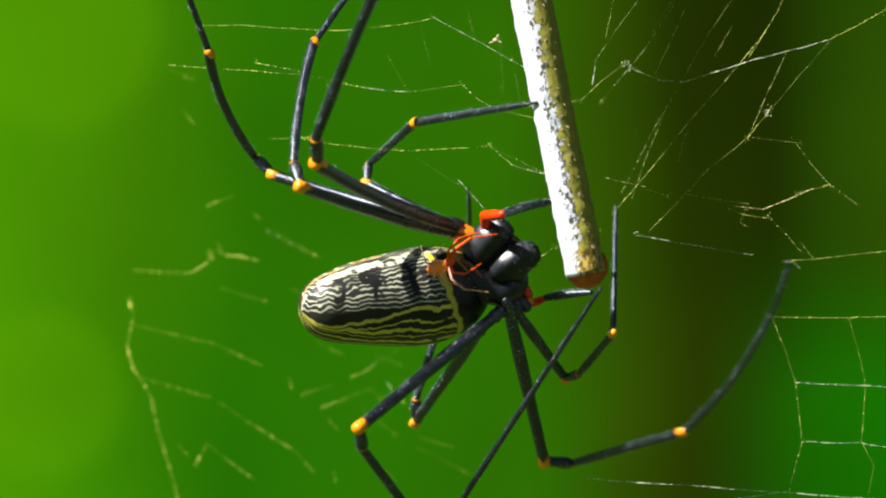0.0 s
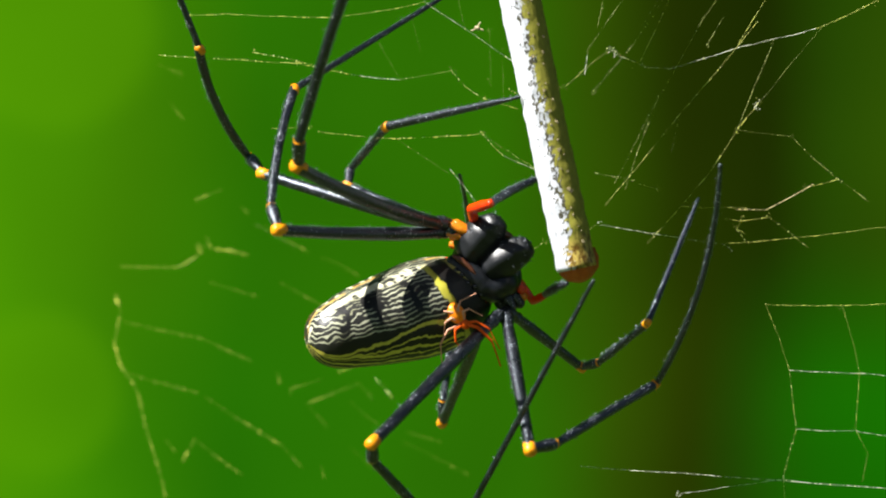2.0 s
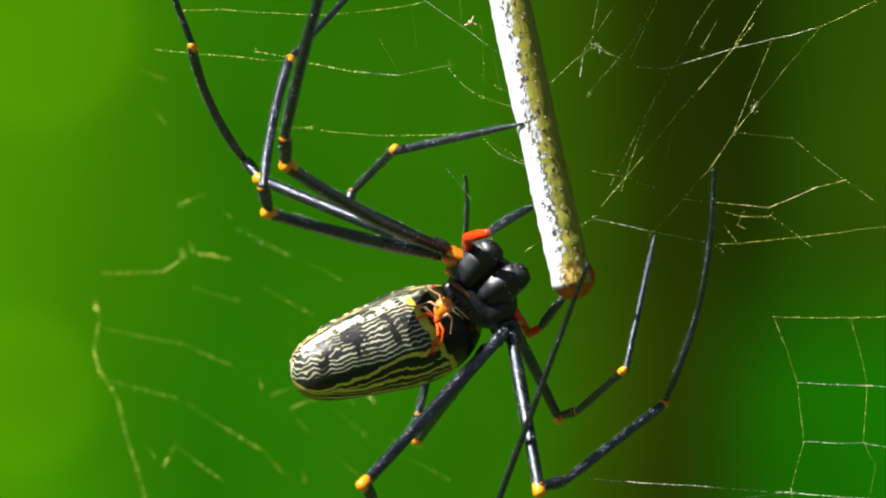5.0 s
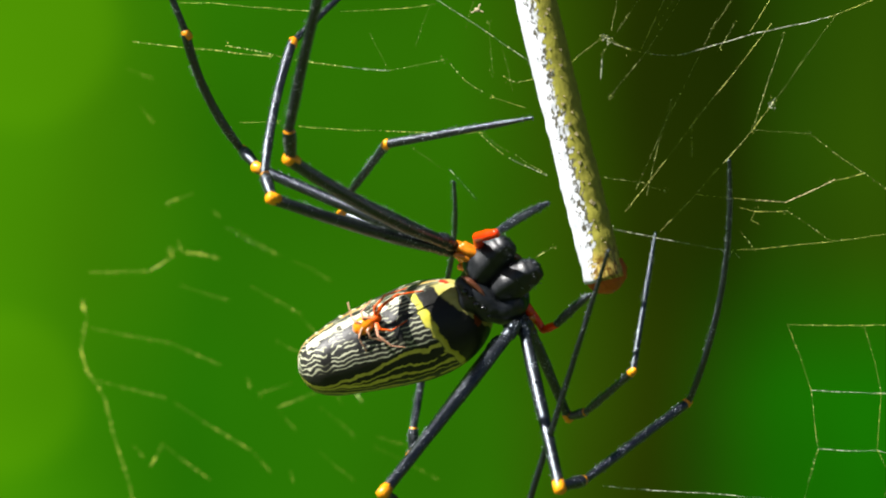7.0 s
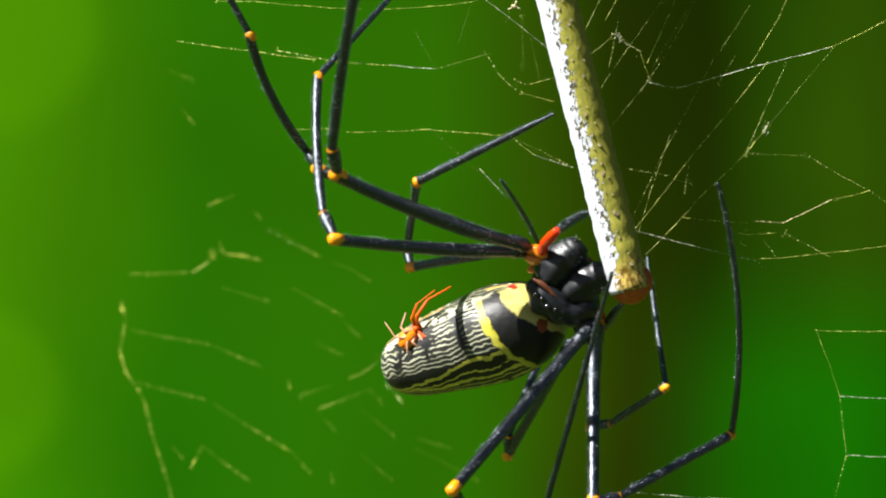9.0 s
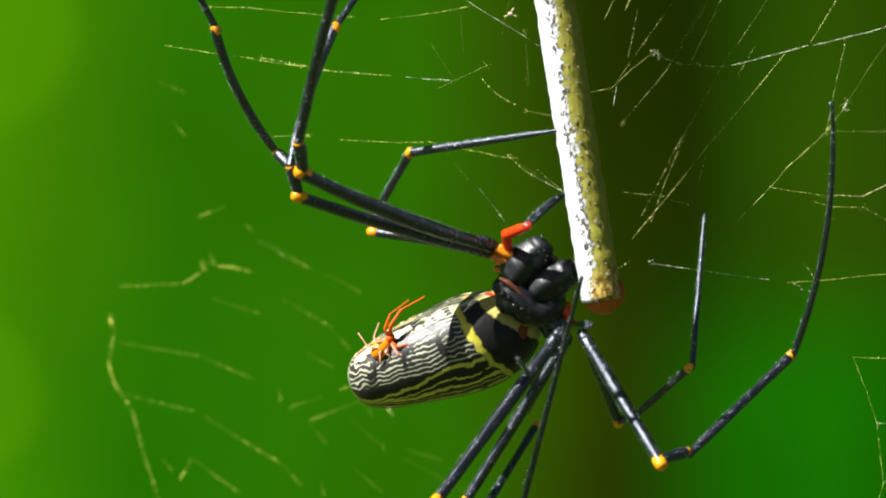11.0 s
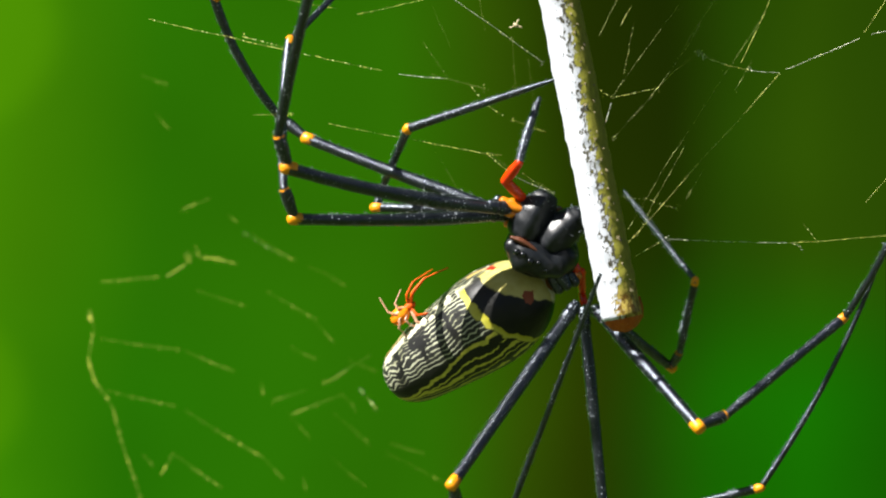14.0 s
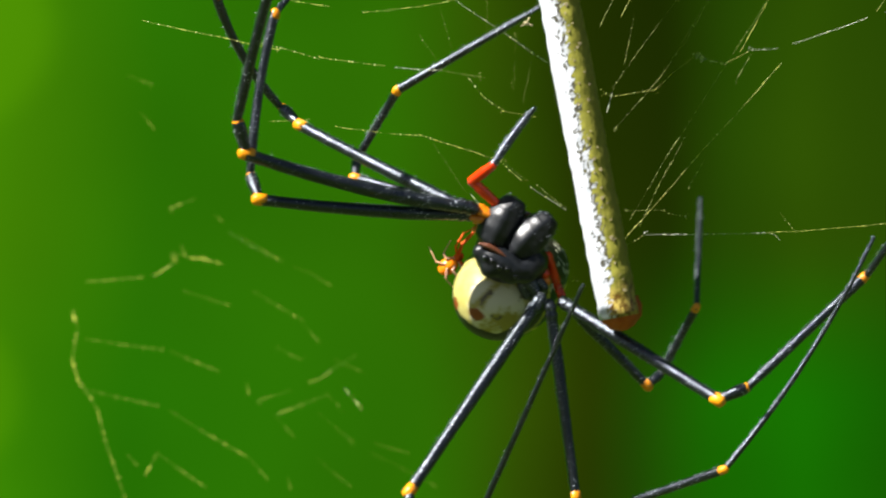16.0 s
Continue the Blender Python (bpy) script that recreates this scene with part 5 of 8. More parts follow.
    follow_limb(limbs["leg_upper_second"], [
        (0, -5.28, -0.75, 4.28, -27.74, -23.14, 10.82, -28.94, -19.59, 14.2, -26.62, -4.32, 32.48, -11.26, 17.8, 56.52),
        (0.5, -5.54, -0.79, 4.7, -28.83, -23.22, 6.25, -30.42, -19.95, 9.74, -30.05, -4.1, 27.66, -16.13, 17.8, 52.76),
        (1, -6.1, -1.05, 4.1, -29.41, -23.48, 2.82, -30.97, -19.98, 6.09, -30.29, -4.31, 24.16, -10.99, 17.72, 45.28),
        (1.5, -5.69, 0.33, 3.94, -29.44, -21.64, 5.04, -30.47, -24.1, 9.32, -27.12, -6.78, 25.49, -7.01, 17.48, 43.11),
        (2, -6.19, -1.18, 3.94, -29.91, -23.21, 4.13, -31.17, -19.76, 7.57, -28.56, -3.62, 25.05, -4.38, 17.52, 41.54),
        (2.5, -5.3, -1.33, 4.54, -29.57, -22.4, 8.47, -30.76, -18.81, 11.8, -25.86, -4.28, 30.17, -6.82, 17.2, 52.07),
        (3, -5.25, 0.16, 4.51, -30.27, -20.14, 7.62, -31, -23.2, 11.56, -28.01, -7.46, 29.35, -10.07, 16.67, 49.32),
        (3.3, -6.09, -1.71, 3.73, -30.2, -22.87, 8.09, -31.34, -19.63, 11.78, -27.88, -4.91, 30.32, -10.17, 16.53, 53.35),
        (3.5, -5.55, -0.19, 3.67, -30.78, -20.02, 8, -31.57, -23.2, 11.82, -28.46, -7.95, 30, -10.06, 16.31, 49.39),
        (3.7, -5.41, -0.4, 3.69, -30.66, -20.2, 7.99, -31.13, -23.42, 11.84, -28.44, -8.14, 30.05, -10.38, 16.2, 49.66),
        (5.8, -6.38, -0.22, 4.68, -31.05, -19.99, 11.65, -32.08, -23.07, 15.51, -28.9, -8.62, 34.32, -12.42, 16.21, 54.69),
        (6, -6.4, -0.18, 4.67, -31.33, -19.63, 11.64, -32.39, -22.61, 15.57, -29.17, -8.12, 34.34, -12.4, 16.4, 54.85),
        (6.5, -6.55, -1.3, 4.81, -31.58, -20.56, 11.94, -32.62, -17.36, 15.68, -29.43, -4.27, 35.46, -9.01, 17.28, 56),
        (7, -6.97, -0.9, 4.45, -32.16, -19.84, 11.88, -33.55, -16.45, 15.34, -30.07, -3.6, 35.22, -10.3, 17.91, 56.43),
        (7.5, -6.71, -0.78, 4.53, -32.37, -19.17, 11.72, -33.75, -15.95, 15.34, -30.42, -3.21, 35.32, -10.27, 18.35, 56.12),
        (8, -6.54, -0.78, 4.53, -32.72, -18.47, 11.62, -34.17, -15.28, 15.23, -30.53, -2.96, 35.42, -10.58, 18.63, 56.38),
        (8.5, -6.8, -1.09, 4.55, -34.3, -17.55, 9.1, -35.74, -14.77, 13.04, -34.58, -2.47, 33.54, -14.51, 18.79, 54.72),
        (9, -6.51, -0.65, 4.7, -33.78, -18.01, 6.5, -35.64, -15.2, 10.24, -36.85, -2.66, 30.59, -18.28, 18.77, 52.94),
        (9.2, -6.36, -0.93, 4.54, -34.07, -17.62, 5.72, -36.03, -15.26, 9.71, -37.11, -2.54, 29.95, -18.95, 18.7, 52.81),
        (11.3, -6.44, -0.42, 4.5, -34.03, -15.09, 12.95, -35.17, -17.12, 17.42, -28.77, -6.61, 37.95, -15.47, 17.32, 61.48),
        (11.5, -6.79, -0.92, 4.37, -34.78, -17.15, 3.2, -37.01, -15.61, 7.44, -37.98, -5.02, 28.88, -25.82, 17.39, 54.45),
        (12, -6.58, -0.29, 4.51, -34.82, -15.6, 8.49, -36.4, -17.43, 12.91, -32.61, -5.66, 33.4, -17.82, 17.52, 56.8),
        (12.5, -5.71, -1.06, 4.7, -33.91, -16.83, 6.76, -35.8, -14.29, 10.68, -33.59, -3.89, 32.12, -17.89, 17.85, 56.28),
        (13, -5.39, -0.52, 4.53, -34.12, -15.45, 4.86, -35.91, -15.31, 9.57, -34.35, -4.1, 30.66, -18.23, 18.1, 54.12),
        (13.2, -5.67, -0.4, 4.19, -34.81, -14.49, 4.5, -36.5, -15.09, 9.21, -35.12, -4.42, 30.58, -18, 18.2, 52.9),
        (13.5, -6.37, -0.99, 3.69, -35.77, -14.54, 4.09, -37.4, -12.22, 8.26, -36.34, -3.71, 30.6, -17.25, 18.37, 51.85),
        (13.6, -6.27, -1.04, 3.6, -35.86, -14.17, 3.81, -37.49, -11.85, 7.97, -36.56, -3.32, 30.31, -17.32, 18.43, 51.75),
        (13.8, -6.17, -1.13, 3.43, -35.99, -13.74, 3.18, -37.7, -11.79, 7.5, -36.99, -2.98, 29.74, -17.62, 18.46, 51.38),
        (14, -5.82, -0.68, 3.27, -36.26, -11.66, 2.62, -37.77, -13.57, 7.03, -37.35, -3.99, 28.95, -18.68, 18.43, 50.22),
        (14.25, -5.95, -0.48, 3.57, -36.38, -11.53, 3.2, -37.72, -13.41, 7.67, -36.89, -4.42, 29.83, -17.31, 18.39, 49.84),
        (14.5, -6.33, -0.88, 3.85, -36.33, -13.05, 3.78, -37.81, -11.2, 8.23, -36.49, -3.62, 30.88, -15.2, 18.37, 50.04),
        (14.75, -6.55, -0.97, 3.98, -36.84, -12.38, 4.81, -38.35, -10.71, 9.32, -36.53, -3.97, 32.21, -14.48, 18.27, 50.18),
        (15, -6.82, -1.05, 4.11, -37.32, -11.76, 5.83, -38.89, -10.49, 10.45, -36.56, -4.55, 33.51, -13.78, 18.11, 49.97),
        (15.5, -5.28, -0.33, 3.67, -34.69, -13.4, 7.22, -36, -10.4, 11.05, -32.29, -4.7, 34, -12.47, 17.74, 54.17),
        (16, -6.07, -1.26, 4.11, -36.88, -10.97, 6.29, -38.32, -7.8, 9.94, -34.79, -6.81, 33.58, -19.42, 17.28, 55.66),
    ])
    follow_limb(limbs["leg_upper_third"], [
        (0, -5.02, -1.38, 5.23, -25.24, -28.63, 13.95, -25.25, -32.51, 17.41, -15.74, -45.42, 38.97, -4.2, -68.95, 63.8),
        (0.5, -5.44, -2.88, 5.71, -25.6, -30.31, 13.96, -25.56, -26.99, 17.97, -16.57, -41.93, 38.41, -6.29, -68.58, 60.5),
        (1, -5.89, -2.61, 5.1, -25.89, -30.29, 12.9, -25.86, -26.78, 16.74, -18.48, -41.26, 38.14, -10.2, -68.5, 60.34),
        (1.5, -5.76, -2.78, 4.95, -25.94, -30.39, 12.52, -25.99, -27.05, 16.51, -16.93, -41.88, 37, -6.69, -68.77, 58.81),
        (2, -5.86, -1.52, 4.9, -26.94, -28.3, 12.97, -26.61, -32, 16.62, -18.92, -45.21, 38.71, -9.55, -69.42, 63.8),
        (2.5, -5.02, -2.16, 5.51, -27.36, -27.91, 13.56, -27.45, -31.41, 17.41, -19.7, -45.58, 38.88, -10.08, -69.78, 63.88),
        (3, -5.26, -2.11, 5.52, -28, -27.79, 12.6, -27.68, -31.43, 16.31, -20.54, -45.57, 38.02, -11.74, -69.98, 63.12),
        (3.3, -5.67, -2.11, 4.68, -27.89, -27.7, 13.53, -27.48, -31.24, 17.31, -19.84, -45.36, 38.86, -10.45, -70.02, 63.5),
        (3.5, -5.51, -2.18, 4.68, -28.25, -27.36, 13.39, -28.24, -31.08, 17.02, -20.43, -45.18, 38.52, -10.94, -70.01, 62.95),
        (3.7, -5.29, -2.4, 4.7, -28.4, -27.05, 13.9, -28.24, -30.7, 17.61, -21.47, -44.97, 39.35, -13.17, -69.98, 64.03),
        (5.8, -6.26, -2.15, 5.69, -27.98, -26.87, 17.69, -27.97, -30.27, 21.63, -21.59, -44.51, 43.5, -13.71, -69.57, 68.26),
        (6, -6.32, -2.18, 5.69, -28.23, -26.74, 17.68, -28.23, -30.14, 21.62, -21.81, -44.4, 43.47, -13.9, -69.5, 68.18),
        (6.5, -6.27, -2.26, 5.78, -28.83, -26.29, 17.61, -28.65, -29.78, 21.47, -22.32, -44.03, 43.35, -14.49, -69.24, 67.98),
        (7, -6.77, -2.17, 5.44, -29.3, -26.24, 17.27, -29.39, -29.43, 21.38, -23.54, -43.69, 43.39, -16.32, -68.92, 68.18),
        (7.5, -6.51, -2.1, 5.51, -29.49, -25.82, 17.19, -29.57, -29.11, 21.22, -23.9, -43.26, 43.35, -16.89, -68.52, 68.17),
        (8, -6.34, -2.05, 5.51, -30.02, -25.14, 17.03, -30.11, -28.41, 21.09, -24.22, -42.46, 43.22, -17.08, -68, 67.71),
        (8.5, -6.61, -2.57, 5.55, -32.64, -23.36, 16.35, -32.99, -27.06, 20, -28.94, -41.34, 42.39, -23.98, -67.42, 66.86),
        (9, -6.5, -2.66, 5.73, -33.36, -22.85, 15.62, -33.97, -26.44, 19.35, -30.11, -40.75, 41.75, -25.41, -66.86, 66.24),
        (9.2, -6.08, -1.91, 5.5, -31.78, -23.43, 15.65, -32.48, -26.97, 19.41, -28.91, -40.81, 42.16, -24.63, -66.64, 67.01),
        (11.3, -6.38, -2.27, 5.53, -33.75, -21.52, 15.88, -34.26, -24.38, 20.21, -27.94, -38.17, 42.38, -20.39, -63.99, 66.46),
        (11.5, -6.51, -2.07, 5.35, -34.13, -21.07, 15.51, -34.7, -24.42, 19.45, -29.26, -37.93, 42.03, -22.75, -63.69, 66.48),
        (12, -6.51, -2.2, 5.52, -34.88, -19.77, 16.18, -35.92, -23.1, 20.03, -29.94, -36.61, 42.48, -22.85, -62.78, 66.32),
        (12.5, -5.54, -2.68, 5.7, -35.98, -18.09, 13.65, -37.05, -21.12, 17.75, -31.68, -34.9, 40.18, -25.34, -61.79, 63.42),
        (13, -5.38, -2.67, 5.53, -36.3, -17.55, 12.55, -37.49, -19.98, 17, -31.82, -33.65, 39.43, -25.29, -60.86, 62.24),
        (13.2, -5.67, -2.54, 5.19, -36.53, -17.61, 12.08, -37.61, -19.8, 16.68, -32, -33.36, 39.18, -25.49, -60.54, 62.03),
        (13.5, -6.12, -2.41, 4.68, -36.85, -17.83, 11.38, -37.8, -19.61, 16.18, -32.28, -33.09, 38.76, -25.79, -60.14, 61.77),
        (13.6, -6.05, -2.4, 4.59, -36.88, -17.71, 11.08, -37.89, -19.56, 15.84, -32.31, -33, 38.42, -25.76, -59.96, 61.53),
        (13.8, -5.89, -2.42, 4.42, -36.94, -17.46, 10.49, -38.08, -19.48, 15.15, -32.38, -32.91, 37.72, -25.69, -59.73, 60.94),
        (14, -5.74, -2.44, 4.25, -36.99, -17.22, 9.91, -38.27, -19.38, 14.46, -32.43, -32.78, 37.01, -25.61, -59.5, 60.32),
        (14.25, -5.9, -2.33, 4.54, -37.01, -17.2, 10.73, -38.15, -19.25, 15.38, -31.72, -32.55, 37.82, -24.19, -59.17, 61.01),
        (14.5, -6.05, -2.2, 4.83, -37.03, -17.1, 11.56, -38.03, -19, 16.3, -31, -32.19, 38.62, -22.76, -58.81, 61.58),
        (14.75, -6.3, -2.29, 4.96, -37.54, -16.41, 12.17, -38.38, -18.49, 16.86, -31.39, -31.65, 39.22, -23.27, -58.41, 62.06),
        (15, -6.53, -2.38, 5.09, -38.05, -15.58, 12.77, -38.74, -17.79, 17.44, -31.78, -30.92, 39.82, -23.84, -57.97, 62.37),
        (15.5, -5.4, -2.88, 4.72, -37.17, -14.28, 14.08, -37.66, -15.66, 19.07, -30.23, -29.04, 41.15, -21.91, -57.1, 62.3),
        (16, -5.96, -3.1, 5.14, -38.65, -12.96, 12.91, -39.8, -14.66, 17.7, -33.11, -28.15, 39.95, -25.77, -56.61, 60.91),
    ])
    follow_limb(limbs["leg_upper_short"], [
        (0, -5.71, 2.58, 4.97, -19.38, 14.25, 12.03, -19.1, 16.67, 14.92, -11.81, 6.77, 21.08, 6.01, -10.96, 23.29),
        (0.5, -5.94, 2.45, 5.39, -19.88, 14.32, 11.52, -19.5, 16.72, 14.42, -13.07, 6.38, 20.81, 5.75, -10.26, 23.23),
        (1, -6.45, 2.48, 4.8, -20.91, 13.67, 11.02, -20.38, 16.53, 13.42, -14.35, 5.93, 19.79, 5.44, -9.46, 22.67),
        (1.5, -6.29, 2.53, 4.63, -20.99, 13.21, 11.16, -20.64, 16.36, 13.22, -14.6, 5.82, 19.69, 5.12, -9.69, 22.34),
        (2, -6.56, 2.57, 4.64, -21.2, 13.43, 11, -20.84, 16.1, 13.65, -15.11, 5.24, 19.84, 4.52, -10.18, 23.55),
        (2.5, -5.62, 2.56, 5.23, -18.79, 14.29, 13.09, -18.28, 16.41, 16.18, -10.8, 6.35, 21.84, 4.78, -13.2, 25.23),
        (3, -5.88, 2.64, 5.21, -21.24, 13.48, 0.79, -21.62, 14.98, 4.24, -17.96, 4.56, 12.43, 1.45, -10.19, 18.97),
        (3.3, -6.39, 2.8, 4.35, -21.85, 13.52, -0.02, -22.84, 14.5, 3.49, -21.11, 4.27, 12.51, -3.86, -9.66, 24.57),
        (3.5, -6.02, 2.17, 4.32, -20.53, 13.17, 10.75, -19.44, 16.14, 12.81, -11.13, 5.92, 16.76, 6.13, -10.93, 9.38),
        (3.7, -5.91, 2.64, 4.39, -18.95, 13.78, 13.26, -18.08, 16.43, 15.8, -9.27, 6.79, 20.12, 5.61, -13.49, 18.09),
        (5.8, -6.88, 2.5, 5.37, -22.25, 13.26, 9.94, -21.18, 14.78, 13.23, -15.44, 4.29, 20.02, 5.41, -9.39, 23.91),
        (6, -6.94, 2.51, 5.37, -22.41, 13.12, 9.94, -21.33, 14.64, 13.23, -15.56, 4.16, 20.02, 5.45, -9.25, 23.91),
        (6.5, -6.91, 2.58, 5.46, -22.68, 12.66, 10.2, -21.71, 14.27, 13.48, -15.87, 3.83, 20.27, 5.43, -9.2, 23.92),
        (7, -7.39, 2.56, 5.13, -23.13, 12.66, 9.96, -22.06, 13.85, 13.38, -16.27, 3.56, 20.43, 5.14, -9.37, 23.82),
        (7.5, -7.12, 2.5, 5.21, -23.04, 12.43, 9.78, -22.04, 13.6, 13.24, -16.43, 3.36, 20.51, 4.96, -9.61, 23.81),
        (8, -7.02, 2.81, 5.22, -23.46, 11.64, 10.19, -22.43, 13.01, 13.55, -16.41, 2.89, 20.66, 5.09, -9.77, 24.4),
        (8.5, -7.25, 3.06, 5.21, -24.51, 11.72, 5.77, -23.81, 13.01, 9.26, -20.11, 2.81, 17.71, 0.85, -9.62, 24.26),
        (9, -6.74, 1.91, 5.41, -23.24, 11.46, 2.34, -23.93, 14.08, 4.96, -22.28, 5.05, 15.2, -2.2, -6.78, 24.89),
        (9.2, -6.69, 2.51, 5.19, -23.14, 11.11, -0.13, -24.46, 13.57, 2.41, -23.11, 4.79, 12.91, -3.85, -6.65, 24.51),
        (11.3, -6.98, 2.72, 5.21, -23.99, 11.39, 8.05, -23.19, 12.83, 11.45, -17.92, 3.29, 19.83, 3.62, -9.65, 22.16),
        (11.5, -7.16, 2.78, 5.04, -24.1, 11.68, 7.63, -23.35, 12.93, 11.12, -18.16, 3.34, 19.5, 3.02, -10.11, 22.17),
        (12, -7.14, 2.62, 5.21, -24, 11.46, 8.47, -23.46, 13.03, 11.87, -17.1, 5.13, 21.15, 3.26, -9.73, 22.5),
        (12.5, -5.9, 1.96, 5.31, -20.28, 11.52, 13.95, -19.28, 13.57, 16.96, -10.88, 4.89, 23.54, 10.93, -7.19, 27.47),
        (13, -5.87, 2.6, 5.22, -23.02, 11.46, 5.97, -22.26, 14.17, 8.48, -17.67, 4.57, 17.19, 2.23, -10.66, 20.19),
        (13.2, -6.19, 2.57, 4.89, -23.49, 11.06, 6.14, -22.87, 13.58, 8.89, -17.64, 4.71, 18.01, 2.13, -10.78, 20.43),
        (13.5, -6.67, 2.48, 4.38, -24.19, 10.35, 6.4, -23.79, 12.49, 9.49, -17.62, 5, 19.23, 2.07, -10.71, 20.81),
        (13.6, -6.6, 2.56, 4.3, -24.34, 10.01, 6.02, -23.88, 12.29, 9, -18.09, 4.36, 18.63, 2.02, -10.65, 21.25),
        (13.8, -6.52, 2.81, 4.15, -24.61, 9.45, 5.26, -24.04, 11.88, 8.1, -19.05, 3.07, 17.41, 1.93, -10.13, 22.14),
        (14, -6.49, 3.07, 3.99, -24.88, 8.94, 4.49, -24.17, 11.43, 7.25, -19.99, 1.87, 16.2, 1.75, -8.98, 23.04),
        (14.25, -6.61, 2.94, 4.28, -24.77, 9.5, 4.92, -24.05, 11.48, 8.06, -19.15, 2.57, 17.32, 2.95, -8.68, 21.98),
        (14.5, -6.81, 2.8, 4.57, -24.64, 10.16, 5.37, -23.96, 11.7, 8.76, -18.3, 3.77, 18.47, 4.1, -7.59, 20.92),
        (14.75, -6.85, 2.34, 4.67, -24.63, 9.44, 7.14, -24.47, 12.19, 9.73, -17.81, 5.93, 20.01, 4.79, -5.12, 22.02),
        (15, -6.97, 2.09, 4.77, -24.6, 8.76, 8.96, -24.81, 12.08, 10.76, -17.31, 7.82, 21.47, 5.43, -2.99, 23.11),
        (15.5, -5.82, 2.16, 4.36, -21.69, 11.68, 9.88, -21.17, 14.03, 12.79, -13.02, 7.77, 21.93, 8.86, -4.75, 23.14),
        (16, -6.28, 2.49, 4.82, -23.51, 9.61, 9.85, -23.35, 12.2, 12.6, -16.98, 5.77, 22.96, 4.33, -0.16, 35.09),
    ])
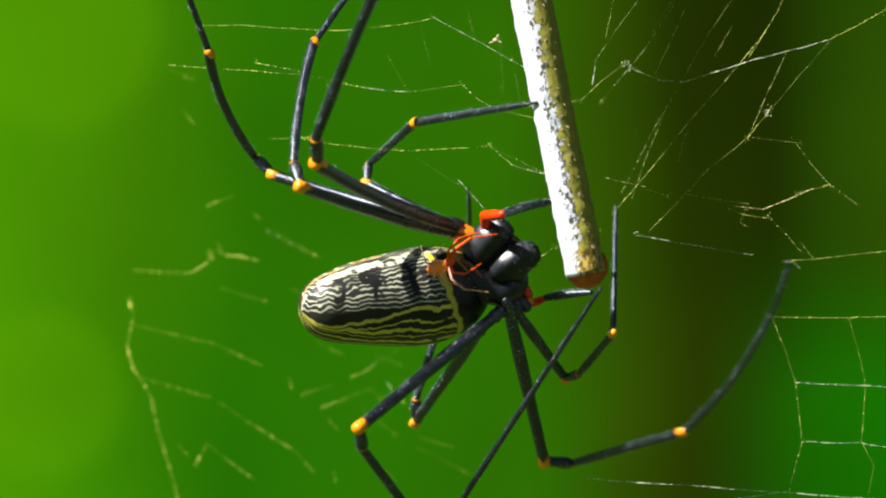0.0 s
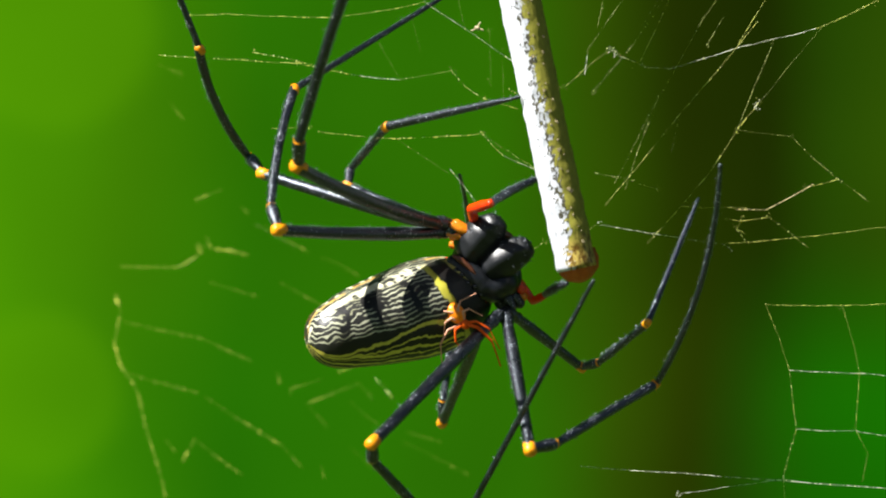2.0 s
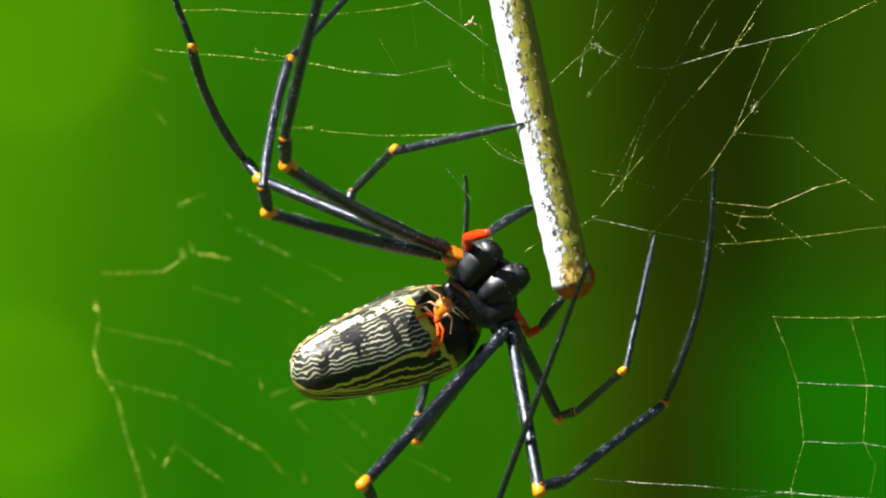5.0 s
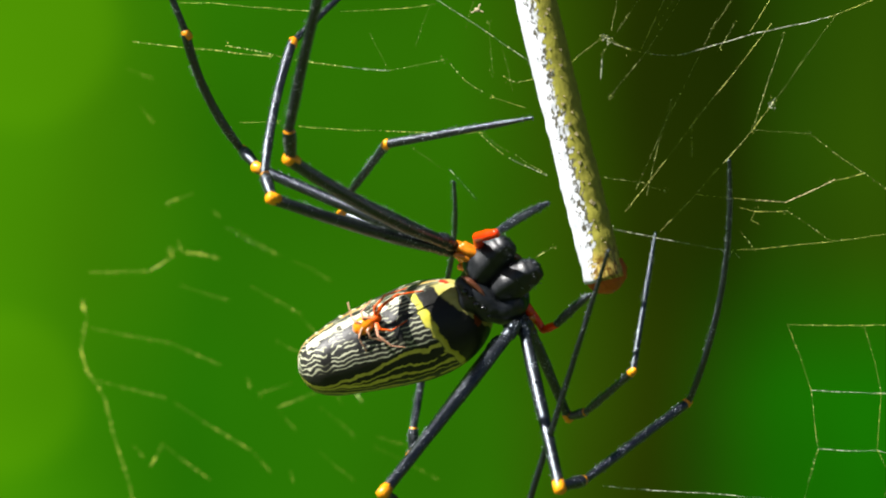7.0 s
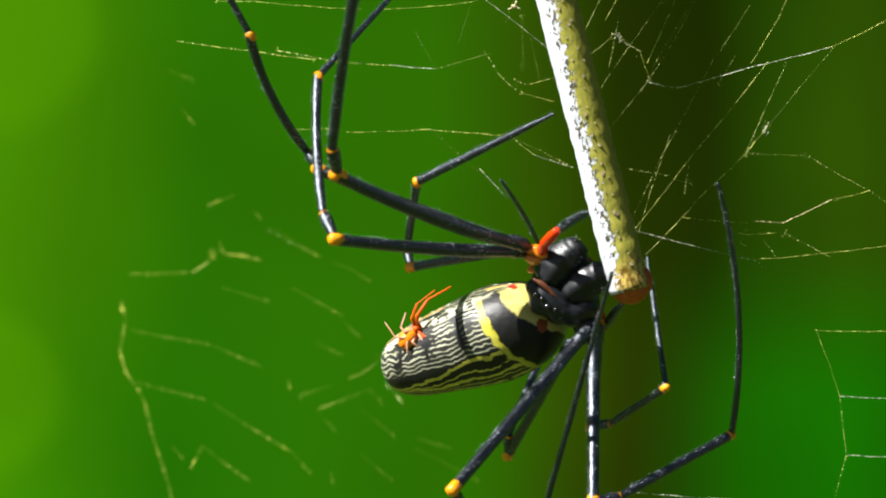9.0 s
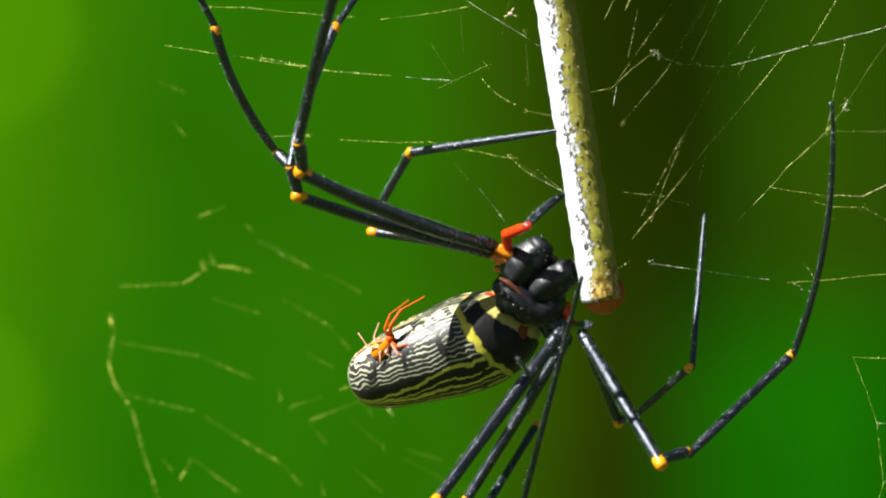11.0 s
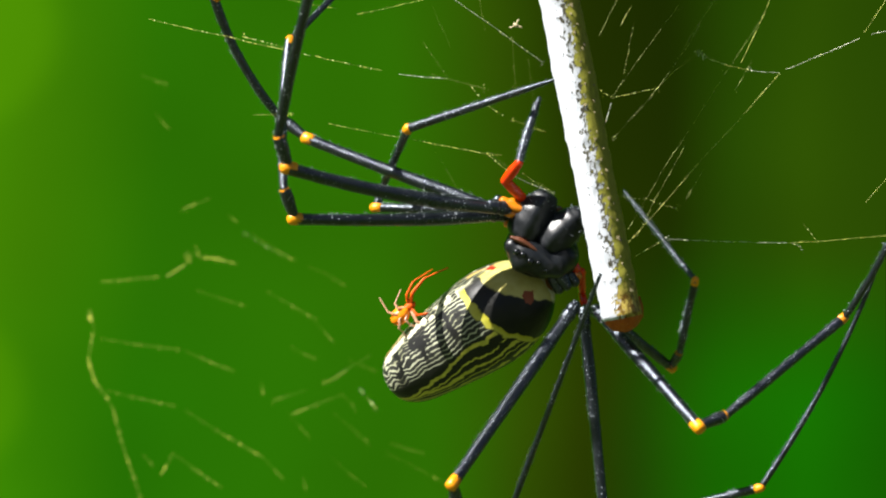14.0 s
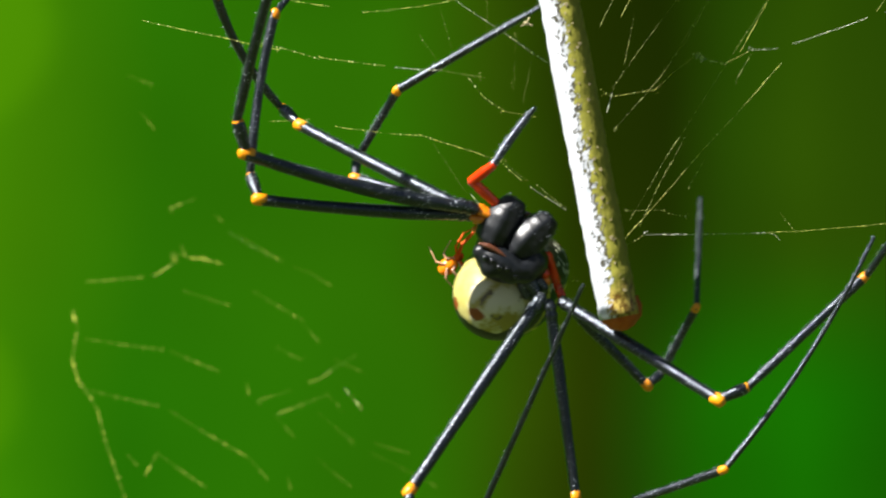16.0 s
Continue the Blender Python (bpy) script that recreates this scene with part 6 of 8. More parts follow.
    follow_limb(limbs["leg_lower_first"], [
        (0, 0.87, -2.58, -7.2, -19.34, -27.4, -22.99, -19.05, -25.17, -26.13, -9.01, -10.41, -40.78, 14.32, -30.38, -3.53),
        (0.5, 1.41, -2.82, -6.88, -18.2, -27.35, -23.84, -18.14, -24.58, -26.53, -7.34, -10.28, -41.08, 13.21, -30.65, -2.43),
        (1, 1.29, -2.43, -7.86, -17.38, -27.8, -24.62, -17.58, -25.16, -27.44, -6.77, -10.84, -41.97, 13.15, -31.01, -2.89),
        (1.5, 1.03, -2.51, -8.03, -17.6, -27.79, -24.97, -17.63, -24.87, -27.49, -6.36, -10.32, -41.44, 13.45, -32.02, -3.13),
        (2, 1.44, -2.62, -8.46, -16.49, -28.18, -25.73, -16.58, -25.36, -28.37, -5.35, -10, -41.45, 14.32, -31.56, -3),
        (2.5, 1.27, -2.56, -8.29, -16.44, -28.45, -25.31, -16.61, -25.82, -28.14, -5.44, -10.33, -41.11, 13.73, -31.28, -2.07),
        (3, 0.48, -2.09, -8.24, -15.97, -28.24, -26.1, -15.81, -25.52, -28.84, -4.02, -9.19, -40.14, 12.78, -33.68, -2.08),
        (3.3, 1.28, -2.53, -8.7, -16.17, -27.73, -26.98, -15.74, -24.99, -29.67, -3.5, -8, -39.41, 12.75, -33.89, -2.04),
        (3.5, 1.05, -2.34, -8.42, -16.29, -27.57, -26.75, -16.04, -24.49, -29.08, -3.48, -7.89, -39.06, 12.69, -33.99, -1.8),
        (3.7, 1.73, -2.32, -8.67, -16.29, -27, -27.08, -16.13, -23.87, -29.34, -3.14, -7.26, -38.72, 12.62, -34.48, -2.1),
        (5.8, 2.89, -3.27, -6.63, -17.49, -23.29, -28.02, -16.42, -20.63, -30.6, 0.55, -6.65, -37.66, 14.52, -23.67, 5.3),
        (6, 2.91, -3.27, -6.63, -17.65, -23.09, -28.03, -16.45, -20.45, -30.59, 0.54, -6.52, -37.7, 14.63, -23.34, 5.3),
        (6.5, 2.93, -2.99, -6.76, -16.67, -23.09, -28.79, -14.92, -20.36, -30.89, 1.77, -6.1, -38.05, 15.12, -23.96, 4.77),
        (7, 2.66, -2.98, -6.86, -16.23, -22.83, -29.71, -14.46, -20.15, -31.85, 2.86, -6.38, -38.44, 15.52, -24.3, 4.57),
        (7.5, 2.72, -2.63, -6.8, -15.6, -22.38, -30.2, -13.16, -19.9, -31.87, 4.3, -6.4, -38.67, 16.73, -25.55, 3.87),
        (8, 3.03, -3.19, -6.63, -16.73, -22.03, -29.61, -15.09, -19.53, -32.06, 1.08, -4.01, -37.6, 12.92, -26.37, 3.52),
        (8.5, 2.1, -2.56, -7.13, -16.98, -22.8, -29.48, -15.15, -19.85, -31.16, -1.27, -2.72, -38.02, 9.48, -27.8, 1.81),
        (9, 2.63, -2.82, -7.25, -16.89, -23.45, -28.85, -16.19, -20.21, -30.83, -4.72, -1.61, -38.3, 5.39, -26.55, 1.79),
        (9.2, 2.83, -3.03, -7.86, -16.96, -23.06, -29.78, -15.76, -20, -31.8, -4.82, -0.51, -37.61, 4.07, -27.26, 1.59),
        (11.3, 3.84, -3.2, -7.47, -14.21, -23.03, -31.02, -13.24, -20.09, -33.33, -2.9, -0.17, -38.75, 6.51, -25.77, 1.08),
        (11.5, 3.49, -2.77, -7.56, -14.36, -23.64, -30.35, -13.32, -20.36, -32.11, -3.46, -0.35, -38.09, 6.38, -25.76, 1.76),
        (12, 3.91, -2.79, -8.25, -14.07, -24.06, -30.56, -13.09, -20.78, -32.35, -4.06, -0.4, -38.37, 6.93, -25.28, 1.51),
        (12.5, 3.95, -3, -9.56, -13.02, -24.39, -32.53, -12.68, -21.21, -34.69, -6.09, -0.31, -41.98, 6.03, -23.69, -1.52),
        (13, 4.19, -2.52, -10.32, -12.88, -24.33, -32.81, -12.25, -20.93, -34.51, -6.69, 0.26, -41.83, 5.57, -23.87, -1.85),
        (13.2, 4.29, -3, -10.05, -13.53, -23.57, -33.12, -13.02, -20.57, -35.49, -6.82, 0.68, -42.08, 6.19, -22.98, -2.06),
        (13.5, 4.47, -3.54, -9.63, -14.53, -21.87, -33.64, -14.4, -20.13, -37.09, -7.09, 1.09, -42.51, 7.14, -21.61, -2.36),
        (13.6, 4.5, -3.43, -9.76, -14.3, -21.74, -33.94, -14.06, -19.86, -37.31, -6.99, 1.32, -43.16, 7.24, -21.33, -2.97),
        (13.8, 4.51, -3.28, -10.09, -13.82, -21.78, -34.48, -13.47, -19.53, -37.6, -6.77, 1.51, -44.38, 7.41, -21.21, -4.21),
        (14, 4.53, -3.11, -10.39, -13.35, -21.7, -35.05, -12.84, -19.27, -38, -6.56, 1.62, -45.6, 7.59, -21.13, -5.44),
        (14.25, 4.51, -3.33, -9.6, -13.67, -20.65, -34.95, -13.48, -19.25, -38.55, -6.62, 1.79, -45.14, 8.38, -20.73, -5.15),
        (14.5, 4.49, -3.56, -8.81, -14.01, -19.44, -34.86, -14.15, -19.15, -38.71, -6.67, 1.88, -44.62, 9.17, -20.5, -4.88),
        (14.75, 4.72, -3.38, -8.55, -12.62, -19.24, -35.41, -12.28, -18.51, -39.18, -3.92, 2.44, -44.15, 10.55, -21.22, -4.62),
        (15, 4.94, -3.25, -8.31, -11.22, -19.01, -35.94, -10.63, -17.71, -39.53, -1.1, 2.94, -43.54, 11.9, -22.13, -4.39),
        (15.5, 5.39, -3.4, -9.18, -14.69, -17.22, -35.24, -12.65, -16.14, -38.34, -3.54, 4.43, -43.55, 14.25, -24.78, -9.47),
        (16, 4.08, -3.45, -8.37, -14.94, -16.13, -35.76, -15.16, -18.18, -39.03, -6.49, 2.47, -44.62, 9.75, -21.65, -6.08),
    ])
    follow_limb(limbs["leg_lower_second"], [
        (0, -1.62, -0.6, -9.3, -11.94, 21.03, -24.81, -11.79, 19.3, -20.99, -7.43, 39.9, -7.17, -3.91, 4.57, 11),
        (0.5, -1.04, -0.64, -8.95, -10.15, 21.28, -24.82, -10.01, 19.51, -21.01, -6.32, 39.81, -6.57, -4.16, 4.68, 12.19),
        (1, -1.21, -0.81, -9.93, -9.04, 21.75, -25.59, -8.89, 19.78, -21.88, -6.75, 40.1, -7.15, -6.03, 4.6, 11.01),
        (1.5, -1.47, -0.86, -10.1, -8.43, 22.06, -25.63, -8.29, 20.07, -21.94, -5.9, 40.02, -6.74, -5.26, 4.74, 11.85),
        (2, -1.05, -1.01, -10.51, -6.73, 22.62, -25.48, -6.6, 20.53, -21.85, -4.43, 40.08, -6.11, -4.17, 4.82, 12.53),
        (2.5, -1.22, -1.41, -10.31, -6, 23.67, -23.08, -5.9, 21.37, -19.57, -1.78, 40.4, -3.6, -2.22, 4.72, 14.22),
        (3, -2.07, -1.48, -10.32, -6.38, 24.04, -22.36, -6.28, 21.71, -18.87, -2.31, 40.38, -2.43, -3.22, 4.84, 15.65),
        (3.3, -1.22, -1.79, -10.72, -5.05, 24.56, -21.02, -4.96, 22.12, -17.6, 0.15, 40.71, -1.38, -0.55, 4.65, 15.64),
        (3.5, -1.48, -1.76, -10.48, -5.39, 24.58, -20.76, -5.31, 22.13, -17.35, -0.51, 40.73, -1.06, -2.48, 4.69, 15.9),
        (3.7, -0.8, -1.89, -10.72, -4.79, 24.81, -20.01, -4.71, 22.34, -16.62, 0.02, 40.56, 0.13, -1.46, 4.81, 17.76),
        (5.8, 0.42, -0.05, -8.81, -12.84, 18.61, -25.86, -12.68, 18.25, -21.68, -9.4, 38.61, -7.22, -4.6, 5.42, 14.37),
        (6, 0.45, -0.07, -8.8, -12.93, 18.5, -25.86, -12.76, 18.16, -21.68, -9.52, 38.56, -7.27, -4.64, 5.43, 14.37),
        (6.5, 0.42, -0.02, -8.98, -12.43, 18.14, -26.87, -12.27, 18.08, -22.68, -9.72, 38.46, -8.11, -5.63, 5.49, 13.95),
        (7, 0.17, -0.02, -9.06, -12.59, 18.21, -26.95, -12.43, 18.19, -22.75, -9.95, 38.31, -7.81, -6.28, 5.61, 14.72),
        (7.5, 0.18, -0.09, -9.04, -12.33, 18.52, -26.7, -12.17, 18.22, -22.52, -9.7, 38.42, -7.67, -6.19, 5.54, 14.64),
        (8, 0.58, 0.06, -8.84, -12.33, 17.77, -27.13, -12.18, 18.13, -22.95, -9.88, 38.17, -7.87, -6.68, 5.63, 14.96),
        (8.5, -0.41, -0.19, -9.37, -11.02, 18.6, -28.05, -10.87, 17.88, -23.92, -10.03, 37.58, -8.25, -9.77, 4.9, 14.61),
        (9, 0.31, -2.12, -8.97, -8.35, 18.6, -26.6, -8.33, 15.92, -23.37, -0.15, 31.13, -5.03, -9.77, -1.85, 15.24),
        (9.2, 0.64, -2.1, -9.63, -15.52, 10.08, -29.77, -14.92, 6.42, -27.79, -11.32, 21.4, -7.87, -14.01, -12.47, 13.02),
        (11.3, 5.22, -0.81, -8.55, -9.64, -0.31, -32.91, -7.64, -3.14, -35.28, 3.87, 17.2, -25.88, 4.16, -22.22, -19.84),
        (11.5, 4.84, -0.85, -8.62, -10.82, -1.13, -32.49, -7.66, -2.48, -34.89, 9.79, 15.68, -34.93, 20.37, -21.64, -25.63),
        (12, 5.45, -0.83, -8.99, -7.62, -1.57, -34.36, -3.54, -0.67, -34.77, 16.82, 13.66, -38.55, 32.2, -21.18, -26.69),
        (12.5, 5.56, -0.71, -10.09, -0.36, -4.03, -37.82, 3.67, -2.94, -37.35, 27.6, 4.85, -38.33, 41.59, -13.27, -5.68),
        (13, 5.67, -0.53, -10.95, 7.72, -8.87, -38.17, 7.09, -5.7, -40.85, 30.73, 0.06, -34.34, 47.48, -7.2, 1.12),
        (13.2, 5.84, -0.61, -10.65, 7.8, -8.35, -38.06, 6.8, -6.35, -41.61, 30.82, -1.83, -35.53, 47.78, -7.19, 0.17),
        (13.5, 6.1, -0.86, -10.37, 7.97, -4.91, -38.57, 6.22, -2.98, -41.86, 30.6, -7.16, -37.12, 48, -8.99, -1.28),
        (13.6, 6.09, -0.81, -10.37, 8.38, -3.52, -38.7, 7.37, -0.86, -41.78, 30.51, -9.52, -36.92, 48.24, -10.04, -1.2),
        (13.8, 6.1, -0.83, -10.85, 8.9, -0.53, -39.26, 11.25, 2.81, -40.24, 30.67, -12.82, -36.58, 48.78, -11.44, -1.08),
        (14, 6.11, -0.83, -11.28, 8.94, -1, -39.69, 9.87, 1.68, -42.79, 31.36, -9.9, -36.58, 49.33, -12.34, -1.06),
        (14.25, 6.11, -0.86, -10.46, 8.83, -2.06, -38.86, 8.84, -0.89, -42.89, 33.62, -0.93, -38.34, 49.84, -13.85, -4.27),
        (14.5, 6.12, -0.88, -9.67, 8.71, -2.48, -38.06, 11.98, -3.49, -40.48, 35.68, 4.99, -39.55, 50.41, -13.97, -7.71),
        (14.75, 6.32, -0.88, -9.4, 8.47, -2.77, -37.81, 9.35, -5.09, -41.19, 32.72, 3.62, -37.7, 50.54, -10.54, -4.94),
        (15, 6.52, -0.89, -9.18, 8.02, -3.38, -37.58, 5.26, -4.96, -40.33, 29.69, -1.18, -35.46, 50.43, -8.66, -2.23),
        (15.5, 7.03, -0.91, -10.26, 13.11, -2.52, -38.11, 12.64, -0.9, -41.95, 33.79, -9.85, -31.61, 55.94, -11.92, 1.48),
        (16, 5.72, -0.89, -9.33, 9.46, -2.3, -37.6, 10.69, -0.1, -40.95, 30.42, -13.48, -32.83, 51.92, -14.81, 0.74),
    ])
    follow_limb(limbs["leg_lower_short"], [
        (0, 2.95, 0.05, -6.9, 10.93, 12.14, -17.68, 12.95, 9.37, -16.86, 17.63, -0.04, -10.48, 18.88, 16.11, 8.57),
        (0.5, 3.47, -0.33, -6.45, 9.83, 11.24, -18.77, 12.36, 8.79, -18.63, 19, -0.87, -14.93, 21.64, 22.68, -6.9),
        (1, 3.34, -0.13, -7.52, 9.65, 11.95, -19.36, 12.38, 9.76, -18.88, 19.64, 1.3, -13.72, 23.96, 16.81, 5.42),
        (1.5, 3.11, -0.01, -7.73, 12.21, 11.65, -18.08, 14.84, 9.37, -17.48, 21.62, 0.76, -11.94, 28.47, 15.52, 7.06),
        (2, 3.48, -0.2, -8.1, 14.34, 11.51, -16.53, 16.94, 9.26, -15.74, 23.83, 1.14, -9.6, 32.48, 15.26, 9.14),
        (2.5, 3.35, -0.03, -7.97, 15.6, 10.89, -15.48, 18.17, 8.6, -14.72, 24.78, 0.21, -8.65, 31.38, 14.19, 11.01),
        (3, 2.56, 0.11, -8.01, 14.47, 10.24, -17.02, 17.03, 7.98, -16.15, 23.5, -0.2, -9.65, 28.78, 13.61, 10.53),
        (3.3, 3.32, -0.12, -8.36, 14.26, 10.6, -17.92, 16.83, 8.33, -17.06, 23.52, 0.25, -10.67, 29.76, 14.17, 9.14),
        (3.5, 3.1, -0.04, -8.14, 13.87, 10.57, -18, 16.39, 8.33, -16.98, 22.87, 0.56, -10.01, 28.7, 14.28, 10.08),
        (3.7, 3.73, -0.2, -8.34, 13.45, 10.83, -18.8, 16, 8.57, -17.9, 22.7, 0.6, -11.36, 28.82, 14.73, 8.35),
        (5.8, 5.03, -0.03, -6.29, 11.5, 9.7, -20.05, 13.99, 7.35, -19.2, 20.35, -1, -12.81, 25.14, 12.99, 7.36),
        (6, 5.05, -0.06, -6.28, 11.6, 9.61, -20.04, 14.1, 7.28, -19.19, 20.51, -1.05, -12.81, 25.35, 12.92, 7.37),
        (6.5, 5.04, -0.01, -6.46, 11.22, 9.66, -20.38, 13.72, 7.3, -19.6, 20.09, -1.17, -13.39, 24.62, 11.92, 7.44),
        (7, 4.78, -0.03, -6.53, 11.01, 9.26, -20.7, 13.59, 7.01, -19.85, 20.25, -1.11, -13.48, 24.46, 12.43, 7.12),
        (7.5, 4.79, 0.02, -6.56, 10.67, 9.33, -20.87, 13.32, 7.14, -20.13, 20.27, -0.91, -13.97, 24.6, 12.06, 6.97),
        (8, 5.19, -0.1, -6.25, 9.3, 8, -21.85, 11.67, 5.56, -20.93, 17.62, -3.12, -14.58, 20.64, 19.6, -4.56),
        (8.5, 4.21, 0.08, -6.92, 7.59, 10.24, -21.45, 10.26, 8.02, -20.88, 17.19, -0.42, -15.24, 17.21, 13.33, 5.65),
        (9, 4.79, 0.06, -7.01, 3.98, 10.4, -21.79, 6.92, 8.54, -21.21, 14.76, 0.96, -15.55, 12.94, 16.64, 3.85),
        (9.2, 5, -0.57, -7.34, 5.59, 10.51, -21.58, 8.08, 8.19, -20.66, 14.68, -0.06, -14.38, 11.24, 22.32, -3.74),
        (11.3, 7.71, -0.05, -7.95, 15.58, 9.86, -20.82, 18.34, 8.01, -19.63, 25.76, 1.9, -11.98, 28.54, 10.26, 11.43),
        (11.5, 7.35, 0.13, -8.19, 16.96, 9.35, -20.37, 19.69, 7.58, -19.01, 26.76, 1.66, -10.89, 29.21, 10.4, 12.42),
        (12, 7.7, -0.1, -8.78, 16.13, 10.34, -20.85, 19.09, 8.71, -19.85, 27.25, 2.74, -12.86, 31.58, 9.74, 10.76),
        (12.5, 7.85, 0.15, -10.12, 16.81, 10.77, -21.65, 19.87, 9.26, -20.75, 27.75, 2.59, -14.1, 32.03, 10.04, 9.39),
        (13, 7.96, -0.15, -10.88, 11.74, 11.07, -24.51, 15.16, 11.86, -24.16, 24.7, 6.19, -18.9, 35.74, 10.74, 3.07),
        (13.2, 7.91, -0.79, -10.36, 18.17, 10.03, -20.54, 19.79, 13.02, -19.59, 21.2, 2.88, -12.79, 12.27, 18.24, 4.81),
        (13.5, 8.36, -0.1, -10.04, 18.85, 9.2, -21.41, 21.44, 7.24, -20.03, 27.92, 0.53, -12.03, 26.29, 21.06, 2.17),
        (13.6, 8.69, 0.39, -10.3, 25.25, 7.06, -12.96, 27.15, 5.69, -10.32, 30.67, 1.35, 0.63, 33.02, 20.56, 16.47),
        (13.8, 8.4, -0.01, -10.58, 23.39, 7.64, -17.13, 25.95, 9.74, -15.92, 32.4, 5.02, -6.58, 37.07, 13.92, 16.33),
        (14, 8.17, -0.66, -10.75, 19.76, 9.92, -19.66, 20.88, 7.54, -17.32, 22.82, 1.98, -6.53, 13.24, 20.61, 7.13),
        (14.25, 8.31, -0.28, -9.98, 18.38, 8.95, -21.77, 19.65, 6.38, -19.73, 22.05, 0.13, -9.42, 14.77, 20.77, 2.69),
        (14.5, 8.53, 0.36, -9.45, 16.96, 7.31, -23.82, 18.45, 4.67, -22.02, 21.28, -2.26, -12.28, 16.21, 19.83, -1.71),
        (14.75, 8.62, 0.05, -9.04, 17.3, 7.13, -23.2, 18.67, 4.44, -21.37, 21.24, -2.69, -11.69, 17.46, 20.48, -3.04),
        (15, 8.76, -0.15, -8.74, 17.65, 7.28, -22.59, 18.92, 4.55, -20.75, 21.23, -2.71, -11.11, 18.73, 21.26, -4.39),
        (15.5, 9.21, -0.04, -9.63, 20.3, 3.2, -23.5, 22.17, 5.53, -21.63, 25.4, -0.76, -11.58, 21.14, 21.45, -0.9),
        (16, 7.95, -0.04, -8.79, 20.38, 3.76, -21.31, 22.65, 5.84, -19.59, 27.49, 0.46, -9.66, 29.58, 18.99, 7),
    ])
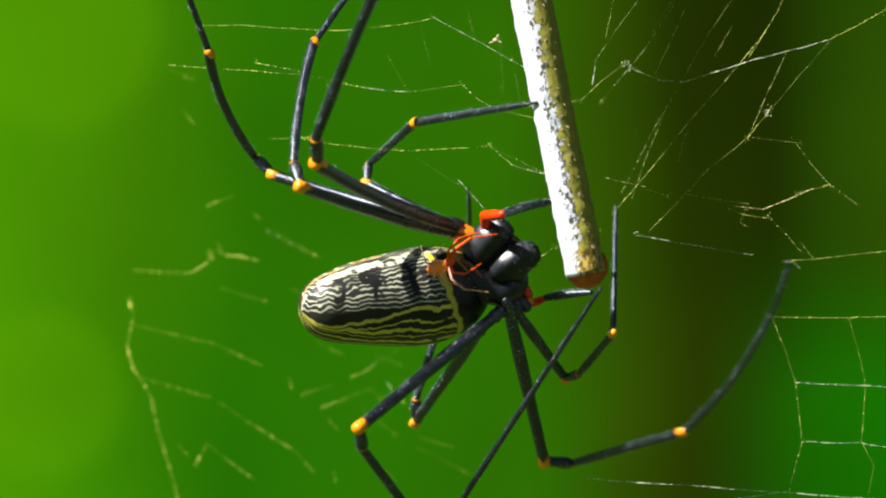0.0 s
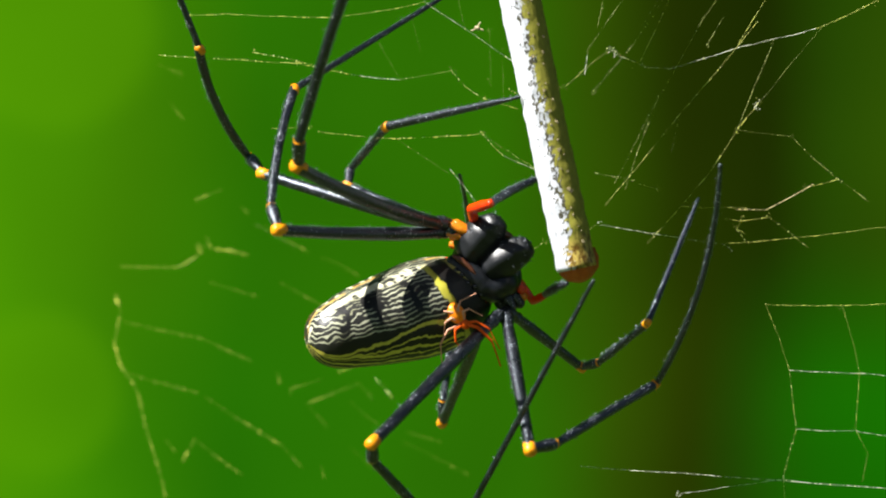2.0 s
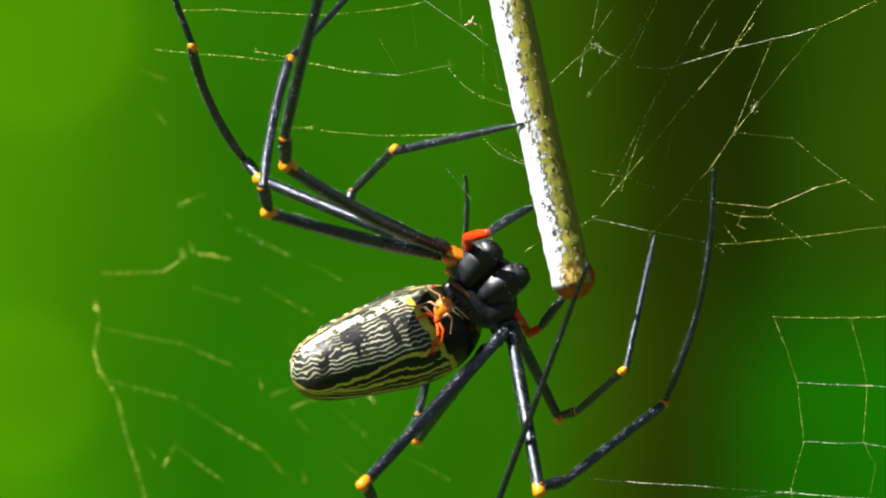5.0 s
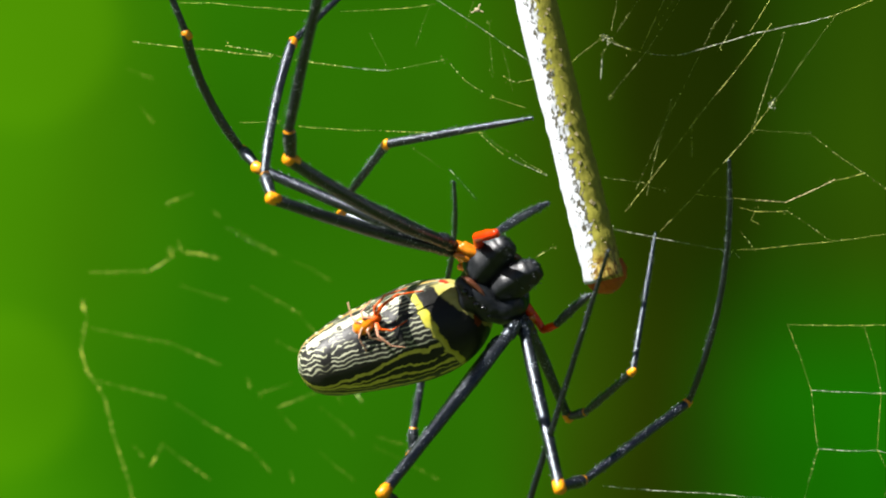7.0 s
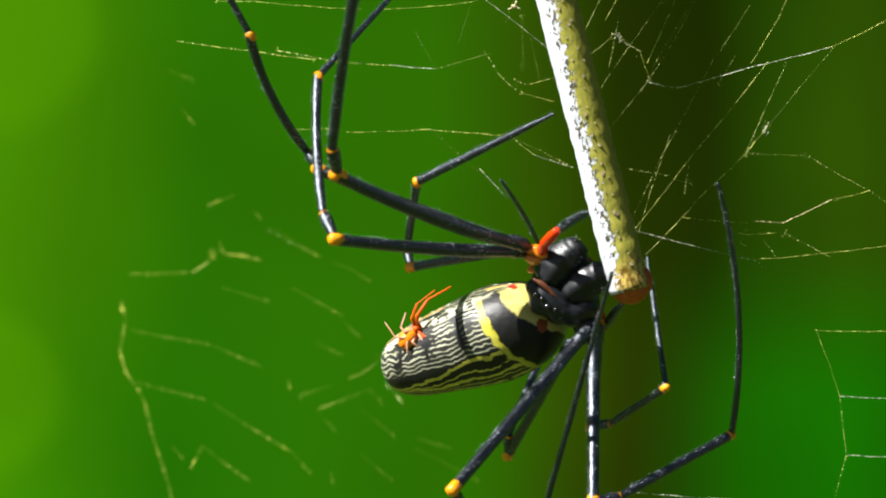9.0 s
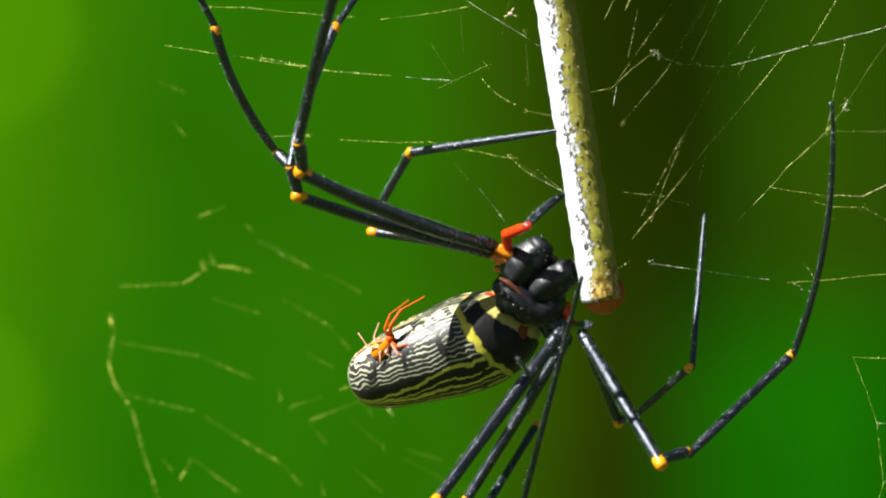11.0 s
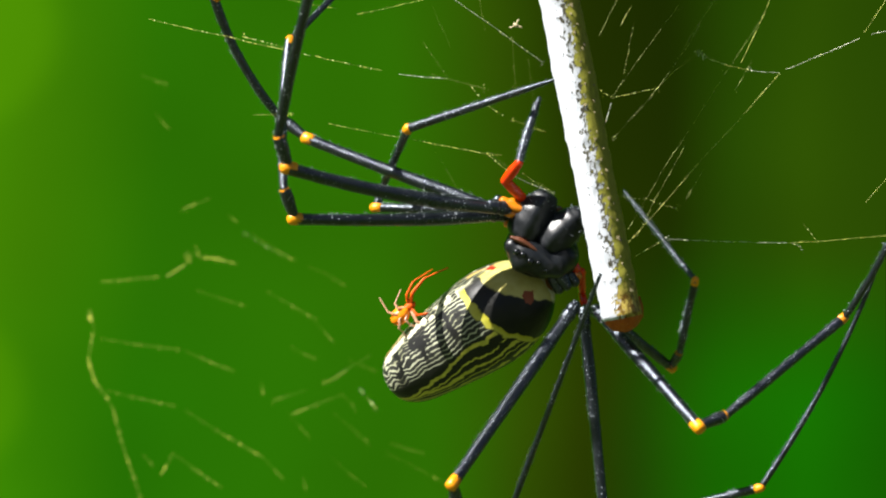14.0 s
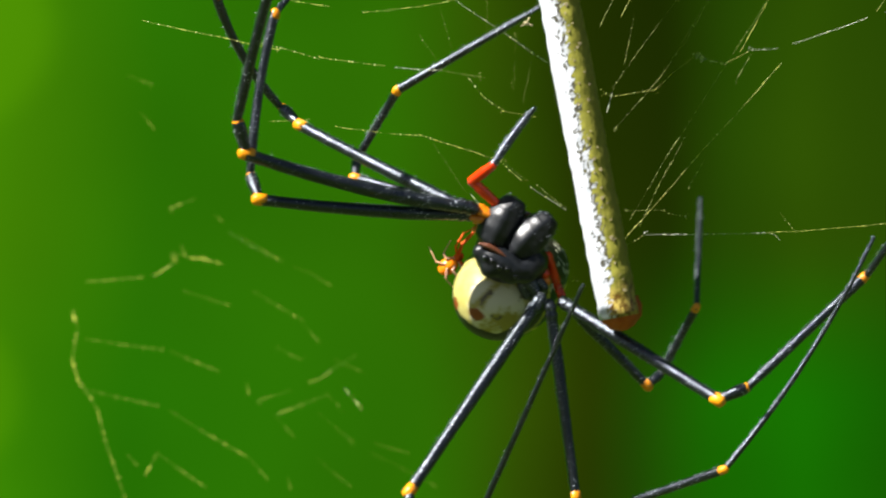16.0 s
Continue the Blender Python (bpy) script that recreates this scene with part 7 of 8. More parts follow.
    follow_limb(limbs["leg_lower_long"], [
        (0, 1.88, -2.52, -6.14, 7.74, 12.43, -30.25, 11.99, 14.38, -30.76, 27.75, -3.1, -25.02, 40.69, -30.6, 0.15),
        (0.5, 2.52, 0.61, -6.05, 10.2, -17.1, -27.65, 14.05, -14.41, -27.53, 31.17, 2.06, -22.76, 42.58, -25.42, 3.17),
        (1, 2.51, -0.36, -7.43, 2.66, -20.14, -28.59, 6.19, -17.27, -29.79, 24.66, -1.6, -30.29, 40.21, -29.47, -7.08),
        (1.5, 2.26, -0.08, -7.53, 2.42, -21.09, -27.47, 5.55, -17.67, -28.27, 20.77, 0.82, -24.57, 21.64, -38.5, -21.35),
        (2, 2.67, -0.8, -8.13, 5.71, -22.61, -26.95, 9.56, -19.99, -26.31, 24.77, -2.82, -18.5, 32.52, -24.95, 13.24),
        (2.5, 2.49, -0.59, -7.9, 6.67, -22.12, -26.82, 10.21, -19.1, -26.18, 25.69, -2.5, -17.71, 31.64, -24.8, 14.3),
        (3, 1.66, -0.78, -7.95, 7.28, -21.13, -27.78, 10.63, -17.85, -27.43, 26.47, -2.14, -17.96, 28.76, -24.06, 14.77),
        (3.3, 2.5, -0.55, -8.31, 6.46, -21.2, -28.23, 9.92, -18.05, -27.78, 25.46, -2.26, -17.96, 30.78, -23.94, 14.59),
        (3.5, 2.25, -0.67, -8.09, 6.94, -21.03, -28.15, 10.43, -17.93, -27.54, 26.21, -2.3, -17.87, 29.45, -23.28, 15.4),
        (3.7, 2.91, -0.61, -8.32, 7.21, -20.63, -28.8, 11.07, -18.02, -28.16, 26.46, -2.23, -18.12, 29.96, -23.07, 15.2),
        (5.8, 4.18, -0.77, -6.26, 8.02, -18.74, -28.65, 11.6, -15.78, -27.89, 27.02, -0.28, -17.45, 33.95, -17.86, 17.19),
        (6, 4.2, -0.67, -6.22, 8.08, -18.57, -28.67, 11.68, -15.65, -27.89, 27.23, -0.27, -17.46, 34.22, -17.79, 17.21),
        (6.5, 4.18, -0.75, -6.42, 8.72, -18.18, -29.1, 12.44, -15.51, -28.07, 27.73, 0.25, -17.81, 33.65, -16.94, 17.21),
        (7, 3.92, -0.67, -6.47, 8.8, -17.68, -29.4, 12.54, -14.96, -28.61, 28.46, -0.04, -18.06, 33.17, -16.75, 17.38),
        (7.5, 3.92, -0.77, -6.51, 9.2, -17.47, -29.58, 12.81, -14.55, -28.81, 29.07, 0.2, -18.57, 33.27, -15.51, 17.39),
        (8, 4.33, -0.7, -6.23, 9.32, -16.99, -29.66, 13.3, -14.67, -28.76, 29.63, -0.02, -18.48, 34.1, -14.73, 17.87),
        (8.5, 3.33, -0.77, -6.84, 5.71, -17.51, -30.35, 9.34, -14.53, -30.17, 26.23, 0.43, -21.35, 26.82, -13.22, 15.67),
        (9, 3.89, -1.12, -7.08, 3.18, -17.02, -31.28, 7, -14.36, -30.68, 24.39, 0.42, -22.52, 21.39, -12.64, 14.6),
        (9.2, 4.18, -0.61, -7.44, 1.71, -17.9, -30.55, 6.17, -16.58, -29.84, 22.04, 0.45, -23.11, 17.3, -13.08, 13.65),
        (11.3, 7.64, -0.43, -8.13, 20.15, -20.92, -24.34, 23.94, -18.35, -23.26, 39.72, -6.88, -8.89, 44.55, -20.64, 27.77),
        (11.5, 7.26, -0.74, -8.36, 21, -20.82, -24.07, 24.67, -18.27, -22.61, 40.38, -6.74, -8.21, 44.44, -20.65, 28.49),
        (12, 7.65, -0.56, -8.99, 21.34, -21.1, -24.14, 25.13, -18.65, -22.83, 41.43, -7.96, -8.44, 46.23, -21.31, 28.39),
        (12.5, 7.75, -0.68, -10.28, 21.41, -21.26, -25.42, 25.21, -18.78, -24.18, 41.61, -7.9, -10.06, 46.68, -21.63, 26.59),
        (13, 7.91, -0.58, -11.1, 20.86, -21.34, -26.6, 24.72, -19.05, -25.2, 41.4, -8.78, -10.94, 45.94, -22.54, 25.76),
        (13.2, 8.08, -0.62, -10.77, 20.6, -21.19, -26.88, 24.43, -18.82, -25.55, 41.55, -9.12, -11.4, 47.24, -23.03, 25.08),
        (13.5, 8.35, -0.71, -10.29, 20.2, -20.94, -27.3, 24, -18.45, -26.08, 41.76, -9.76, -12.08, 49.19, -23.85, 24.03),
        (13.6, 8.34, -0.62, -10.44, 20.47, -20.84, -27.26, 24.34, -18.5, -25.96, 42.12, -9.74, -12.03, 50.25, -25.08, 23.41),
        (13.8, 8.31, -0.45, -10.73, 21.03, -20.64, -27.15, 25.02, -18.63, -25.72, 42.84, -9.68, -11.95, 52.43, -26.94, 22.21),
        (14, 8.32, -0.52, -11.09, 21.53, -20.78, -27.03, 25.65, -19.11, -25.51, 43.53, -10.19, -11.8, 55.38, -26.14, 22.3),
        (14.25, 8.32, -0.57, -10.27, 22.94, -20.46, -25.42, 27.2, -19.01, -24.08, 45.37, -10.58, -10.43, 58.98, -25.69, 23.39),
        (14.5, 8.31, -0.53, -9.42, 24.37, -19.86, -23.82, 28.76, -18.64, -22.67, 47.22, -10.79, -9.06, 62.42, -25.71, 24.16),
        (14.75, 8.51, -0.55, -9.21, 26.43, -18.84, -22.76, 30.77, -17.83, -21.27, 48.77, -10.5, -6.8, 61.94, -26.16, 26.94),
        (15, 8.7, -0.57, -9, 28.53, -17.44, -21.7, 32.81, -16.75, -19.88, 50.34, -10.07, -4.53, 61.19, -26.68, 29.58),
        (15.5, 9.25, -0.89, -9.91, 31.14, -14.41, -23.22, 35.37, -14.64, -21.17, 53.24, -8.69, -5.93, 67.86, -27.06, 25.79),
        (16, 7.86, -0.64, -9, 29.55, -14.09, -22.7, 33.88, -13.84, -20.87, 51.39, -8.53, -4.99, 63.33, -28.67, 26.78),
    ])
    follow_limb(limbs["palp_upper"], [
        (0, -1.1, -1.15, 4.16, -1.5, -5.34, 6.93, 0.95, -8.95, 7.05, 8.59, -1.77, 9.04),
        (0.5, -1.69, -1.05, 4.49, -1.76, -5.26, 7.26, 0.43, -9.01, 7.62, 8.06, -2.01, 10.2),
        (1, -1.86, -1.11, 4.58, -2.17, -5.47, 7.08, 0.27, -9.07, 7.43, 7.51, -1.43, 9.21),
        (1.5, -1.69, -1.11, 4.58, -1.75, -5.33, 7.34, 0.44, -9.1, 7.45, 7.84, -1.62, 9.29),
        (2, -1.94, -1.04, 5.26, -2.41, -5.61, 7.33, 0.32, -8.93, 8.11, 7.64, -2.18, 11.95),
        (2.5, -1.69, -1.27, 5.18, -2.17, -6.01, 6.83, 1.11, -8.82, 7.45, 7.95, -1.1, 10.23),
        (3, -1.68, -0.88, 5.01, -2.19, -5.69, 6.43, 0.28, -9.2, 7.23, 6.91, -1.48, 10.46),
        (3.3, -1.94, -1.34, 4.6, -2.3, -5.59, 7.27, 0.32, -8.93, 8.31, 6.12, -0.73, 11.92),
        (3.5, -2.36, -1.23, 4.67, -2.83, -5.46, 7.36, -0.11, -8.74, 8.33, 6.42, -1.33, 12.4),
        (3.7, -2.27, -1.32, 4.59, -2.99, -5.34, 7.53, -0.35, -8.66, 8.58, 6.25, -1.52, 12.98),
        (5.8, -2.28, -1.13, 5.28, -2.16, -5.95, 6.71, 0.98, -8.97, 7.11, 8.08, -1.96, 10.89),
        (6, -2.3, -1.14, 5.28, -2.18, -5.97, 6.7, 0.98, -8.95, 7.11, 8.14, -2, 10.89),
        (6.5, -2.28, -1.23, 5.28, -2.14, -5.98, 6.95, 0.99, -8.96, 7.6, 8.1, -1.92, 11.31),
        (7, -2.36, -1, 4.77, -2.84, -5.72, 6.45, -0.12, -9.09, 7.02, 7.6, -3.21, 11.45),
        (7.5, -2.37, -1.11, 5.02, -2.18, -5.76, 6.95, 0.69, -9.01, 7.51, 7.88, -2.93, 12.54),
        (8, -2.37, -1.23, 4.6, -2.7, -5.57, 7.13, 0.25, -8.78, 7.36, 8.45, -2.58, 10.22),
        (8.5, -4.23, -1.28, 4.85, -4.33, -5.86, 6.96, -1.08, -8.65, 7.77, 6.24, -1.3, 10.31),
        (9, -4.07, -0.97, 3.92, -3.36, -5.48, 6.04, -1.81, -9.22, 7.69, 3.09, -0.14, 10.41),
        (9.2, -3.41, -1.06, 3.75, -2.29, -5.25, 6.31, -1.61, -9.38, 7.54, 1.7, 0.44, 10.08),
        (11.3, -3.63, -1.46, 5.02, -4.56, -5.73, 7.53, -1.28, -8.34, 8.76, 4.49, -1.24, 14.25),
        (11.5, -3.63, -1.37, 5.69, -4.84, -5.66, 8.04, -1.73, -8.38, 9.43, 3.88, -1.47, 15.33),
        (12, -3.63, -1.48, 5.44, -4.98, -5.63, 7.95, -1.84, -8.06, 9.76, 3.9, -1.13, 15.5),
        (12.5, -1.88, -1.77, 5.43, -3.81, -5.41, 8.32, -0.78, -8.11, 9.94, 3.22, 0.85, 14.13),
        (13, -2.16, -2.15, 5.45, -4.71, -5.72, 7.92, -1.05, -6.95, 9.95, 3.43, 1.89, 13.9),
        (13.2, -2.22, -2.17, 5.44, -4.54, -5.52, 8.41, -1.01, -6.84, 10.62, 3.42, 1.87, 14.91),
        (13.5, -2.32, -2.33, 5.46, -4.25, -5.16, 9.16, -1.01, -6.79, 11.59, 3.42, 1.63, 16.43),
        (13.6, -2.36, -2.15, 5.41, -4.52, -4.97, 8.99, -1.54, -7.03, 11.42, 2.64, 0.84, 17.3),
        (13.8, -2.44, -1.79, 5.31, -5.04, -4.52, 8.65, -2.61, -7.21, 11.08, 1.06, -1.08, 19.01),
        (14, -2.47, -1.38, 5.19, -5.59, -3.8, 8.32, -3.63, -6.76, 10.86, -0.57, -3.32, 20.49),
        (14.25, -2.35, -2.15, 5.56, -5.08, -4.39, 9.15, -2.64, -5.78, 12.49, 0.82, -0.99, 21.38),
        (14.5, -2.2, -2.84, 6, -4.34, -4.38, 10.29, -1.88, -5.02, 13.84, 2.11, 0.51, 22.04),
        (14.75, -2.77, -2.25, 5.87, -5.35, -4.08, 9.79, -2.75, -5.64, 12.92, 1.88, -0.87, 21.27),
        (15, -3.32, -1.66, 5.77, -6.13, -3.3, 9.62, -3.85, -6.41, 11.66, 1.53, -3.32, 20.35),
        (15.5, -1.66, -1.9, 5.17, -5.03, -3.89, 8.34, -2.11, -6.19, 10.62, 4.82, -3.27, 18.19),
        (16, -2.31, -2.14, 5.86, -5.9, -3.41, 9.16, -2.85, -5.63, 11.36, 3.26, -3.45, 19.83),
    ])
    follow_limb(limbs["palp_lower"], [
        (0, 3.98, 1.95, -3.35, 5.51, 6.21, -6.24, 7.69, 4.31, -5.36, 14.44, 0.32, -4.47),
        (0.5, 3.8, 2.83, -2.83, 7.02, 5.79, -5.95, 8.26, 3.24, -4.91, 11.8, -3.63, -3.31),
        (1, 4.08, 2.45, -2.52, 7.05, 5.1, -6.13, 8.91, 2.89, -5.24, 12, -4.22, -3.74),
        (1.5, 3.81, 2.81, -2.36, 7.1, 3.91, -6.46, 9.05, 1.75, -5.65, 12.13, -5.3, -3.89),
        (2, 3.71, 2.91, -2.03, 6.84, 3.52, -6.36, 8.61, 1.28, -5.38, 11.55, -5.84, -3.63),
        (2.5, 4.28, 2.69, -2.15, 7.23, 4.29, -6.34, 8.45, 1.66, -5.48, 10.97, -5.44, -3.14),
        (3, 3.83, 2.44, -2.53, 6.45, 4.83, -6.57, 8.05, 2.49, -5.5, 10.15, -4.79, -3.3),
        (3.3, 4.09, 2.61, -3, 6.22, 4.85, -7.39, 7.62, 2.38, -6.34, 9.94, -4.69, -3.71),
        (3.5, 3.98, 2.35, -2.68, 5.78, 4.95, -7.03, 7.37, 2.55, -6.1, 9.67, -4.53, -3.46),
        (3.7, 4.03, 2.76, -3.04, 6.21, 4.54, -7.62, 7.63, 2.2, -6.34, 9.67, -4.89, -3.52),
        (5.8, 4.09, 2.56, -2.99, 7.05, 3.44, -7.38, 8.68, 1.13, -6.32, 12.7, -3.78, -1.63),
        (6, 4.12, 2.55, -2.99, 7.11, 3.34, -7.38, 8.75, 1.03, -6.32, 12.8, -3.86, -1.63),
        (6.5, 4.17, 2.68, -2.86, 7.27, 2.95, -7.25, 9.26, 0.81, -6.49, 13.28, -4.44, -2.18),
        (7, 4.07, 2.6, -2.9, 7.07, 2.67, -7.36, 9, 0.49, -6.56, 13.85, -3.81, -2.05),
        (7.5, 4.07, 2.63, -2.89, 7.16, 2.8, -7.29, 9.09, 0.54, -6.73, 13.94, -3.76, -2.22),
        (8, 4.3, 2.88, -2.76, 6.87, 3.4, -7.45, 8.61, 0.98, -6.91, 12.59, -4.15, -2.43),
        (8.5, 3.44, 2.38, -3.55, 5, 5.17, -7.88, 6.41, 2.66, -6.95, 9.91, -3.25, -3.05),
        (9, 3.62, 2.2, -4.47, 4.67, 6.47, -7.56, 5.8, 3.82, -6.64, 7.99, -2.91, -3.15),
        (9.2, 3.9, 2.47, -4.67, 4.51, 6.51, -8.16, 5.23, 3.73, -7.24, 6.14, -3.05, -3.3),
        (11.3, 5.29, 2.37, -2.55, 5.89, 7.01, -5.19, 6.63, 4.34, -6.39, 8.84, -3.24, -6.64),
        (11.5, 5.31, 2.52, -1.89, 5.91, 6.91, -4.92, 6.65, 4.25, -6.15, 8.57, -3.38, -6.8),
        (12, 5.29, 2.4, -2.13, 6.14, 7, -4.77, 6.63, 4.27, -5.97, 8.84, -3.15, -7.47),
        (12.5, 4.96, 2.5, -4.23, 5.54, 6.91, -7.26, 6.29, 4.25, -8.48, 8.51, -3.32, -8.33),
        (13, 5.13, 2.49, -3.81, 5.72, 6.56, -7.26, 6.48, 4.5, -9.34, 8.67, -3.05, -10),
        (13.2, 5.3, 2.49, -3.8, 5.7, 6.44, -7.42, 6.37, 4.54, -9.67, 8.79, -2.94, -10.34),
        (13.5, 5.54, 2.5, -3.8, 5.67, 6.23, -7.67, 6.21, 4.62, -10.17, 8.95, -2.75, -10.85),
        (13.6, 5.63, 2.5, -4.05, 5.76, 6.32, -7.83, 6.26, 4.58, -10.26, 9.07, -2.74, -11.19),
        (13.8, 5.8, 2.48, -4.55, 5.96, 6.46, -8.16, 6.37, 4.49, -10.41, 9.3, -2.69, -11.86),
        (14, 5.98, 2.44, -5.05, 6.15, 6.57, -8.49, 6.48, 4.4, -10.57, 9.53, -2.61, -12.54),
        (14.25, 5.75, 2.56, -3.79, 5.88, 6.32, -7.63, 6.45, 4.22, -9.73, 9.56, -2.37, -12.75),
        (14.5, 5.53, 2.71, -2.55, 5.62, 6.06, -6.75, 6.42, 4.09, -8.89, 9.59, -1.88, -12.97),
        (14.75, 5.53, 2.46, -2.32, 5.86, 6.2, -6.16, 6.66, 4.74, -8.68, 10.03, -1.25, -12.56),
        (15, 5.53, 2.21, -2.09, 6.13, 6.21, -5.62, 6.91, 5.41, -8.43, 10.47, -0.57, -12.16),
        (15.5, 6.34, 2.41, -2.53, 7.29, 5.37, -6.91, 8.48, 5.05, -9.67, 13.84, 0.33, -13.01),
        (16, 5.53, 2.5, -1.68, 6.99, 5.01, -6.21, 8.05, 5, -9.03, 13.01, -0.01, -12.59),
    ])
    follow_axis(abdomen, [
        (0, -1.75, 4.1, -3.8, -0.896, -0.431, -0.108),
        (0.5, -1.37, 4.1, -3.76, -0.870, -0.458, -0.182),
        (1, -1.6, 4.1, -4.1, -0.860, -0.448, -0.245),
        (1.5, -1, 4.1, -4.71, -0.878, -0.413, -0.243),
        (2, -0.6, 4.1, -4.64, -0.864, -0.430, -0.260),
        (2.5, -0.78, 4.1, -4.86, -0.839, -0.477, -0.263),
        (3, -1.21, 4.1, -4.8, -0.832, -0.478, -0.280),
        (3.3, -1.23, 4.1, -5.64, -0.831, -0.479, -0.282),
        (3.5, -1.33, 4.1, -5.32, -0.840, -0.451, -0.302),
        (3.7, -1.24, 4.1, -5.16, -0.827, -0.476, -0.298),
        (5.8, -1.22, 4.1, -4.41, -0.911, -0.130, -0.292),
        (6, -1.25, 4.1, -4.42, -0.912, -0.123, -0.290),
        (6.5, -1.23, 4.1, -4.55, -0.910, -0.105, -0.303),
        (7, -1.32, 4.1, -4.17, -0.907, -0.086, -0.313),
        (7.5, -1.23, 4.1, -4.33, -0.907, -0.068, -0.313),
        (8, -1.06, 4.1, -3.91, -0.946, 0.000, -0.325),
        (8.5, -0.78, 4.1, -4.08, -0.946, 0.000, -0.324),
        (9, -0.61, 4.1, -4.14, -0.898, 0.297, -0.325),
        (9.2, -0.76, 4.1, -4.33, -0.945, 0.000, -0.327),
        (11.3, 0.62, 4.1, -5.52, -0.934, 0.080, -0.348),
        (11.5, 0.62, 4.1, -5.24, -0.918, 0.179, -0.353),
        (12, 0.56, 4.1, -5.38, -0.909, 0.161, -0.385),
        (12.5, 1.45, 4.1, -6.54, -0.851, 0.348, -0.394),
        (13, 1.55, 4.1, -6.38, -0.813, 0.392, -0.431),
        (13.2, 1.16, 4.1, -6.61, -0.823, 0.325, -0.467),
        (13.5, 0.57, 4.1, -6.98, -0.835, 0.186, -0.517),
        (13.6, 0.55, 4.1, -6.86, -0.825, 0.209, -0.525),
        (13.8, 0.51, 4.1, -6.61, -0.804, 0.248, -0.540),
        (14, 0.47, 4.1, -6.36, -0.783, 0.282, -0.555),
        (14.25, -2.25, 2.61, -8.87, -0.226, 0.893, -0.390),
        (14.5, -2.29, 2.6, -8.73, 0.111, 0.987, 0.115),
        (14.75, -3.40, 2.4, -9.48, 0.36, 0.67, 0.652),
        (15, -4.50, 2.4, -9.34, 0.431, 0.621, 0.661),
        (15.3, -4.1, 3.6, -9.1, 0.760, 0.250, 0.601),
        (15.5, -3.4, 3.8, -9.8, 0.792, 0.060, 0.612),
        (15.7, -4.9, 3.6, -9.9, 0.786, 0.180, 0.594),
        (15.8, -5.4, 2.8, -9.63, 0.685, 0.554, 0.473),
        (16, -4.3, 2.2, -9.7, 0.35, 0.9, 0.24),
    ], ((14, 0), (14.5, 35), (15, 35), (15.3, 0), (15.7, 0), (16, 35)))
    walk(carapace, [(t, pose(0, 0, 0, 0, -tilt, 0) @ Matrix.Rotation(radians(nod), 4, (1, 0, -1))) for t, tilt, nod in [
        (0, 0, 10), (3.7, 1, 10), (6, 0, 8), (8, 0, 8), (9.2, 0, 6), (12, 2, 3), (13.5, 8, 0), (14, 12, 0), (16, 13, 0)]])
    walk(stick, [rolled(t, x, y, z, lean, roll) for t, x, y, z, lean, roll in [
        (0, 21.2, -8.82, -5.28, -11.09, 14),
        (0.5, 21.12, -8.82, -4.45, -9.18, 13.7),
        (1, 20.54, -8.82, -3.88, -9.99, 13.5),
        (1.5, 20.46, -8.82, -4.7, -9.91, 13.2),
        (2, 19.88, -8.82, -4.45, -11.75, 12.9),
        (2.5, 20.29, -8.82, -4.04, -10.63, 12.6),
        (3, 20.7, -8.82, -5.28, -12.18, 12.4),
        (3.3, 16.99, -8.82, -6.1, -10.99, 12.2),
        (3.5, 19.05, -8.82, -6.1, -11.52, 12.1),
        (3.7, 18.64, -8.82, -7.18, -10.93, 12),
        (5.8, 21.28, -8.82, -6.52, -13.2, 5),
        (6, 21.84, -8.82, -6.43, -13.3, 5),
        (6.5, 21.36, -8.82, -6.68, -13.78, 4.5),
        (7, 24, -8.82, -6.1, -13.75, 4),
        (7.5, 24.17, -8.82, -6.52, -13.52, 4),
        (8, 24.99, -8.82, -7.75, -12.74, 4),
        (8.5, 27.47, -8.82, -7.59, -14.62, 2),
        (9, 27.71, -8.82, -7.59, -14.01, -2),
        (9.2, 27.47, -8.82, -8.99, -12.8, -1),
        (11.3, 23.34, -8.82, -9.16, -8.75, 6),
        (11.5, 25.82, -8.82, -9.82, -9.23, 8),
        (12, 23.34, -8.82, -9.98, -9.4, 13),
        (12.5, 22.76, -8.82, -9.4, -9.51, 18),
        (13, 24.41, -8.82, -11.05, -9.87, 22),
        (13.2, 23.59, -8.82, -11.22, -10.1, 22),
        (13.5, 22.35, -8.82, -11.46, -10.45, 22),
        (13.6, 23.18, -8.82, -11.5, -10.56, 22),
        (13.8, 24.83, -8.82, -11.56, -10.77, 22),
        (14, 26.48, -8.82, -11.63, -10.99, 22),
        (14.25, 24.08, -8.82, -11.96, -10.54, 22),
        (14.5, 21.69, -8.82, -12.29, -10.09, 22),
        (14.75, 24.29, -8.82, -12.62, -10.16, 19.5),
        (15, 26.89, -8.82, -12.95, -10.24, 17),
        (15.5, 20.54, -8.82, -14.35, -9.14, 12),
        (16, 26.06, -8.82, -11.46, -10.55, 7),
    ]])
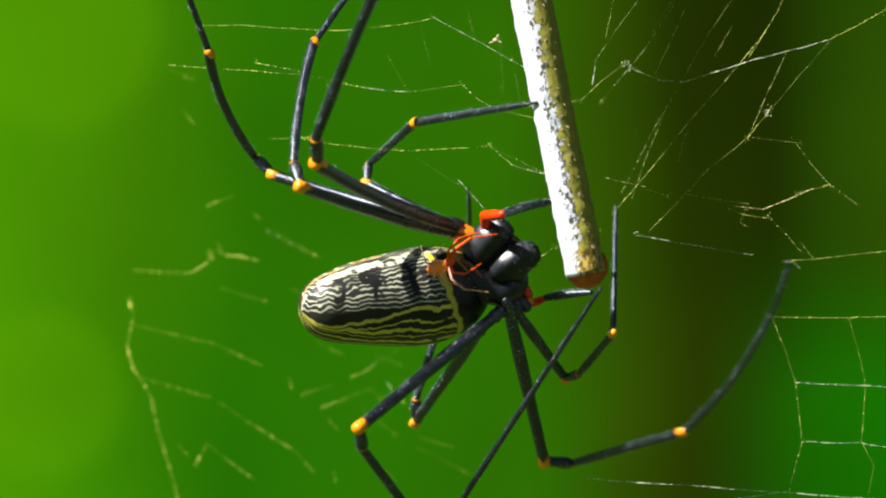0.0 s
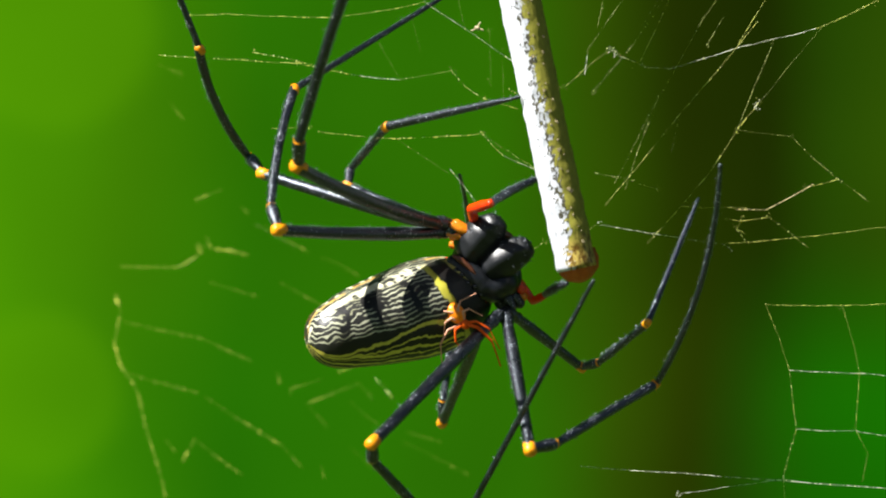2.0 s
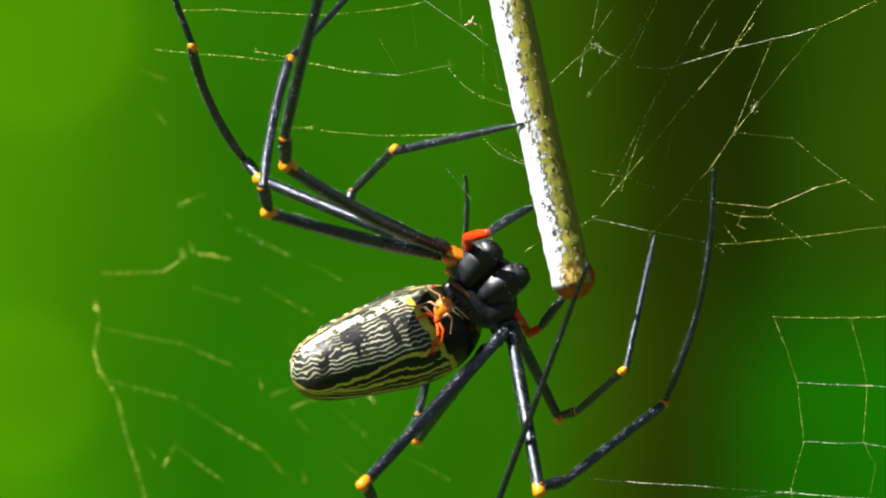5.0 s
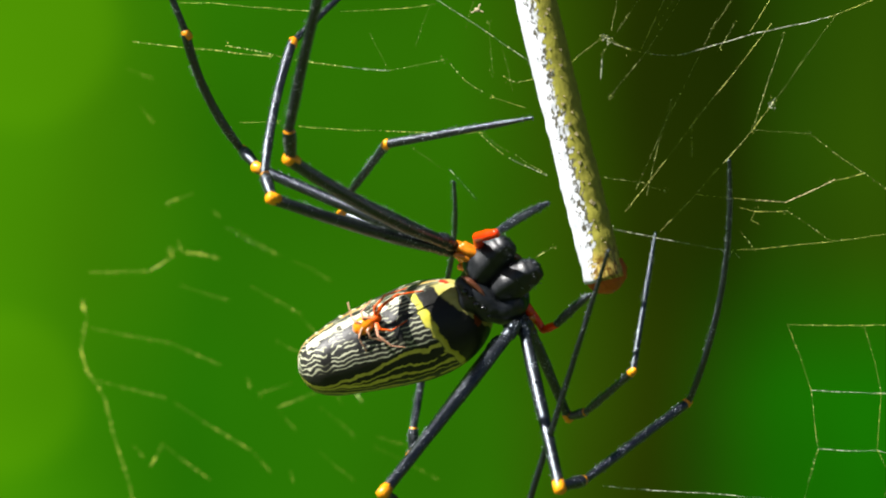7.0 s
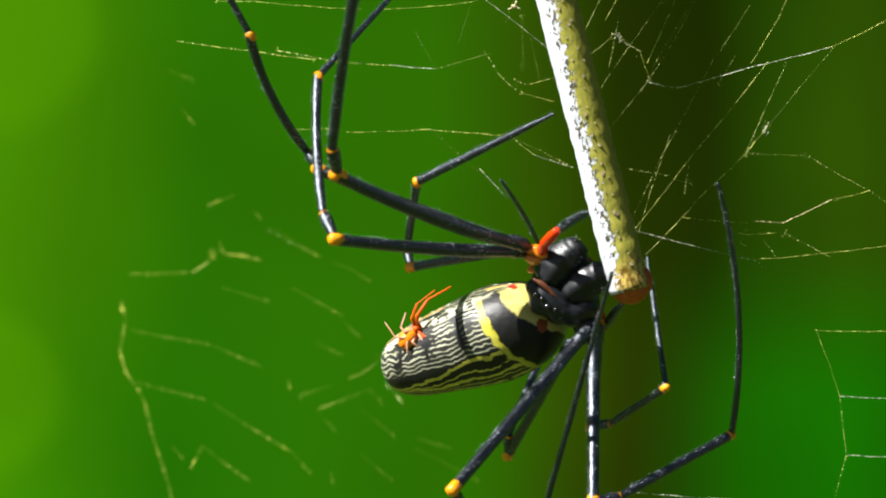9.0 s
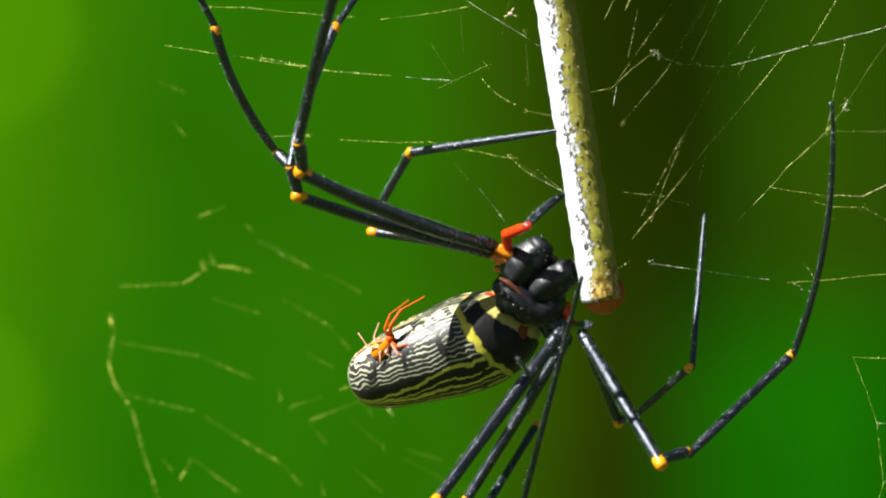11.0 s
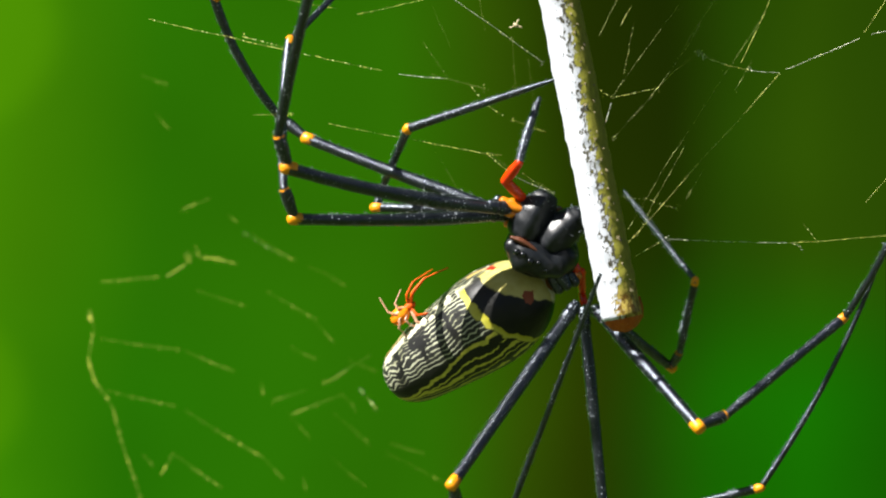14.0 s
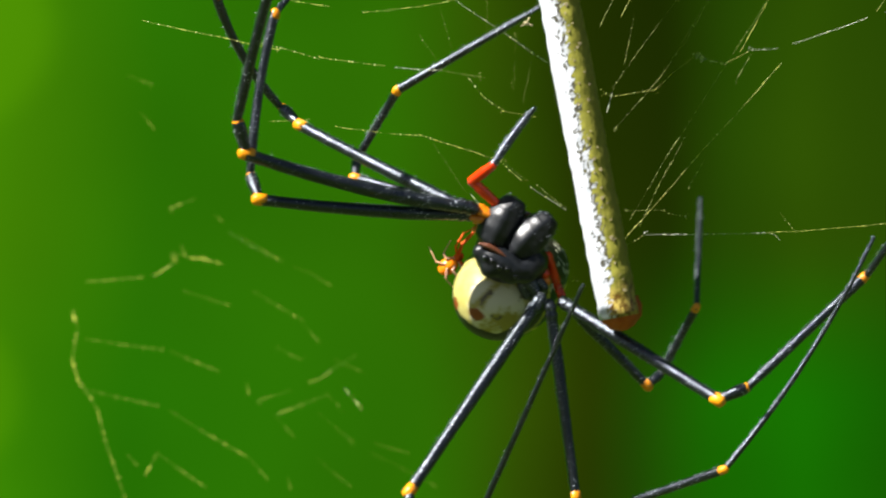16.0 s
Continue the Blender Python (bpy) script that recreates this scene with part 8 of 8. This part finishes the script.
    walk(small_spider, [carried(t, x, y, z, 0, turn) for t, x, y, z, turn in [
        (0, 0.08, -6.22, -2.40, 30),
        (0.5, 1.35, 0.00, 0.50, 40),
        (1, 2.56, -6.85, -4.89, 20),
        (1.5, 3.40, -6.57, -8.61, -40),
        (2, 2.57, -6.43, -10.28, -50),
        (2.5, 3.81, -6.36, -10.70, -40),
        (3, 5.05, -6.43, -10.68, -30),
        (3.3, 2.99, -4.96, -11.55, -30),
        (3.5, 4.24, -5.31, -11.13, -30),
        (3.7, 4.24, -5.45, -11.55, -20),
        (5.8, -2.83, -4.33, -8.66, 200),
        (6, -2.46, -4.33, -8.58, 204),
        (6.5, -7.48, 0.43, -5.80, 215),
        (7, -10.74, -4.12, -10.74, 30),
        (7.5, -16.22, -2.44, -12.29, 40),
        (8, -14.33, -0.97, -13.32, 40),
        (8.5, -9.56, -0.55, -13.34, 40),
        (9, -4.60, 5.89, -12.66, 50),
        (9.2, -4.11, -0.90, -14.34, 45),
        (11.3, -8.82, 0.99, -14.04, 50),
        (11.5, -6.15, 2.88, -14.95, 50),
        (12, -8.68, 2.74, -15.28, 50),
        (12.5, -6.64, 7.01, -12.26, 50),
        (13, -5.05, 10.01, -11.73, 40),
        (13.2, -7.19, 8.54, -11.94, 40),
        (13.5, -10.36, 5.74, -12.23, 40),
        (13.6, -9.42, 6.09, -11.64, 41),
        (13.8, -7.52, 6.65, -10.46, 43),
        (14, -5.62, 7.07, -9.28, 45),
        (14.25, -3.23, 13.23, -5.51, 38),
        (14.5, -0.78, 13.93, -1.64, 30),
        (14.75, 5.27, 13.93, 4.62, 35),
        (15, 11.30, 13.93, 10.87, 40),
        (15.5, -3.33, 8.12, 0.94, 20),
        (16, 1.63, 11.55, -1.89, 40),
    ]])
    walk(insect, [carried(t, x, y, z) for t, x, y, z in [
        (0, 7.83, 1.68, 31.09),
        (0.5, 8.51, 1.68, 32.52),
        (1, 6.57, 1.68, 33.11),
        (1.5, 6.66, 1.68, 32.52),
        (2, 5.14, 1.68, 32.94),
        (2.5, 6.66, 1.68, 34.2),
        (3, 4.3, 1.68, 32.69),
        (3.3, 2.44, 1.68, 32.94),
        (3.5, 4.3, 1.68, 32.94),
        (3.7, 4.72, 1.68, 32.52),
        (5.8, 3.88, 1.68, 34.62),
        (6, 4.31, 1.68, 34.71),
        (6.5, 3.03, 1.68, 34.79),
        (7, 5.14, 1.68, 35.64),
        (7.5, 5.81, 1.68, 36.14),
        (8, 8.09, 1.68, 35.3),
        (8.5, 8.76, 1.68, 35.05),
        (9, 10.61, 1.68, 36.14),
        (9.2, 10.87, 1.68, 34.37),
        (11.3, 10.03, 1.68, 35.05),
        (11.5, 11.71, 1.68, 34.62),
        (12, 8.68, 1.68, 34.79),
        (12.5, 11.88, 1.68, 36.73),
        (13, 10.78, 1.68, 34.62),
        (13.2, 9.7, 1.68, 34.35),
        (13.5, 8.09, 1.68, 33.95),
        (13.6, 8.64, 1.68, 33.83),
        (13.8, 9.76, 1.68, 33.6),
        (14, 10.87, 1.68, 33.36),
        (14.25, 9.27, 1.68, 31.68),
        (14.5, 7.67, 1.68, 29.99),
        (14.75, 9.98, 1.68, 30.54),
        (15, 12.3, 1.68, 31.09),
        (15.5, 8.76, 1.68, 30.83),
        (16, 12.47, 1.68, 33.61),
    ]])
    for web in (web_left, web_top, web_upper, web_line, web_rays, web_ladder):
        walk(web, [carried(t, 0, 0, 0) for t in WEB_KEYS])
    for thread, web, since, first, last in threads:
        far, rows = (0.5 + web["depth"]) / 0.5 * MM, []
        for k, t in enumerate(WEB_KEYS):
            a, b = pulled(web, first, since, k), pulled(web, last, since, k)
            turn = math.degrees((last - first).angle_signed(b - a))
            rows.append((t, pose((a.x + b.x) / 2 * far, web["depth"], (a.y + b.y) / 2 * far, 0, turn, 0)))
        walk(thread, rows)


motions()
